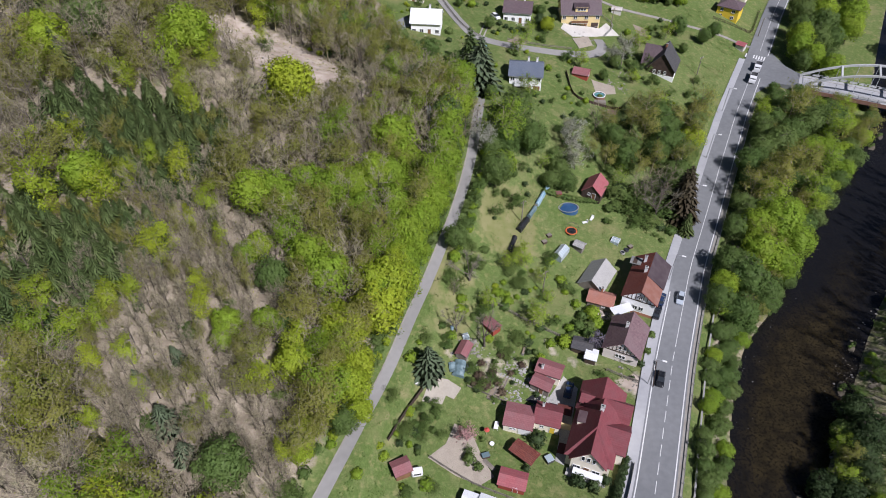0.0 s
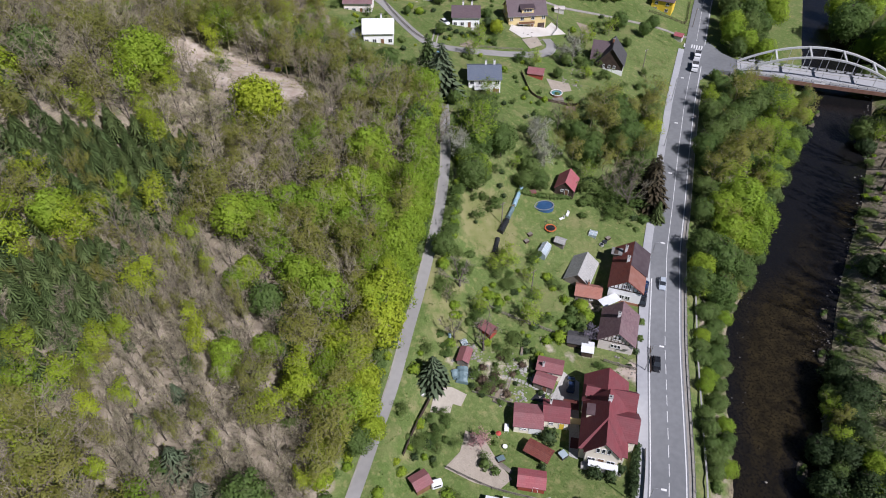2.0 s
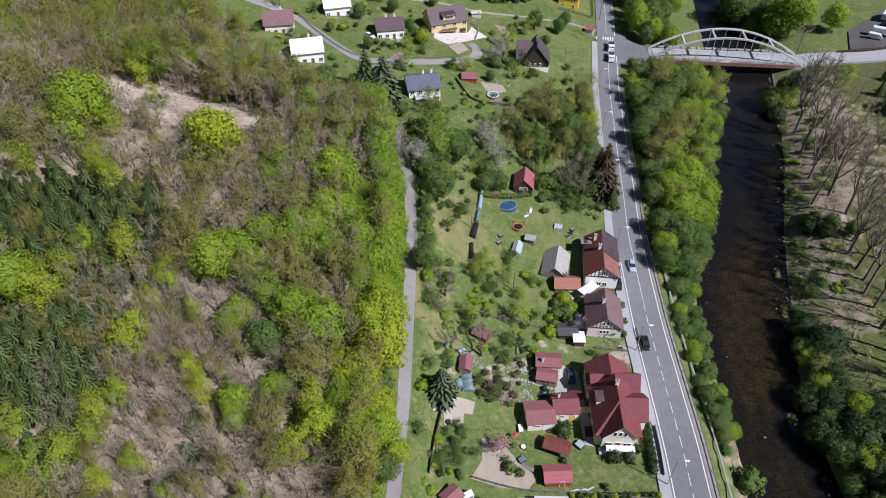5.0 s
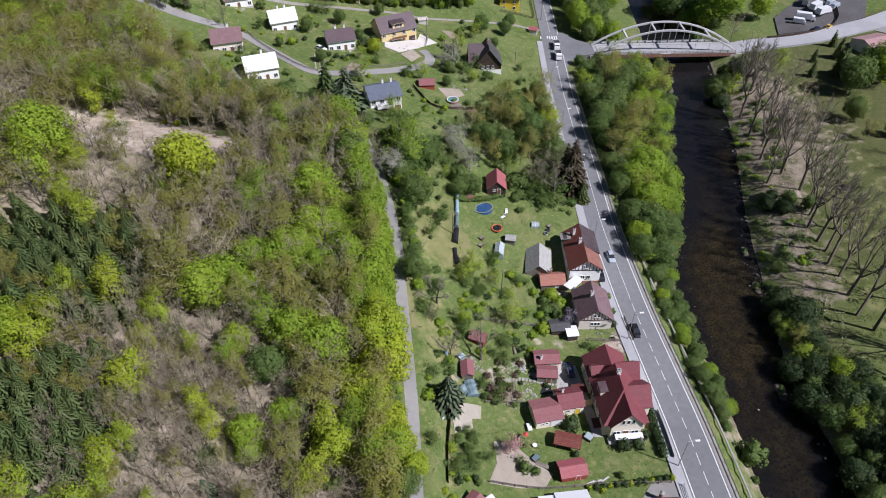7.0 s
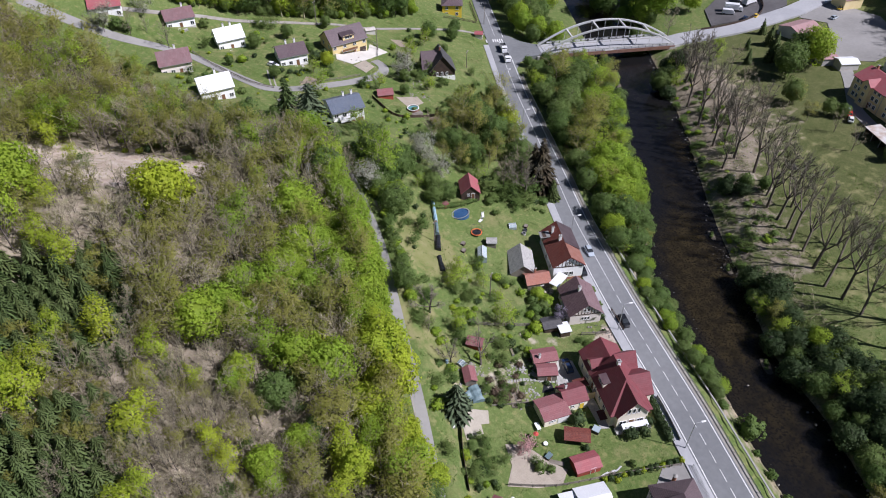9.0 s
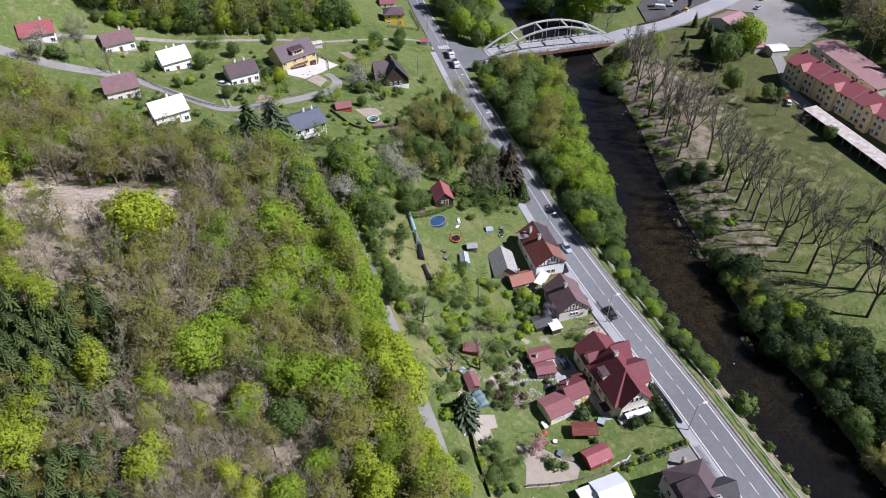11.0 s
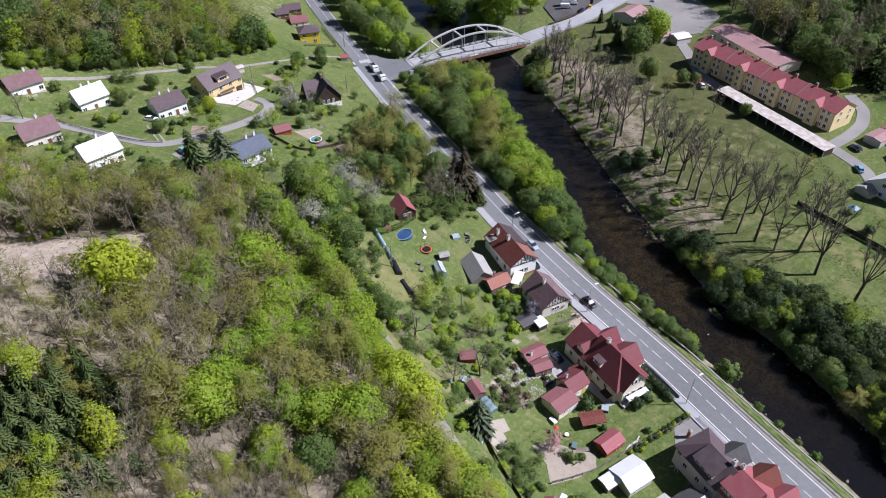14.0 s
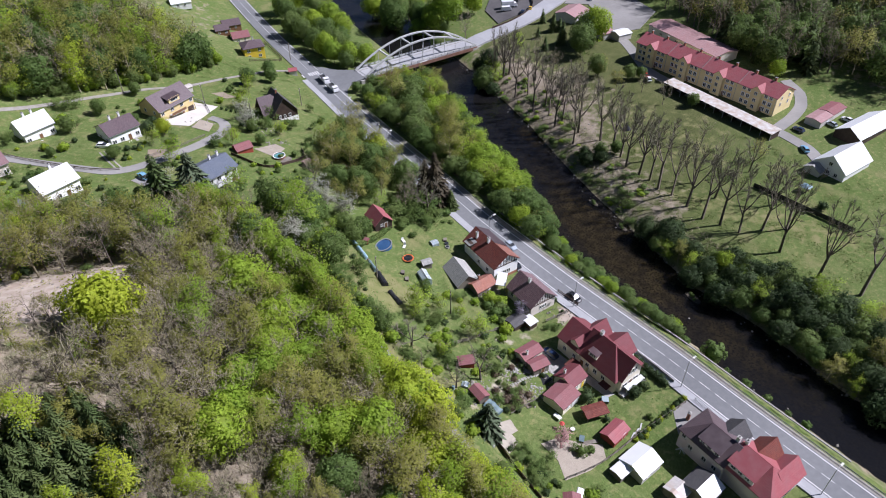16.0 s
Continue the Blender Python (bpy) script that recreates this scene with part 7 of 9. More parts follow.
def east_hill(x, y):
    d = (x - float(np.interp(y, LEFT_Y, RIGHT_X))) * 0.82
    return d > np.interp(y, [-60, 40, 60, 80, 125, 150, 260], [122, 118, 106, 99, 104, 112, 112])


north = scatter(420, 4.0, far_rng, north_slope, -70, 150, 212, 350, 0.95, 1.4)
mass("far_wood", ["bare", "olive", "mid", "bud", "olive", "bare", "mid", "yellow_bud", "olive"], north, "mixed wood in early leaf on the slope behind the village", 42)
thicket = scatter(230, 1.5, far_rng, lambda x, y: max(float(zone(x, y, -52, 86, 19, 27, 0.3)), float(zone(x, y, -41, 66, 17, 16, 0.3)), float(zone(x, y, -46, 106, 12, 10, 0.3))) > 0.5, -80, -24, 48, 118, 0.32, 0.62)
mass("slope_thicket", ["bare"], thicket, "thin grey leafless saplings on the brown slope", 47)
young = scatter(170, 1.9, far_rng, lambda x, y: max(float(zone(x, y, -67, 124, 20, 15, 0.3)), float(zone(x, y, -73, 96, 16, 19, 0.3))) > 0.5, -92, -44, 74, 142, 0.3, 0.52)
mass("young_plantation", ["spruce", "spruce", "olive"], young, "low young spruces and saplings between the planted spruces", 48)
mass("slope_wood", ["bare"], OVERFLOW["bare"], "leafless trees on the upper slope", 44)
mass("slope_wood", ["olive"], OVERFLOW["olive"], "olive-budding trees on the upper slope", 45)
east = scatter(300, 4.8, far_rng, east_hill, 175, 290, -10, 200, 1.1, 1.7)
mass("hill_wood", ["mid", "bare", "bare", "olive", "bare", "mid", "spruce"], east, "shady mixed wood on the hill behind the apartments", 43)


# ---- gardens, yards and vehicles ----
def simple(name, x, y, turn, label, category, parts, z=None, group=""):
    """A loose thing on the ground from (part name, material, boxes or mesh builder) entries."""
    t = thing(name, pose(x, y, z_at(x, y) if z is None else z, 0, 0, turn), label, category, group)
    for entry in parts:
        part(entry[0], entry[2], entry[1], t, entry[3] if len(entry) > 3 else "")
    return t


def ring(r0, r1, z0, z1, sx=1.0, n=28):
    """A flat-topped ring wall."""
    v, f = [], []
    for i in range(n):
        a = 2 * math.pi * i / n
        c, s = math.cos(a) * sx, math.sin(a)
        v += [(r1 * c, r1 * s, z0), (r1 * c, r1 * s, z1), (r0 * c, r0 * s, z1), (r0 * c, r0 * s, z0)]
    for i in range(n):
        j = (i + 1) % n
        for k in range(4):
            f.append((i * 4 + k, j * 4 + k, j * 4 + (k + 1) % 4, i * 4 + (k + 1) % 4))
    bm = bmesh.new()
    vs = [bm.verts.new(p) for p in v]
    for q in f:
        bm.faces.new([vs[i] for i in q])
    bm.normal_update()
    return bm


# above-ground pool with its blue cover, trampoline, greenhouse, cold frames
simple("garden_pool", 33.3, 135.6, 5, "oval above-ground pool with dark blue cover on the lawn", "pool", [
    ("wall", "pool_blue", ring(1.85, 2.0, -0.5, 0.95, 1.35)), ("cover", "pool_blue", disc(bmesh.new(), 0, 0, 0.7, 0.84, 1.86, 28, 1.35)), ("rim", "steel", ring(1.8, 2.06, 0.95, 1.0, 1.35))], z=6.2)
tramp = simple("trampoline", 33.1, 127.6, 0, "round trampoline with orange pad and black safety net", "trampoline", [
    ("mat", "black_sheet", disc(bmesh.new(), 0, 0, 0.62, 0.66, 1.2)), ("pad", "orange", ring(1.2, 1.55, 0.64, 0.72))])
for i in range(6):
    a = i * math.pi / 3
    part("pole", tube(bmesh.new(), (1.6 * math.cos(a), 1.6 * math.sin(a), -0.2), (1.6 * math.cos(a), 1.6 * math.sin(a), 2.2), 0.03, sides=6), "dark_steel", tramp)
part("net_hoop", ring(1.57, 1.63, 2.15, 2.2), "dark_steel", tramp)


def greenhouse(x, y, turn, n, half, eave, ridge, label):
    g = thing("greenhouse", pose(x, y, z_at(x, y), 0, 0, turn), label, "greenhouse")
    piece("glazing", roof_mesh(n, half, eave, ridge, 0.02, 0.0, thick=0.02, material="greenhouse"), g)
    part("glazing", boxes((-n / 2, -half, -0.3, n / 2, half, eave - 0.03)), "greenhouse", g, "glass walls")
    bars = int(n / 0.7)
    for i in range(bars + 1):
        px = -n / 2 + n * i / bars
        for s in (-1, 1):
            part("bar", tube(bmesh.new(), (px, s * (half + 0.03), eave), (px, 0, ridge + 0.05), 0.04, sides=4), "frame", g)
            part("stud", boxes((px - 0.03, s * (half + 0.03) - 0.03, -0.3, px + 0.03, s * (half + 0.03) + 0.03, eave)), "frame", g)
    part("ridge_bar", boxes((-n / 2, -0.05, ridge + 0.03, n / 2, 0.05, ridge + 0.1)), "frame", g)


greenhouse(29.6, 120.2, 55, 4.2, 1.15, 1.4, 2.1, "small white-framed greenhouse on the lawn")
greenhouse(44.8, 126.8, -30, 2.0, 1.0, 0.7, 0.95, "low glazed cold frame in the garden")
greenhouse(5.0, 94.0, 20, 1.4, 0.7, 0.5, 0.7, "tiny glazed frame among the boulders")

# blue-sheeted wood stack and black-sheeted stacks beside it
def stack(x0, y0, x1, y1, material, label, height=1.1, wide=0.9, seed=1):
    """A long stack of firewood under a rumpled sheet."""
    r = np.random.default_rng(seed)
    n = max(4, int(math.hypot(x1 - x0, y1 - y0) / 0.6))
    d = Vector((x1 - x0, y1 - y0)).normalized()
    v, f = [], []
    for i in range(n + 1):
        x, y = x0 + (x1 - x0) * i / n, y0 + (y1 - y0) * i / n
        h = height * r.uniform(0.75, 1.1)
        w = wide * r.uniform(0.85, 1.15) / 2
        z = z_at(x, y)
        for a, b in ((-w - 0.1, -0.2), (-w, h * 0.75), (-w * 0.3, h), (w * 0.4, h * 0.97), (w, h * 0.7), (w + 0.1, -0.2)):
            v.append((x + d.y * a - x0, y - d.x * a - y0, z + b - z_at(x0, y0)))
    for i in range(n):
        f += [(i * 6 + k, i * 6 + k + 1, i * 6 + k + 7, i * 6 + k + 6) for k in range(5)]
    f += [tuple(range(6)), tuple(range(n * 6 + 5, n * 6 - 1, -1))]
    t = thing("covered_wood_stack", pose(x0, y0, z_at(x0, y0)), label, "wood stack")
    piece("sheet", mesh_of("sheet", v, f, material), t)
    part("firewood", boxes((-0.25, -0.3, 0.0, 0.25, 0.3, height * 0.8), bevel=0.05), "brownwood", t)


stack(28.6, 142.6, 24.6, 134.6, "blue_sheet", "long wood stack under a pale blue sheet", seed=2)
stack(24.2, 133.8, 22.0, 129.8, "teal_sheet", "wood stack under a grey-blue sheet", seed=3)
stack(21.6, 129.0, 19.0, 124.8, "black_sheet", "wood stack under black sheeting", 1.0, 1.3, seed=4)
stack(18.0, 122.8, 16.4, 118.6, "black_sheet", "low stack under black sheeting", 0.8, 1.0, seed=5)
stack(3.9, 88.0, 3.2, 84.6, "teal_sheet", "heap under a torn grey-green sheet", 1.2, 2.4, seed=6)
stack(1.9, 87.4, 2.2, 85.6, "teal_sheet", "low heap under a grey-green sheet", 0.8, 1.4, seed=7)

# paved and dug areas
sheet("concrete_pad", [(-2.4, 84.0), (1.0, 83.8), (3.9, 82.2), (2.3, 79.6), (0.6, 80.2), (-0.2, 78.2), (-4.4, 78.2)], "slab", 0.12, "pale concrete pad at the edge of the lawn", "pad")
sheet("vegetable_bed", [(2.4, 74.2), (6.0, 72.0), (8.2, 66.6), (10.0, 63.4), (7.2, 61.6), (2.4, 63.2), (-3.0, 66.4), (0.6, 69.6)], "sand", 0.07, "dry dug vegetable bed with pale soil", "garden bed")
sheet("courtyard", [(22.0, 80.4), (26.6, 87.0), (29.4, 84.0), (27.6, 78.0), (26.0, 72.0), (24.0, 66.0), (22.4, 67.0), (24.0, 72.6)], "concrete", 0.06, "concrete courtyard behind the red-roofed house", "courtyard")
sheet("parking_strip", [(49.6, 103.6), (52.2, 109.8), (55.6, 108.4), (53.2, 102.2)], "paving", 0.14, "paved strip between house and road", "pavement")
sheet("yellow_house_yard", [(43.6, 231.0), (56.8, 231.2), (60.4, 236.6), (64.0, 229.0), (54.0, 224.6), (45.6, 221.9), (42.0, 227.0)], "pale_paving", 0.1, "pale paved yard of the yellow house", "yard")
sheet("play_sand", [(48.6, 196.6), (56.0, 194.8), (55.8, 190.4), (49.0, 188.0)], "sand", 0.08, "round patch of pale sand in the garden", "sand")
sheet("vegetable_plot", [(21.6, 212.6), (26.0, 217.4), (29.8, 214.0), (26.6, 211.6)], "earth", 0.07, "grey dug vegetable plot above the village road", "garden bed")
sheet("sand_heap", [(45.4, 220.4), (51.6, 223.6), (52.4, 218.4), (47.0, 214.6)], "sand", 0.16, "sandy digging beside the yellow house", "sand")
for k in (0.0, 1.5):
    ribbon("wheel_track", stations([(15.6 + k, 225.4), (13.6 + k, 219.0), (12.2 + k, 213.0)], 2, 0.5), "gravel", 0.08, "pale wheel track from the cottage to the road", "track", 1)
sheet("garden_plot", [(71.4, 240.2), (75.4, 238.4), (75.2, 231.6), (71.6, 233.0)], "earth", 0.06, "dug garden plot in the meadow", "garden bed")
sheet("drive", [(21.0, 50.6), (26.8, 53.6), (30.6, 51.6), (28.4, 46.0), (24.8, 47.2)], "lane", 0.06, "asphalt forecourt of the dark-roofed house", "drive")
sheet("white_house_drive", [(-13.6, 208.8), (-10.2, 213.8), (-12.4, 219.0), (-16.0, 214.0)], "asphalt", 0.08, "dark asphalt drive beside the white-roofed house", "drive")
simple("garden_pool_round", 49.6, 187.0, 0, "round pool with teal water and dark wall", "pool", [
    ("wall", "rust", ring(1.75, 1.9, -0.6, 0.95)), ("water", "pool_teal", disc(bmesh.new(), 0, 0, 0.6, 0.75, 1.76)), ("rim", "frame", ring(1.72, 1.96, 0.95, 1.0)), ("deck", "oldwood", boxes((-2.0, -3.6, -0.5, 1.6, -2.0, 0.35)))])

# beds of the rockery, path slabs and boulders
rock_rng = np.random.default_rng(77)
spots = []
for cx, cy, r, n in ((7, 91, 3.2, 60), (15, 88, 3.0, 40), (20, 86.5, 2.4, 26), (14, 81, 3.0, 36), (20, 79.6, 2.0, 40), (37, 104.6, 2.0, 34), (42, 86, 3.2, 30), (62, 204, 5, 40), (57, 196, 3, 26), (50, 222, 4, 26), (-46, 166, 16, 60), (134, 118, 10, 60), (110, 100, 8, 40)):
    for _ in range(n):
        x, y = rock_rng.normal(cx, r * 0.6), rock_rng.normal(cy, r * 0.6)
        spots.append((x, y, z_at(x, y), abs(rock_rng.normal(0.16, 0.12)) + 0.1))
rocks("boulders", spots, "scattered boulders and rockery stones", 78)
path = thing("slab_path", pose(13.0, 86.0, z_at(13, 86)), "winding path of pale stone slabs through the rockery", "path", kind="structure")
for i in range(17):
    t = i / 16
    x, y = 12.6 + 11.4 * t, 86.4 - 5.2 * t + 0.5 * math.sin(5 * t)
    part("path_slab", boxes((-0.28, -0.42, -0.05, 0.28, 0.42, 0.07), bevel=0.02), "concrete", path, "", pose(x - 13, y - 86, z_at(x, y) - z_at(13, 86), 0, 0, -25 + rock_rng.uniform(-8, 8)))
for x, y, turn in ((10.6, 82.0, 62), (12.4, 82.8, 62)):
    simple("raised_bed", x, y, turn, "long raised garden bed with wooden edging", "garden bed", [
        ("edging", "oldwood", boxes((-1.9, -0.55, -0.2, 1.9, -0.48, 0.3), (-1.9, 0.48, -0.2, 1.9, 0.55, 0.3), (-1.9, -0.48, -0.2, -1.82, 0.48, 0.3), (1.82, -0.48, -0.2, 1.9, 0.48, 0.3))), ("soil", "earth", boxes((-1.82, -0.48, -0.1, 1.82, 0.48, 0.2)))])
simple("stone_trough", 18.2, 92.6, 70, "long low stone planter in the rockery", "planter", [("trough", "stone", boxes((-1.3, -0.3, -0.2, 1.3, 0.3, 0.5), bevel=0.06)), ("soil", "earth", boxes((-1.15, -0.2, 0.5, 1.15, 0.2, 0.53)))])

# loose things on the lawns
def garden_table(x, y, turn, label):
    t = simple("garden_table", x, y, turn, label, "table", [("tabletop", "frame", boxes((-0.9, -0.45, 0.7, 0.9, 0.45, 0.76), bevel=0.01))])
    for px in (-0.8, 0.74):
        for py in (-0.38, 0.32):
            part("leg", boxes((px, py, 0, px + 0.06, py + 0.06, 0.7)), "frame", t)


garden_table(11.0, 74.2, 75, "white rectangular garden table on the lawn")
hot = simple("hot_tub", 21.2, 67.2, 25, "square hot tub with pale blue cover", "hot tub", [("tub", "dark_steel", boxes((-0.8, -0.8, -0.2, 0.8, 0.8, 0.8), bevel=0.06)), ("cover", "greenhouse", boxes((-0.78, -0.78, 0.8, 0.78, 0.78, 0.9), bevel=0.04))])
simple("parasol", 8.9, 72.4, 0, "folded-out red garden parasol on the lawn", "parasol", [("canopy", "red_cloth", tube(bmesh.new(), (0, 0, 1.75), (0, 0, 2.05), 0.6, 0.03, 8)), ("pole", "frame", tube(bmesh.new(), (0, 0, 0), (0, 0, 1.8), 0.025, sides=6))])
for x, y, turn in ((37.5, 131.8, 20), (39.5, 133.6, 60)):
    t = simple("sun_lounger", x, y, turn, "white garden lounger on the lawn", "lounger", [("bed", "frame", boxes((-0.9, -0.35, 0.3, 0.5, 0.35, 0.38))), ("backrest", "frame", boxes((0.5, -0.35, 0.36, 0.58, 0.35, 0.95)))])
    for px in (-0.85, 0.4):
        part("leg", boxes((px, -0.33, 0, px + 0.06, 0.33, 0.3)), "frame", t)
for x, y in ((27.0, 125.2), (25.6, 123.0), (48.6, 125.6)):
    simple("compost_box", x, y, 30, "dark wooden compost box on the lawn", "compost box", [("box", "timber", boxes((-0.6, -0.45, -0.2, 0.6, 0.45, 0.55))), ("lid", "oldwood", boxes((-0.62, -0.47, 0.55, 0.62, 0.47, 0.6)))])
for x, y, m in ((47.4, 124.4, "dark_steel"), (46.2, 123.4, "concrete")):
    simple("water_butt", x, y, 0, "round water tub in the garden", "water butt", [("tub", m, ring(0.5, 0.6, -0.1, 0.5)), ("water", "glass", disc(bmesh.new(), 0, 0, 0.3, 0.4, 0.52, 18))])
simple("play_house", 31.0, 139.6, 10, "small red play house on the lawn", "play house", [("box", "redwood", boxes((-0.7, -0.6, 0, 0.7, 0.6, 1.1))), ("lid", "r_rust", boxes((-0.8, -0.7, 1.1, 0.8, 0.7, 1.18)))])
simple("caravan", -5.0, 62.8, 10, "small white caravan beside the cabin", "caravan", [("body", "frame", boxes((-1.1, -0.7, 0.35, 1.1, 0.7, 1.9), bevel=0.2)), ("window_band", "glass", boxes((-0.7, -0.72, 1.1, 0.7, -0.69, 1.6))), ("wheel", "rubber", disc(bmesh.new(), 0, 0, 0.0, 0.4, 0.3, 14))])
simple("washing_line", 16.6, 49.0, 40, "white rotary clothes dryer on the lawn", "clothes dryer", [("pole", "frame", tube(bmesh.new(), (0, 0, 0), (0, 0, 1.8), 0.05, sides=6)), ("arms", "frame", boxes((-1.3, -0.06, 1.75, 1.3, 0.06, 1.85), (-0.06, -1.3, 1.76, 0.06, 1.3, 1.84)))])
simple("blue_pavilion", 127, 43, 20, "small sky-blue garden pavilion tent", "tent", [("roof", "blue_sheet", tube(bmesh.new(), (0, 0, 1.9), (0, 0, 2.9), 2.1, 0.05, 4)), ("post", "steel", boxes((-1.4, -1.4, 0, -1.34, -1.34, 1.95), (1.34, -1.4, 0, 1.4, -1.34, 1.95), (-1.4, 1.34, 0, -1.34, 1.4, 1.95), (1.34, 1.34, 0, 1.4, 1.4, 1.95)))])
simple("haystack", 139, 104, 0, "dark round heap under a sheet in the park", "heap", [("cover", "black_sheet", tube(bmesh.new(), (0, 0, -0.2), (0, 0, 1.5), 1.7, 0.4, 10))])
mast = thing("lattice_mast", pose(-3.6, 147, z_at(-3.6, 147), 0, 0, 20), "grey steel lattice mast at the wood's edge", "mast")
for sx in (-1, 1):
    for sy in (-1, 1):
        part("leg", tube(bmesh.new(), (sx * 0.6, sy * 0.6, -0.3), (sx * 0.3, sy * 0.3, 9.0), 0.06, sides=4), "steel", mast)
for k in range(7):
    z0, z1, w0, w1 = k * 1.25, (k + 1) * 1.25, 0.6 - 0.042 * k, 0.6 - 0.042 * (k + 1)
    for a, b in (((-w0, -w0), (w1, -w1)), ((w0, -w0), (w1, w1)), ((w0, w0), (-w1, w1)), ((-w0, w0), (-w1, -w1))):
        part("brace", tube(bmesh.new(), (a[0], a[1], z0), (b[0], b[1], z1), 0.035, sides=4), "steel", mast)


def flat_board(name, x, y, turn, long, wide, material, label, category, lift=0.06):
    return simple(name, x, y, turn, label, category, [("board", material, boxes((-long / 2, -wide / 2, 0, long / 2, wide / 2, lift), bevel=0.01))])


for k in range(6):
    flat_board("plank", 14.9 + 0.78 * k, 58.7 - 0.17 * k + 0.25 * (k % 2), -10 + 9 * (k % 3), 1.9, 0.3, "white_steel" if k % 2 else "oldwood", "pale loose plank lying on the lawn", "plank", 0.1 + 0.02 * k)
flat_board("black_groundsheet", 19.1, 81.2, -22, 3.4, 2.2, "black_sheet", "black plastic sheet spread on the ground", "sheet", 0.1)
flat_board("grey_path_mat", 8.4, 66.6, -48, 5.2, 0.9, "oldwood", "grey weathered board walk across the bed", "board walk", 0.12)
simple("stone_table", 9.9, 70.2, 0, "low round white stone table on the lawn", "table", [("slab", "frame", disc(bmesh.new(), 0, 0, 0.42, 0.5, 0.5, 14)), ("foot", "concrete", disc(bmesh.new(), 0, 0, -0.1, 0.42, 0.16, 10))])
simple("well_lid", -5.6, 81.6, 0, "round white concrete well lid on the grass", "well lid", [("ring", "concrete", ring(0.4, 0.5, -0.2, 0.25, n=18)), ("lid", "frame", disc(bmesh.new(), 0, 0, 0.2, 0.3, 0.42, 18))])
simple("tool_chest", 8.5, 67.6, 15, "dark green box with a lid beside the bed", "chest", [("box", "timber", boxes((-0.75, -0.5, -0.1, 0.75, 0.5, 0.7), bevel=0.03)), ("lid", "teal_sheet", boxes((-0.8, -0.55, 0.7, 0.8, 0.55, 0.78), bevel=0.02))])
simple("rain_barrel", 2.0, 95.2, 0, "blue plastic rain barrel under the bare tree", "barrel", [("barrel", "blue_sheet", tube(bmesh.new(), (0, 0, -0.1), (0, 0, 0.95), 0.36, 0.32, 14)), ("hoop", "steel", ring(0.34, 0.38, 0.55, 0.6, n=16))])
for x, y, turn, n in ((12.6, 84.2, 64, 4.6), (10.2, 86.0, 64, 3.6)):
    simple("timber_bed", x, y, turn, "dug bed edged and ribbed with old boards", "garden bed", [("soil", "earth", boxes((-n / 2, -0.9, -0.2, n / 2, 0.9, 0.12)))] + [("board", "oldwood", boxes((-n / 2, w - 0.07, -0.1, n / 2, w + 0.07, 0.24))) for w in (-0.9, -0.3, 0.3, 0.9)])
pile_rng = np.random.default_rng(83)
for cx, cy, n in ((15.8, 81.6, 26), (17.4, 88.2, 30), (19.0, 85.2, 24), (4.6, 86.6, 16)):
    spots = []
    for _ in range(n):
        x, y = pile_rng.normal(cx, 0.8), pile_rng.normal(cy, 0.8)
        spots.append((x, y, z_at(x, y), pile_rng.uniform(0.14, 0.4)))
    rocks("rubble", spots, "heap of pale broken stones and rubble", int(cx * 10), "concrete")


# fences
def fence(points, label, material="oldwood", height=1.1, step=2.2, solid=False, name="fence"):
    f = thing(name, pose(points[0][0], points[0][1], z_at(*points[0])), label, "fence", kind="structure")
    o = Vector((points[0][0], points[0][1], z_at(*points[0])))
    st = stations(points, step, 0)
    for i, (x, y, _) in enumerate(st):
        z = z_at(x, y)
        part("post", boxes((x - 0.06 - o.x, y - 0.06 - o.y, z - 0.3 - o.z, x + 0.06 - o.x, y + 0.06 - o.y, z + height - o.z)), material, f)
        if i + 1 < len(st):
            x1, y1, _ = st[i + 1]
            z1 = z_at(x1, y1)
            levels = ((0.05, height - 0.05),) if solid else ((0.25, 0.37), (0.62, 0.74), (height - 0.15, height - 0.03))
            for lo, hi in levels:
                d = Vector((x1 - x, y1 - y)).normalized()
                s = Vector((d.y, -d.x)) * 0.03
                vs = []
                for px, py, pz in ((x, y, z), (x1, y1, z1)):
                    for sg in (-1, 1):
                        for h in (lo, hi):
                            vs.append((px + sg * s.x - o.x, py + sg * s.y - o.y, pz + h - o.z))
                fs = [(0, 1, 5, 4), (3, 2, 6, 7), (1, 3, 7, 5), (2, 0, 4, 6), (0, 2, 3, 1), (4, 5, 7, 6)]
                piece("panel" if solid else "board", mesh_of("board", vs, fs, material), f)


fence([(-1.0, 86.0), (-3.6, 81.4), (-7.4, 75.4), (-10.7, 68.4)], "dark plank fence beside the concrete pad", "timber", 1.3, solid=True)
fence([(-2.6, 66.4), (2.0, 63.6), (7.0, 61.2), (12.0, 59.4), (17.6, 57.4), (29.6, 51.6)], "low garden fence with posts", "oldwood", 1.0)
fence([(5.2, 82.7), (9.5, 81.3), (13.2, 80.0)], "low wooden garden fence", "oldwood", 0.6)
fence([(12.6, 103.6), (21.6, 99.4), (29.4, 96.2), (35.0, 93.6)], "wire-and-post garden boundary fence", "oldwood", 1.1)
fence([(40.2, 197.6), (40.6, 184.2), (55.6, 180.8), (58.6, 186.0)], "dark garden fence round the pool", "timber", 1.0, solid=True)
fence([(-2.4, 246.6), (0.4, 234.2), (3.6, 224.6), (7.6, 216.2), (12.6, 212.6)], "low wire garden fence along the village road", "oldwood", 0.9)
fence([(22.0, 213.4), (34.0, 212.6), (44.0, 213.2)], "low wooden fence above the village road", "oldwood", 0.8)
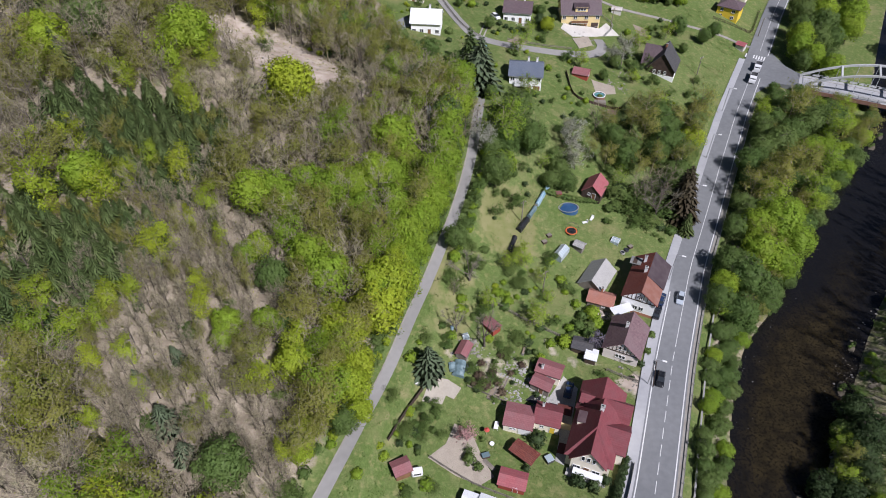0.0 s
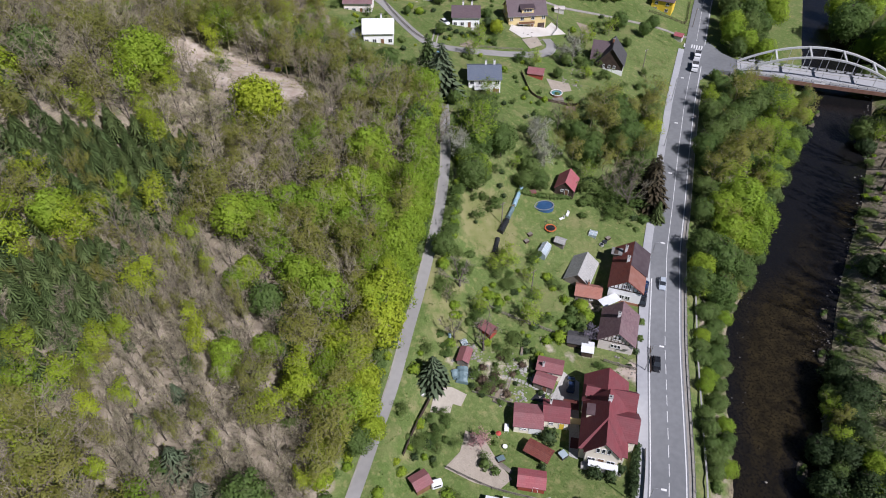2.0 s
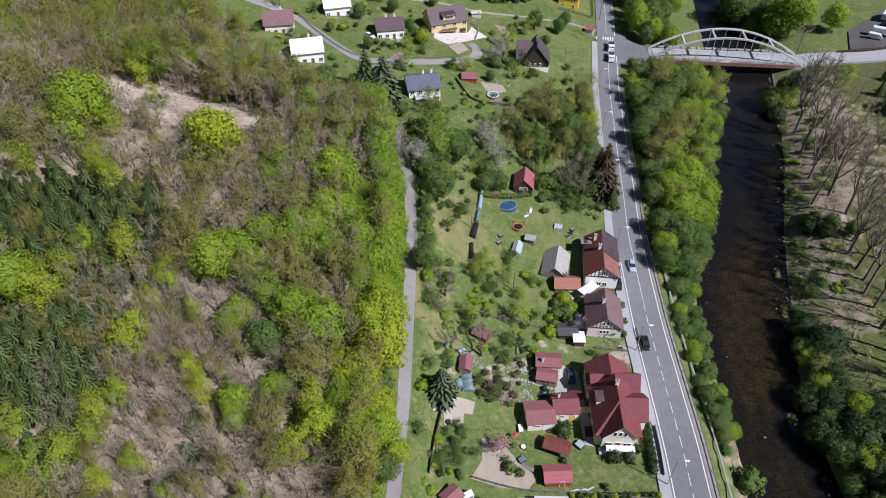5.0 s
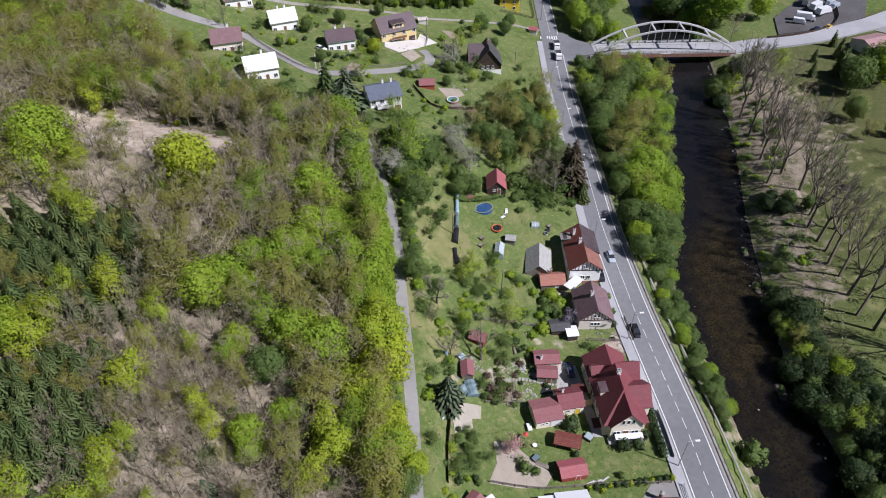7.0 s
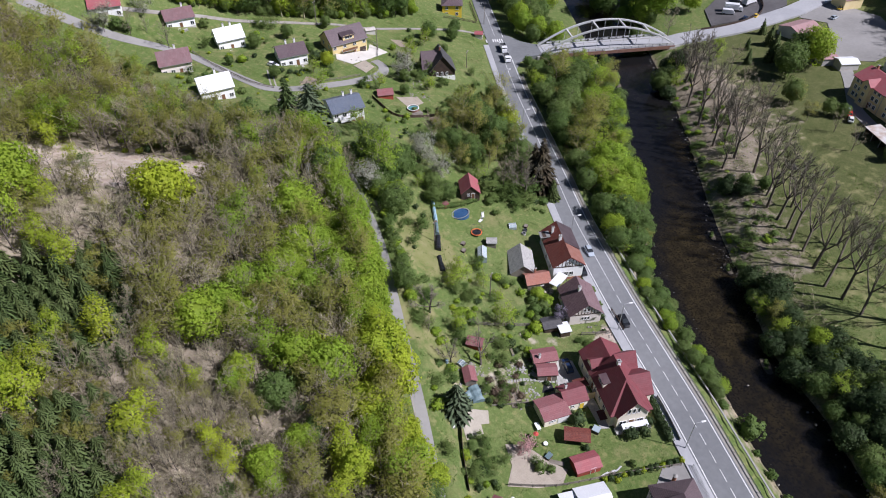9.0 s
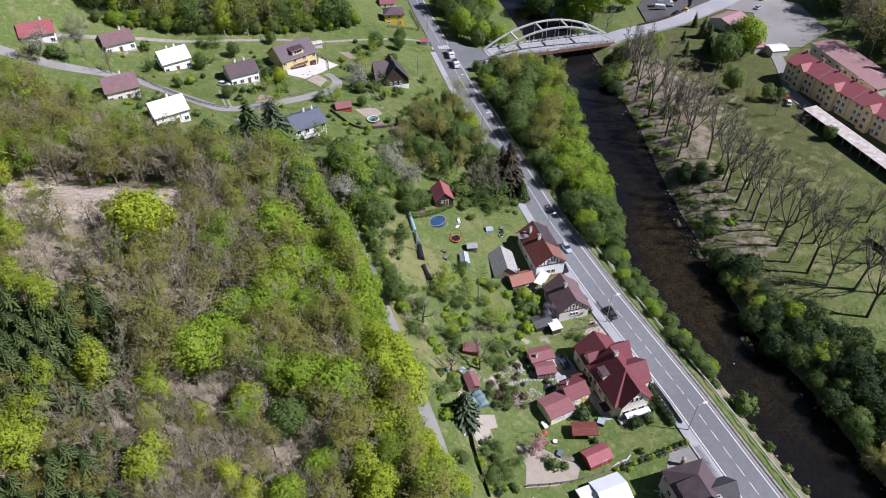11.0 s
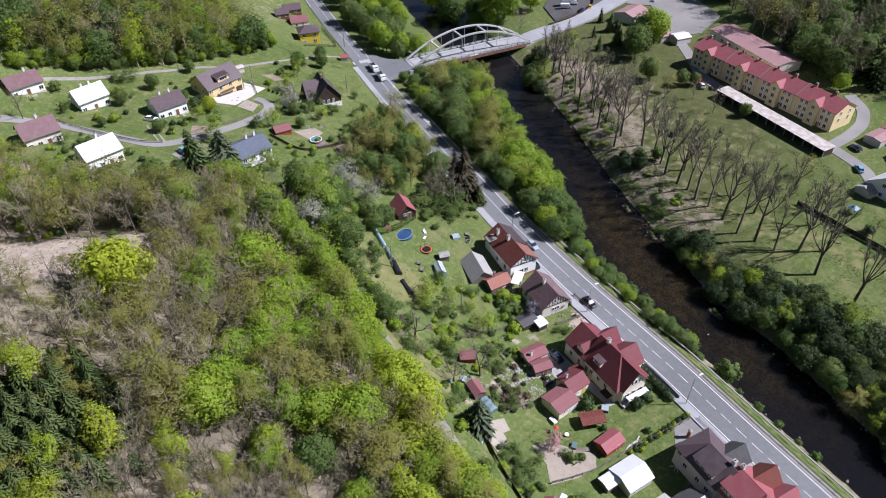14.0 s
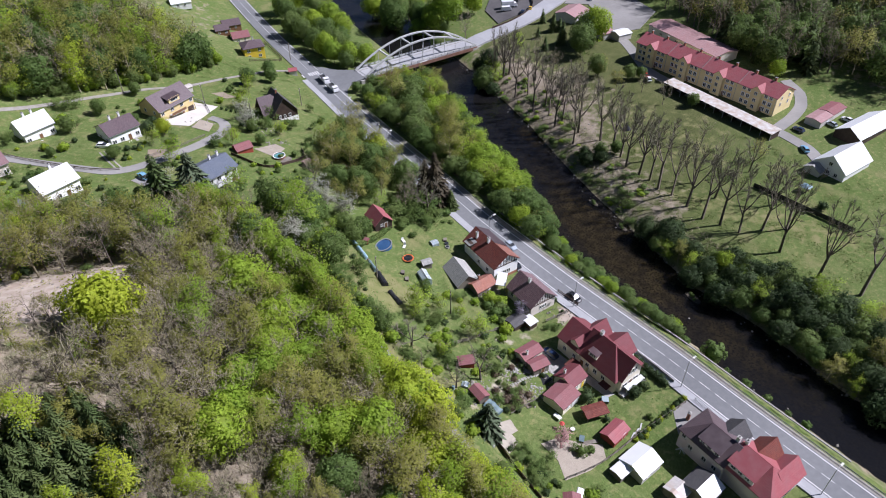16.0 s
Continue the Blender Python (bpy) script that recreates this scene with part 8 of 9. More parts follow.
fence([(36.4, 88.6), (39.2, 86.6), (42.6, 85.2)], "thin garden fence", "oldwood", 1.0)
fence([(28.2, 43.2), (31.2, 50.0)], "grey metal fence by the road", "steel", 1.2)
fence([(33.6, 55.6), (36.2, 61.4), (37.8, 65.8)], "concrete garden wall by the road", "concrete", 1.1, solid=True, name="garden_wall")
fence([(45.6, 84.0), (47.8, 90.4)], "dark garden fence by the road", "timber", 1.1)
fence([(58.0, 226.0), (63.6, 235.4), (57.0, 243.6), (44.0, 243.6)], "wire fence of the yellow house", "steel", 1.1)
fence([(108.4, 258.0), (116.0, 256.6), (124.2, 254.0), (129.0, 264.0), (135.0, 276.0)], "dark fence round the bright yellow house", "timber", 1.1)
fence([(195.7, 189.4), (205.2, 185.2), (214.7, 182.8), (224.5, 182.4), (232.9, 186.6), (240.9, 195.0), (246.0, 206.0)], "dark green screen fence round the car park", "timber", 1.9, solid=True)
fence([(122.5, 57.0), (118.8, 45.0), (113.0, 28.0)], "tall dark hedge fence in the park", "black_sheet", 1.6, solid=True)


# hedges, shrubs and small plants
for i in range(13):
    t = i / 12
    tree("yellow_shrub" if i % 3 == 0 else "dark_shrub", 30.4 - 15.6 * t, 52.2 + 5.6 * t, 0.85, 0.8)
for kind, x, y, s in (("dark_shrub", 26.2, 62.2, 1.7), ("dark_shrub", 29.0, 61.2, 1.35), ("yellow_shrub", 30.4, 63.0, 1.2), ("dark_shrub", 31.6, 62.2, 1.2), ("dark_shrub", 19.2, 71.0, 2.0), ("dark_shrub", 16.4, 64.9, 0.8), ("shrub", 22.0, 57.2, 0.8), ("shrub", 5.2, 66.4, 1.3), ("shrub", 7.0, 65.0, 1.0), ("dark_shrub", 33.6, 60.6, 0.9), ("dark_shrub", 34.6, 63.0, 0.9), ("yellow_shrub", 17.0, 56.4, 0.9), ("dark_shrub", 41.6, 86.4, 0.6), ("dark_shrub", 44.2, 90.0, 0.9), ("shrub", 46.4, 93.4, 0.9), ("shrub", 48.4, 98.0, 1.0), ("dark_shrub", 36.2, 96.4, 0.9)):
    tree(kind, x, y, s)
for kind, x, y, s in (("dark_shrub", 8, 84, 0.9), ("dark_shrub", 7, 82, 0.8), ("bramble", 12, 84, 0.6), ("bramble", 11, 87, 0.6), ("dark_shrub", 14, 91, 0.7), ("shrub", 16, 87, 0.6), ("dark_shrub", 21, 90, 0.6), ("dark_shrub", 19, 92, 0.9), ("shrub", 8, 71, 0.6), ("bramble", 5, 68, 0.6), ("bramble", 11, 80, 0.5), ("dark_shrub", 20, 82, 0.7), ("bramble", 17, 90, 0.5), ("dark_shrub", 15, 84.5, 0.6), ("bramble", -3, 74, 0.8), ("bramble", -4, 70, 0.8), ("bramble", -1, 76, 0.7), ("shrub", -2, 72, 0.8), ("bramble", 0, 71, 0.7), ("shrub", -5, 67, 0.7)):
    tree(kind, x, y, s)
for kind, x, y, s in (("dark_shrub", 23.6, 220.2, 0.9), ("dark_shrub", 25.6, 220.4, 0.9), ("dark_shrub", 21.8, 221.0, 1.1), ("yellow_shrub", 24.0, 218.6, 0.8), ("yellow_shrub", 28.0, 221.2, 0.8), ("dark_shrub", 38, 224.6, 1.2), ("dark_shrub", 35.8, 229, 1.6), ("dark_shrub", 39.6, 232, 1.6), ("yellow_shrub", 42, 204, 1.0), ("dark_shrub", 41, 206, 1.1), ("shrub", -2, 226, 1.0), ("shrub", -5, 225, 1.2), ("yellow_shrub", -12, 226, 0.9), ("shrub", 8, 240, 1.0), ("shrub", 12, 235, 0.9), ("shrub", 22, 205, 0.9), ("dark_shrub", 30, 177, 0.9), ("bramble", 26, 178, 1.0), ("bramble", 21, 176, 1.0), ("shrub", 18, 181, 0.9), ("dark_shrub", 36, 172, 0.8), ("shrub", 40, 176, 0.7), ("dark_shrub", 120, 37, 1.7)):
    tree(kind, x, y, s)
for i in range(14):
    k = i / 13
    tree("shrub", 27.2 + 14.4 * k, 139.7 - 0.6 * math.sin(3 * k) + 0.4 * k, 0.75, 0.95, label="shrub of the hedge behind the pool")
for i in range(9):
    tree("dark_shrub", 63.2 + 0.5 * i, 226.0 - 1.7 * i, 0.8, 0.55)
for x, y, s in ((7.8, 85.1, 1.1), (9.2, 82.9, 1.2), (8.4, 88.1, 0.8), (10.6, 85.9, 1.0), (11.8, 84.2, 0.9), (6.6, 83.2, 0.8), (13, 90.6, 0.8), (14.8, 86.6, 0.7), (17.4, 88.8, 0.8), (20.6, 88.5, 0.7), (12.6, 82.0, 0.9)):
    tree("brown_shrub", x, y, s, s * 1.2)
# undergrowth round the leafless tree, and bushes along the lane's garden side
for kind, x, y, s in (("shrub", 50.3, 142.6, 1.5), ("bramble", 50.5, 137.2, 1.4), ("bramble", 55.2, 133.6, 1.2), ("shrub", 46.6, 138.4, 1.4), ("bramble", 52.6, 133.9, 1.1), ("dark_shrub", 58.4, 134.0, 1.2), ("shrub", 61.2, 133.2, 1.3), ("bramble", 47.6, 142.8, 1.5), ("dark_shrub", 53.6, 138.0, 1.6), ("bramble", 60.4, 138.0, 1.5), ("shrub", 44.6, 137.4, 1.2), ("dark_shrub", 49.0, 145.6, 1.6), ("bramble", 56.6, 141.6, 1.6), ("shrub", 53.4, 146.0, 1.6)):
    tree(kind, x, y, s, s * 1.3)
lane_rng = np.random.default_rng(17)
for i in range(26):
    y = 111 + 0.95 * i
    k = lane_rng.uniform(0.7, 1.3)
    tree(one_of(lane_rng, ("fresh_shrub", 40), ("shrub", 35), ("bramble", 25)), lane_x(y) + lane_rng.uniform(2.7, 5.2), y, k, k * 1.2)
for i in range(40):
    y = 66 + 1.75 * i + lane_rng.normal(0, 0.5)
    k = lane_rng.uniform(0.8, 1.5)
    tree("yellow_shrub" if y < 100 and i % 2 else one_of(lane_rng, ("fresh_shrub", 45), ("bramble", 35), ("shrub", 20)), lane_x(y) - lane_rng.uniform(2.7, 4.2), y, k * (1.4 if y < 100 and i % 2 else 1.0), k * 1.2)
fill_rng = np.random.default_rng(91)
for kind, x, y, s in (("blossom", -10.8, 268.7, 1.3), ("blossom", -25.6, 262.5, 1.7), ("bare", -18.1, 260.2, 0.7), ("bare", -8.6, 251.7, 0.75), ("bare", -12.7, 261, 0.45), ("shrub", 7.2, 261.6, 2.0), ("shrub", -21.3, 263.3, 2.4), ("shrub", -18.6, 262.2, 1.8), ("bramble", -19.2, 231.8, 0.9), ("shrub", -10.6, 222.5, 1.1), ("bramble", -8.3, 228.4, 1.0), ("fresh_shrub", 10.2, 233.9, 1.5), ("fresh_shrub", 7.4, 238.3, 1.2), ("dark_shrub", 2.0, 205.4, 1.1), ("yellow_shrub", -1.3, 259.6, 0.9), ("yellow_shrub", -12.9, 227.0, 1.0), ("yellow_shrub", 2.4, 244.4, 0.8), ("yellow_shrub", 25.4, 219.4, 0.9),
                      ("dark_shrub", 19.6, 222.6, 1.1), ("dark_shrub", 17.2, 216.4, 0.9), ("shrub", 24.5, 218.6, 0.9), ("mid", 33.0, 248.8, 0.55), ("bramble", 28, 258, 1.4), ("bramble", 31, 257, 1.4), ("bramble", 25.6, 259.4, 1.2), ("bare", 5.9, 147, 0.85), ("mid", 4.4, 190, 0.5), ("mid", -3.4, 178, 0.65), ("bud", -6.7, 159, 0.6), ("leafy", 3.4, 166.3, 0.4), ("bud", 1.8, 155.3, 0.4)):
    tree(kind, x, y, s)
for kind, x, y, s in (("dark_shrub", -3.4, 78.6, 0.7), ("bramble", -1.9, 78.0, 0.6), ("bramble", -4.6, 76.2, 0.7), ("dark_shrub", -4.0, 74.7, 0.9), ("shrub", -5.5, 72.6, 0.9), ("dark_shrub", -5.6, 71.0, 1.1), ("bramble", -6.8, 71.0, 0.9), ("shrub", -7.6, 69.6, 0.9), ("dark_shrub", -8.6, 68.2, 0.9), ("bramble", -3.6, 72.5, 0.6), ("shrub", -1.2, 75.0, 0.5), ("fresh_shrub", -6.6, 68.4, 0.7), ("dark_shrub", -5.0, 68.0, 0.8),
                      ("dark_shrub", 19.1, 94.0, 1.25), ("shrub", 20.7, 92.2, 0.8), ("shrub", 20.4, 90.0, 0.8), ("bramble", 6.6, 86.0, 0.8), ("bramble", 10.4, 84.5, 0.7), ("dark_shrub", 5.3, 83.9, 0.8), ("bramble", 8.6, 82.6, 0.8), ("dark_shrub", 19.4, 87.2, 0.9), ("shrub", 11.4, 88.8, 0.7), ("bramble", 14.6, 89.8, 0.6)):
    tree(kind, x, y, s)
for i in range(10):
    k = i / 9
    tree("dark_shrub", 35.2 - 3.0 * k, 64.6 - 7.6 * k, 0.95, 1.0, label="clipped dark hedge shrub beside the road")
for x, y, s in ((35.5, 103.9, 1.6), (36.0, 101.2, 1.4), (27.6, 95.6, 1.3), (24.4, 94.6, 0.9), (31.9, 106.4, 0.9), (29.4, 99.6, 0.9), (22.0, 104.2, 0.5), (26.8, 102.4, 0.5), (17.6, 106.4, 0.6), (14.4, 109.6, 0.6), (20.8, 108.8, 0.5), (12.2, 106.8, 0.6)):
    tree("fresh_shrub", x, y, s, s * 1.25)
for i in range(7):
    tree("dark_shrub", 36.4 - 0.55 * i, 66.5 - 1.35 * i, 1.15, 0.8)
for x, y, s in ((33.4, 98.6, 1.4), (34.6, 100.6, 1.6), (31.8, 100.4, 1.5), (35.2, 103.0, 1.3), (30.0, 97.6, 1.2), (33.0, 103.4, 1.4)):
    tree("shrub", x, y, s * 0.85, s * 1.1)
for x, y, r in ISLETS:
    for dx, dy, k in ((-0.9, -0.5, 0.5), (0.2, 0.3, 0.6), (1.0, 0.9, 0.45)):
        tree("shrub", x + dx * r * 0.5, y + dy * r * 0.5, k * 0.8, k * 1.1, z=WATER + 0.2, label="low green weed bush on a river islet")
PLANTS = {n for n, _, _ in NAMES.values()}
GROUNDWORK = ("ground", "road", "lane", "village", "field", "track", "fence", "pavement", "verge", "path", "water", "guard", "wall", "hedge", "sun", "river", "camera")
placed = 0
while placed < 150:
    x, y = fill_rng.uniform(0, 85), fill_rng.uniform(96, 232)
    u = (x - float(road_x(y))) * 0.91
    wild = (zone(x, y, 58, 163, 22, 22) > 0.2 or zone(x, y, 14, 150, 9, 22) > 0.3 or zone(x, y, 48, 140, 9, 8) > 0.3
            or zone(x, y, 66, 208, 8, 10) > 0.4 or zone(x, y, 38, 150, 8, 8) > 0.4)
    if u > -8 or x < lane_x(y) + 3.2 or not wild or (abs(x - 41.4) < 5 and abs(y - 143) < 6) or zone(x, y, 33, 133, 9, 9) > 0.3:
        continue
    r = fill_rng.random()
    tree("bramble" if r < 0.4 else ("shrub" if r < 0.8 else "dark_shrub"), x, y, fill_rng.uniform(0.5, 1.3))
    placed += 1
# garden shrubs, clear of buildings, yards and ways
bpy.context.view_layer.update()
KEEP_CLEAR = []
for ob in scene.objects:
    if ob.parent is None and ob.name.split(".")[0] not in PLANTS and not ob.name.startswith(GROUNDWORK):
        corners = [c.matrix_world @ Vector(v) for c in (ob, *ob.children) if c.type == "MESH" for v in c.bound_box]
        if corners:
            KEEP_CLEAR.append((min(p.x for p in corners), max(p.x for p in corners), min(p.y for p in corners), max(p.y for p in corners)))
KEEP_CLEAR = [b for b in KEEP_CLEAR if b[1] - b[0] < 40 and b[3] - b[2] < 40]


def free(x, y, room=0.6):
    if max(zone(x, y, 17, 67, 9, 5), zone(x, y, 4, 78, 7, 4), zone(x, y, 33, 131, 9, 9), zone(x, y, 30, 58, 6, 3), zone(x, y, 22, 54, 12, 4), zone(x, y, 46, 126, 10, 10), zone(x, y, 15, 125, 8, 9)) > 0.4:
        return False
    if any(a - room < x < b + room and c - room < y < d + room for a, b, c, d in KEEP_CLEAR):
        return False
    return all(min(math.hypot(x - q[0], y - q[1]) for q in line) > 2.6 for line in (VILLAGE_LINE, TRACK_LINE))


VILLAGE_LINE, TRACK_LINE = stations(VILLAGE, 2, 1), stations(TRACK, 2, 1)
placed = 0
for _ in range(4000):
    x, y = fill_rng.uniform(-24, 62), fill_rng.uniform(57, 132)
    if placed >= 95 or x < lane_x(y) + 3.4 or (x - float(road_x(y))) * 0.91 > -8.5 or math.sin(x * 0.5 + 1.3) * math.sin(y * 0.42 + x * 0.1) < fill_rng.uniform(-0.5, 0.8) or not free(x, y):
        continue
    r = fill_rng.random()
    k = fill_rng.uniform(0.4, 1.0)
    tree("bramble" if r < 0.35 else ("shrub" if r < 0.55 else "fresh_shrub" if r < 0.86 else ("dark_shrub" if r < 0.92 else "yellow_shrub")), x, y, k * 0.85, k * 1.35)
    placed += 1
placed = 0
for _ in range(6000):
    x, y = fill_rng.uniform(-40, 92), fill_rng.uniform(178, 254)
    if placed >= 140 or (x - float(road_x(y))) * 0.91 > -10 or math.sin(x * 0.33 + 0.4) * math.sin(y * 0.3 + x * 0.07) < fill_rng.uniform(-0.6, 0.7) or not free(x, y, 0.9):
        continue
    r = fill_rng.random()
    if r < 0.13:
        tree("fruit" if r < 0.07 else "mid", x, y, fill_rng.uniform(0.9, 1.4) if r < 0.07 else fill_rng.uniform(0.3, 0.5))
    else:
        tree("bramble" if r < 0.3 else ("shrub" if r < 0.55 else "fresh_shrub" if r < 0.75 else ("dark_shrub" if r < 0.92 else "yellow_shrub")), x, y, fill_rng.uniform(0.4, 1.3))
    placed += 1
belt = []
for i in range(120):
    x = fill_rng.uniform(-2, 98)
    belt.append((x, float(np.interp(x, [-2, 30, 65, 82, 100], [274, 265.5, 259, 258, 262])) + abs(fill_rng.normal(0, 3.0)), fill_rng.uniform(0.16, 0.6)))
mass("hedge_belt", ["mid", "mid", "leafy", "bud"], belt, "belt of fresh green bushes along the northern wood", 46)
for i in range(120):
    y = fill_rng.uniform(84, 166)
    x = float(np.interp(y, LEFT_Y, RIGHT_X)) + 0.8 + 17 * fill_rng.uniform(0, 1) ** 1.4
    k = fill_rng.uniform(0.35, 0.9)
    tree(one_of(fill_rng, ("bramble", 40), ("shrub", 30), ("fresh_shrub", 30)), x, y, k * 0.7, k * 1.5)
for i in range(70):
    y = fill_rng.uniform(45, 172)
    x = lane_x(y) - fill_rng.uniform(3.6, 6.0)
    tree("shrub" if fill_rng.random() < 0.5 else "bramble", x, y, fill_rng.uniform(0.6, 1.4))
for i in range(90):
    x, y = fill_rng.uniform(-90, -8), fill_rng.uniform(50, 175)
    if woods(np.array([x]), np.array([y]))[0] > 0.9 and lane_x(y) - x > 7:
        tree("bramble" if fill_rng.random() < 0.6 else "yellow_shrub", x, y, fill_rng.uniform(0.6, 1.3))


# ---- vehicles ----
def loft(sections):
    """A closed body through cross-sections of equal point counts."""
    bm = bmesh.new()
    rows = [[bm.verts.new(p) for p in s] for s in sections]
    n = len(rows[0])
    for a, b in zip(rows, rows[1:]):
        for i in range(n):
            bm.faces.new((a[i], a[(i + 1) % n], b[(i + 1) % n], b[i]))
    bm.faces.new(list(reversed(rows[0])))
    bm.faces.new(rows[-1])
    bmesh.ops.recalc_face_normals(bm, faces=bm.faces[:])
    return bm


def car(x, y, turn, paint, label, z=None, long=4.3):
    c = thing("car", pose(x, y, z_at(x, y) + 0.06 if z is None else z, 0, 0, turn), label, "car")
    k = long / 4.3
    def ring_at(px, half, lo, hi, top):
        return [(px * k, -half, lo), (px * k, half, lo), (px * k, half, (lo + hi) / 2), (px * k, half * 0.93, hi), (px * k, half * top, hi + 0.04), (px * k, -half * top, hi + 0.04), (px * k, -half * 0.93, hi), (px * k, -half, (lo + hi) / 2)]
    part("body", loft([ring_at(-2.15, 0.72, 0.35, 0.75, 0.6), ring_at(-2.0, 0.84, 0.25, 0.9, 0.7), ring_at(-1.2, 0.88, 0.22, 0.95, 0.75), ring_at(0.8, 0.88, 0.22, 0.93, 0.75), ring_at(1.75, 0.85, 0.25, 0.78, 0.7), ring_at(2.12, 0.7, 0.35, 0.62, 0.6)]), paint, c)
    def cab(px, half, z0):
        return [(px * k, -half, z0), (px * k, half, z0)]
    part("glasshouse", loft([[(-1.95 * k, -0.74, 0.9), (-1.95 * k, 0.74, 0.9), (-1.95 * k, 0.7, 0.96), (-1.95 * k, -0.7, 0.96)], [(-1.45 * k, -0.78, 0.9), (-1.45 * k, 0.78, 0.9), (-1.45 * k, 0.6, 1.4), (-1.45 * k, -0.6, 1.4)], [(0.15 * k, -0.78, 0.9), (0.15 * k, 0.78, 0.9), (0.15 * k, 0.6, 1.43), (0.15 * k, -0.6, 1.43)], [(1.0 * k, -0.76, 0.9), (1.0 * k, 0.76, 0.9), (1.0 * k, 0.72, 0.94), (1.0 * k, -0.72, 0.94)]]), "glass", c)
    part("roof", boxes((-1.4 * k, -0.6, 1.39, 0.1 * k, 0.6, 1.47), bevel=0.03), paint, c)
    for px in (-1.3, 1.3):
        for s in (-1, 1):
            w = part("wheel", tube(bmesh.new(), (px * k, s * 0.7, 0.3), (px * k, s * 0.9, 0.3), 0.31, sides=14), "rubber", c)
            part("rim", tube(bmesh.new(), (px * k, s * 0.88, 0.3), (px * k, s * 0.91, 0.3), 0.19, sides=10), "steel", w)
    for s in (-0.55, 0.55):
        part("headlight", boxes((2.03 * k, s - 0.14, 0.52, 2.1 * k, s + 0.14, 0.64)), "frame", c)
        part("tail_light", boxes((-2.14 * k, s - 0.14, 0.66, -2.07 * k, s + 0.14, 0.78)), "red_cloth", c)
    return c


def truck(x, y, turn, label):
    t = thing("truck", pose(x, y, z_at(x, y) + 0.06, 0, 0, turn), label, "truck")
    part("chassis", boxes((-3.6, -0.9, 0.55, 3.4, 0.9, 0.85)), "dark_steel", t)
    part("cab", loft([[(1.6, -1.15, 0.7), (1.6, 1.15, 0.7), (1.6, 1.1, 2.7), (1.6, -1.1, 2.7)], [(2.9, -1.15, 0.7), (2.9, 1.15, 0.7), (2.9, 1.1, 2.6), (2.9, -1.1, 2.6)], [(3.5, -1.1, 0.7), (3.5, 1.1, 0.7), (3.4, 1.05, 1.6), (3.4, -1.05, 1.6)]]), "pearl", t, "white cab")
    part("windscreen", boxes((3.06, -0.95, 1.7, 3.2, 0.95, 2.35)), "glass", t)
    part("load_bed", boxes((-3.6, -1.2, 0.9, 1.4, 1.2, 1.0), (-3.6, -1.2, 1.0, 1.4, -1.14, 1.9), (-3.6, 1.14, 1.0, 1.4, 1.2, 1.9), (-3.6, -1.14, 1.0, -3.54, 1.14, 1.9), (1.34, -1.14, 1.0, 1.4, 1.14, 2.1)), "pearl", t, "white open load bed")
    part("load", boxes((-3.5, -1.1, 1.0, 1.3, 1.1, 1.5)), "dark_steel", t)
    for px in (-2.6, -1.5, 2.5):
        for s in (-1, 1):
            part("wheel", tube(bmesh.new(), (px, s * 0.85, 0.48), (px, s * 1.15, 0.48), 0.48, sides=14), "rubber", t)


TRUCK_SPOTS = ((234.5, 205.5, 35), (233.5, 199.0, 14), (232.0, 193.5, 3), (221.5, 193.5, -48))
VAN_SPOTS = ((217.2, 193.0, -50, "pearl"), (240.5, 195.2, 10, "silver"), (241.5, 198.6, 10, "silver"))


def box_truck(x, y, turn, label):
    t = thing("box_truck", pose(x, y, z_at(x, y) + 0.55, 0, 0, turn), label, "truck", "trucks in the car park")
    part("chassis", boxes((-4.0, -0.9, 0.5, 3.6, 0.9, 0.85)), "dark_steel", t)
    part("cargo_box", boxes((-4.2, -1.22, 0.9, 1.9, 1.22, 3.3), bevel=0.04), "pearl", t, "white cargo box")
    part("cab", loft([[(2.05, -1.1, 0.55), (2.05, 1.1, 0.55), (2.05, 1.05, 2.4), (2.05, -1.05, 2.4)], [(3.3, -1.1, 0.55), (3.3, 1.1, 0.55), (3.2, 1.0, 2.3), (3.2, -1.0, 2.3)], [(3.85, -1.05, 0.55), (3.85, 1.05, 0.55), (3.8, 1.0, 1.35), (3.8, -1.0, 1.35)]]), "pearl", t)
    part("windscreen", boxes((3.4, -0.9, 1.45, 3.62, 0.9, 2.05)), "glass", t)
    for px in (-2.8, 2.9):
        for side in (-1, 1):
            part("wheel", tube(bmesh.new(), (px, side * 0.85, 0.45), (px, side * 1.12, 0.45), 0.45, sides=12), "rubber", t)


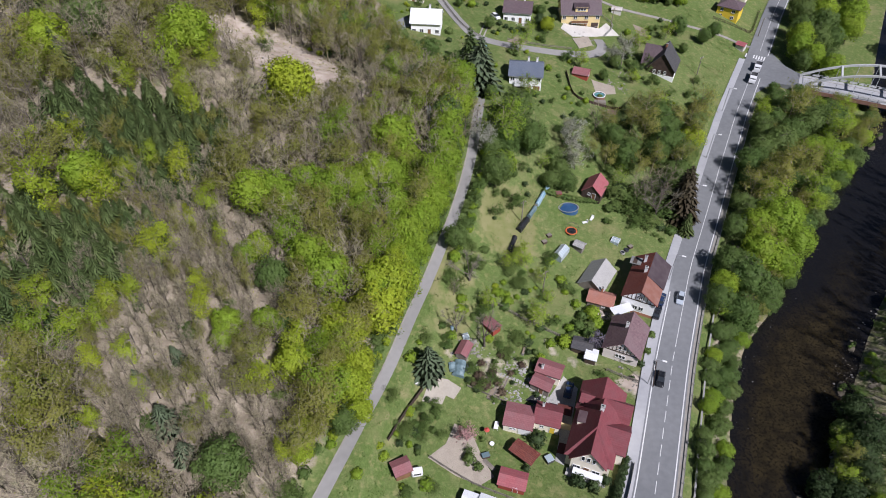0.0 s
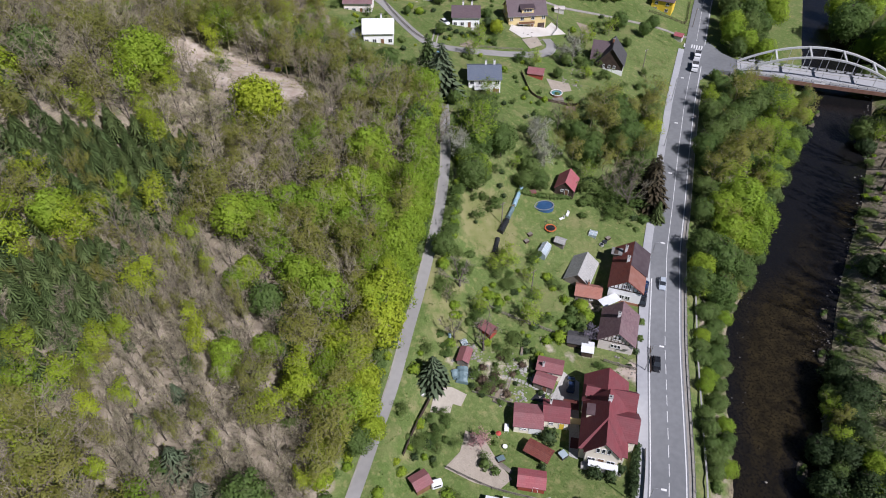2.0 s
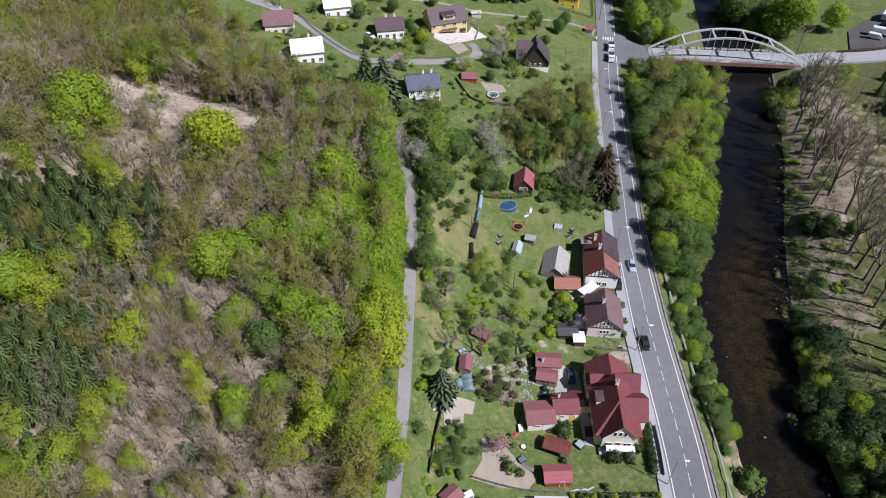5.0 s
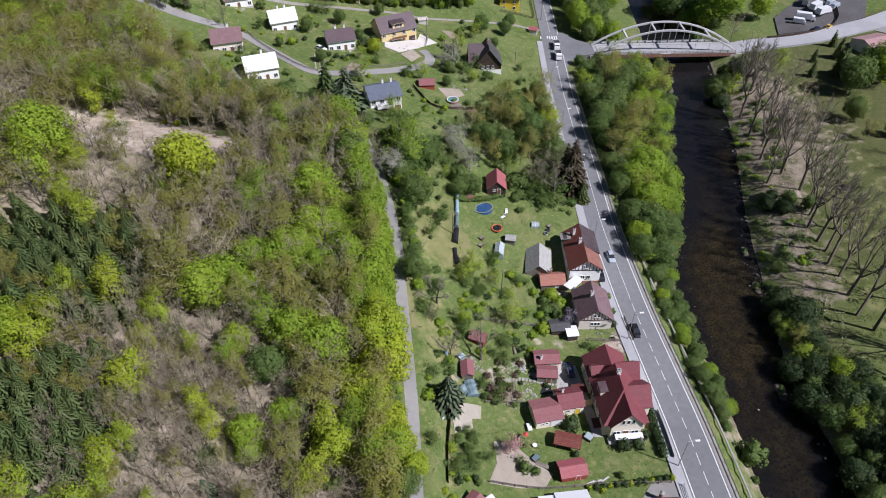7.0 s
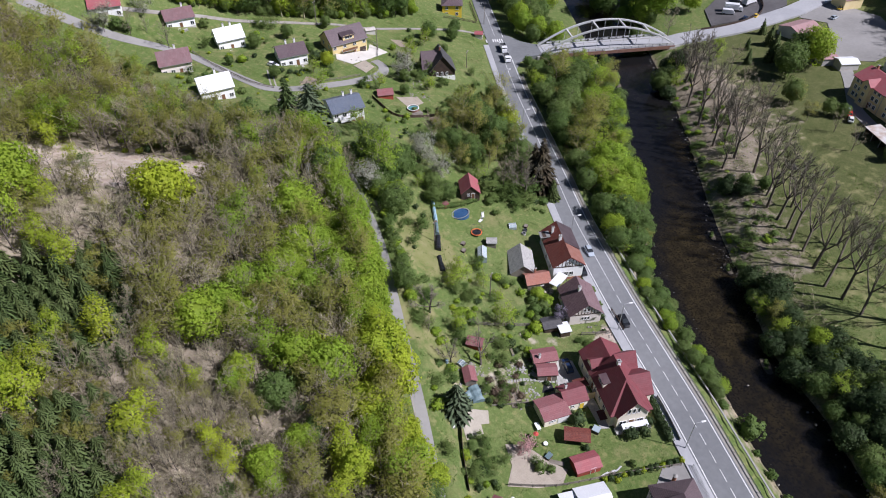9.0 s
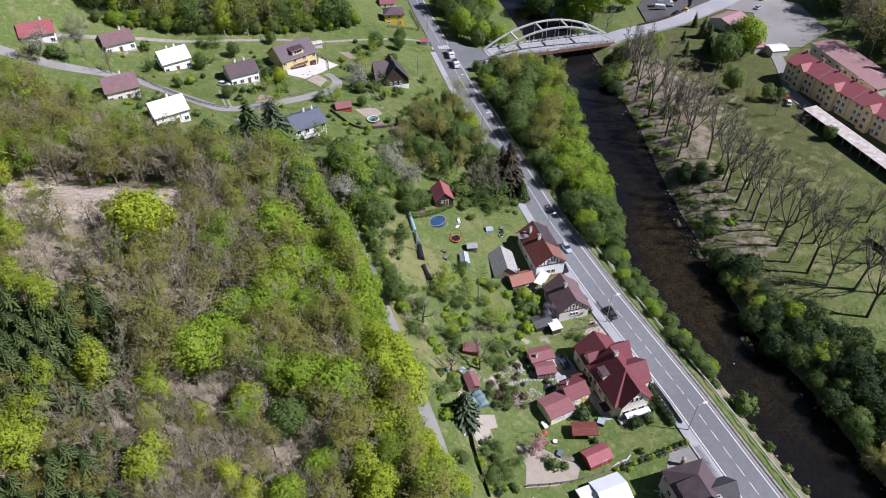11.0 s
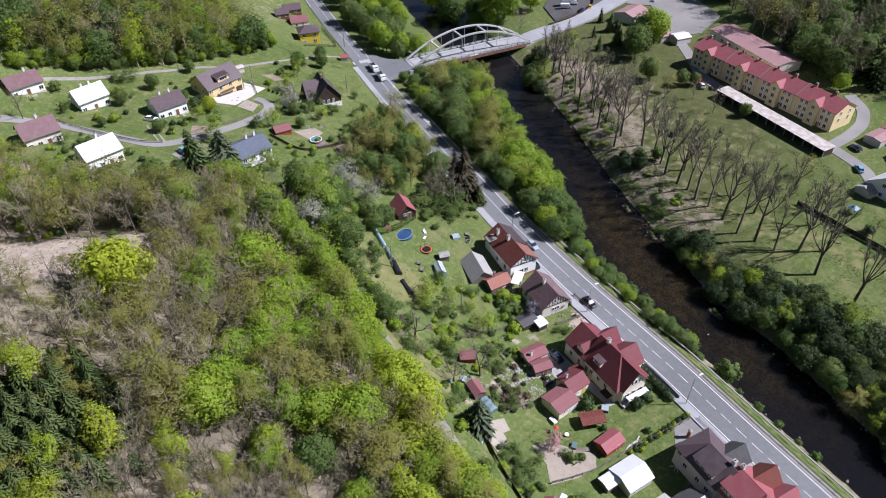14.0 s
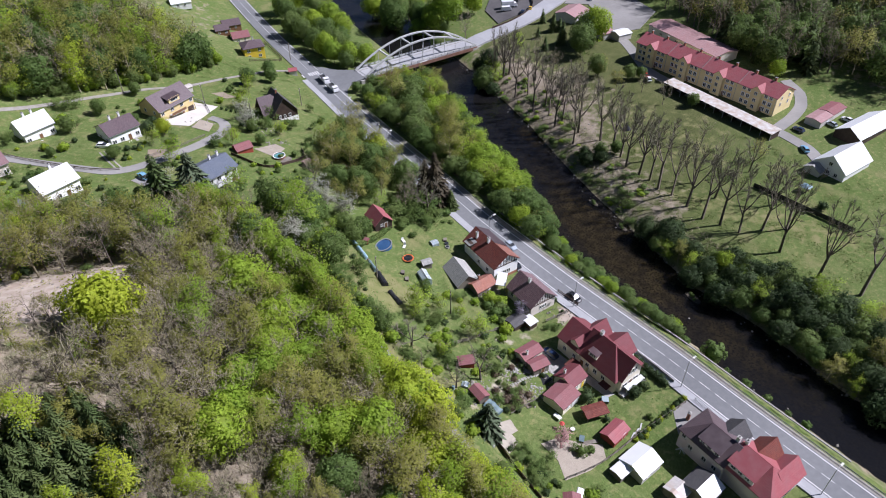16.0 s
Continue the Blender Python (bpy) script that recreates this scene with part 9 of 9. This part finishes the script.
for x, y, turn in TRUCK_SPOTS:
    box_truck(x, y, turn, "white box truck parked in the car park")
car(47.6, 85.8, 250, "black", "dark car driving on the road")
car(58.0, 109.5, 247, "silver", "silver car driving on the road")
truck(116.6, 225.4, 242.5, "white open truck waiting near the crossing")
truck(112.0, 217.0, 242.5, "second white open truck on the road")
for x, y, turn, paint, label in (
        (51.2, 104.8, 64, "black", "black car parked beside the white-gabled house"), (53.2, 109.0, 64, "navy", "dark blue car parked beside the house"),
        (27.2, 83.2, 70, "navy", "dark blue car in the shady courtyard"), (18.6, 227.4, -60, "pearl", "white car parked beside the cottage"),
        (86.6, 239.4, 10, "black", "black car on the meadow track"), (13.4, 203.4, 80, "sky", "blue car parked by the lane"),
        (181, 113, 30, "silver", "silver car parked before the apartment house"), (179, 111, 30, "scarlet", "red car parked before the apartment house"), (176, 108.6, 30, "pearl", "white car parked before the apartment house"),
        (162, 51, 60, "navy", "dark car parked by the garages"), (176.6, 37.6, 60, "pearl", "white car parked by the garages"), (171, 42, 60, "silver", "silver car parked by the garages"),
        (218, 184.6, 20, "navy", "dark car in the car park"), (223, 183, 20, "sun_yellow", "yellow car in the car park"), (246, 161, 0, "silver", "silver car in the yard"), (257, 165, 0, "sun_yellow", "yellow car in the yard"), (150, 47, 30, "sky", "pale blue car on the access road")):
    car(x, y, turn, paint, label, z=z_at(x, y) + (0.55 if x > 210 and y > 180 else 0.2))
for x, y, turn, paint in VAN_SPOTS:
    v = thing("delivery_van", pose(x, y, z_at(x, y) + 0.55, 0, 0, turn), "parked delivery van in the car park", "van", "vans in the car park")
    part("body", boxes((-2.6, -0.95, 0.35, 1.7, 0.95, 2.3), bevel=0.12), paint, v)
    part("nose", loft([[(1.7, -0.93, 0.35), (1.7, 0.93, 0.35), (1.7, 0.88, 2.1), (1.7, -0.88, 2.1)], [(2.7, -0.88, 0.35), (2.7, 0.88, 0.35), (2.6, 0.84, 1.1), (2.6, -0.84, 1.1)]]), paint, v)
    part("windscreen", boxes((2.0, -0.8, 1.25, 2.3, 0.8, 1.6)), "glass", v)
    for px in (-1.7, 1.8):
        for s in (-1, 1):
            part("wheel", tube(bmesh.new(), (px, s * 0.75, 0.33), (px, s * 0.97, 0.33), 0.34, sides=12), "rubber", v)


# ---- ground cover, too fine to count ----
def tufts(name, n, seed, place, material, size, label, up=1.3):
    r = np.random.default_rng(seed)
    p = []
    while len(p) < n:
        xs, ys = place(r, n * 2)
        p += list(zip(xs, ys))
    p = np.array(p[:n])
    z = ground(p[:, 0], p[:, 1])
    c = np.column_stack([p, z + size * 0.25])
    nrm = r.normal(0, 0.45, (n, 3)) + (0, 0, up)
    nrm /= np.linalg.norm(nrm, axis=1, keepdims=True)
    v, f, _ = leaves(c, nrm, r.uniform(0.5, 1.5, n) * size, r, 1.4)
    me = raw_mesh(name, v, f, material)
    return tagged(new(name, me), label, "ground cover", kind="stuff")


def in_garden(r, n):
    x, y = r.uniform(-25, 112, n), r.uniform(50, 262, n)
    u = (x - road_x(y)) * 0.91
    clump = np.sin(x * 0.7 + np.sin(y * 0.4) * 2) * np.sin(y * 0.6 + np.cos(x * 0.3) * 2) + r.normal(0, 0.5, n)
    ok = (u < -8) & (x > lane_x(y) + 2.4 - 60 * (y > 200)) & (clump > 0.25) & (woods(x, y) < 0.2)
    for cx, cy, rx, ry in ((30, 72, 9, 12), (47, 111, 7, 9), (41, 95, 7, 7), (17, 76, 9, 6), (22, 86, 5, 5), (0, 81, 6, 4), (38, 113, 5, 6), (20, 38, 10, 16), (9, 55, 6, 6), (33, 132, 9, 9), (50, 230, 12, 9)):
        ok &= zone(x, y, cx, cy, rx, ry) < 0.5
    for line in (VILLAGE, TRACK):
        q = np.array(stations(line, 1.5, 1))
        ok &= np.min(np.hypot(x[:, None] - q[None, :, 0], y[:, None] - q[None, :, 1]), axis=1) > 2.4
    return x[ok], y[ok]


def in_wood(r, n):
    x, y = r.uniform(-110, 8, n), r.uniform(35, 200, n)
    ok = (woods(x, y) > 0.8) & (lane_x(y) - x > 4)
    return x[ok], y[ok]


def in_park(r, n):
    y = r.uniform(20, 175, n)
    x = np.interp(y, LEFT_Y, RIGHT_X) + r.uniform(3, 80, n)
    clump = np.sin(x * 0.5 + np.sin(y * 0.3) * 2) * np.sin(y * 0.5) + r.normal(0, 0.5, n)
    ok = (clump > 0.3) & (x < 150)
    return x[ok], y[ok]


def in_bank(r, n):
    y = r.uniform(20, 175, n)
    return np.interp(y, LEFT_Y, RIGHT_X) + r.uniform(0.5, 18, n), y


tufts("meadow_grass", 34000, 51, in_garden, "grassblade", 0.11, "uneven tufts of meadow grass")
tufts("garden_weeds", 24000, 52, in_garden, "leaf_mid", 0.15, "patches of taller green weeds")
tufts("park_grass", 18000, 53, in_park, "grassblade", 0.18, "tufts of grass in the riverside park")
tufts("forest_undergrowth", 9000, 54, in_wood, "leaf_olive", 0.2, "sparse low undergrowth of the wood")


def brushwood(name, n, seed, place, label):
    """Fallen branches and dry stalks that lie on the slope."""
    r = np.random.default_rng(seed)
    p = []
    while len(p) < n:
        xs, ys = place(r, n * 2)
        p += list(zip(xs, ys))
    p = np.array(p[:n])
    a = r.uniform(0, 6.283, n)
    half = r.uniform(0.3, 1.6, n)
    ends = [p + np.column_stack([np.cos(a), np.sin(a)]) * half[:, None] * s for s in (-1, 1)]
    c = [np.column_stack([e, ground(e[:, 0], e[:, 1]) + r.uniform(0.15, 0.7, n)]) for e in ends]
    segs = [(c[0][i], c[1][i], r.uniform(0.03, 0.09), 0.02) for i in range(n)]
    v, f = blades(segs, r)
    return tagged(new(name, raw_mesh(name, v, f, "twig")), label, "brushwood", kind="stuff")


brushwood("fallen_branches", 12000, 55, in_wood, "fallen branches and dry stalks on the leaf litter")
brushwood("drift_branches", 4000, 56, in_bank, "driftwood and dry stalks along the river bank")
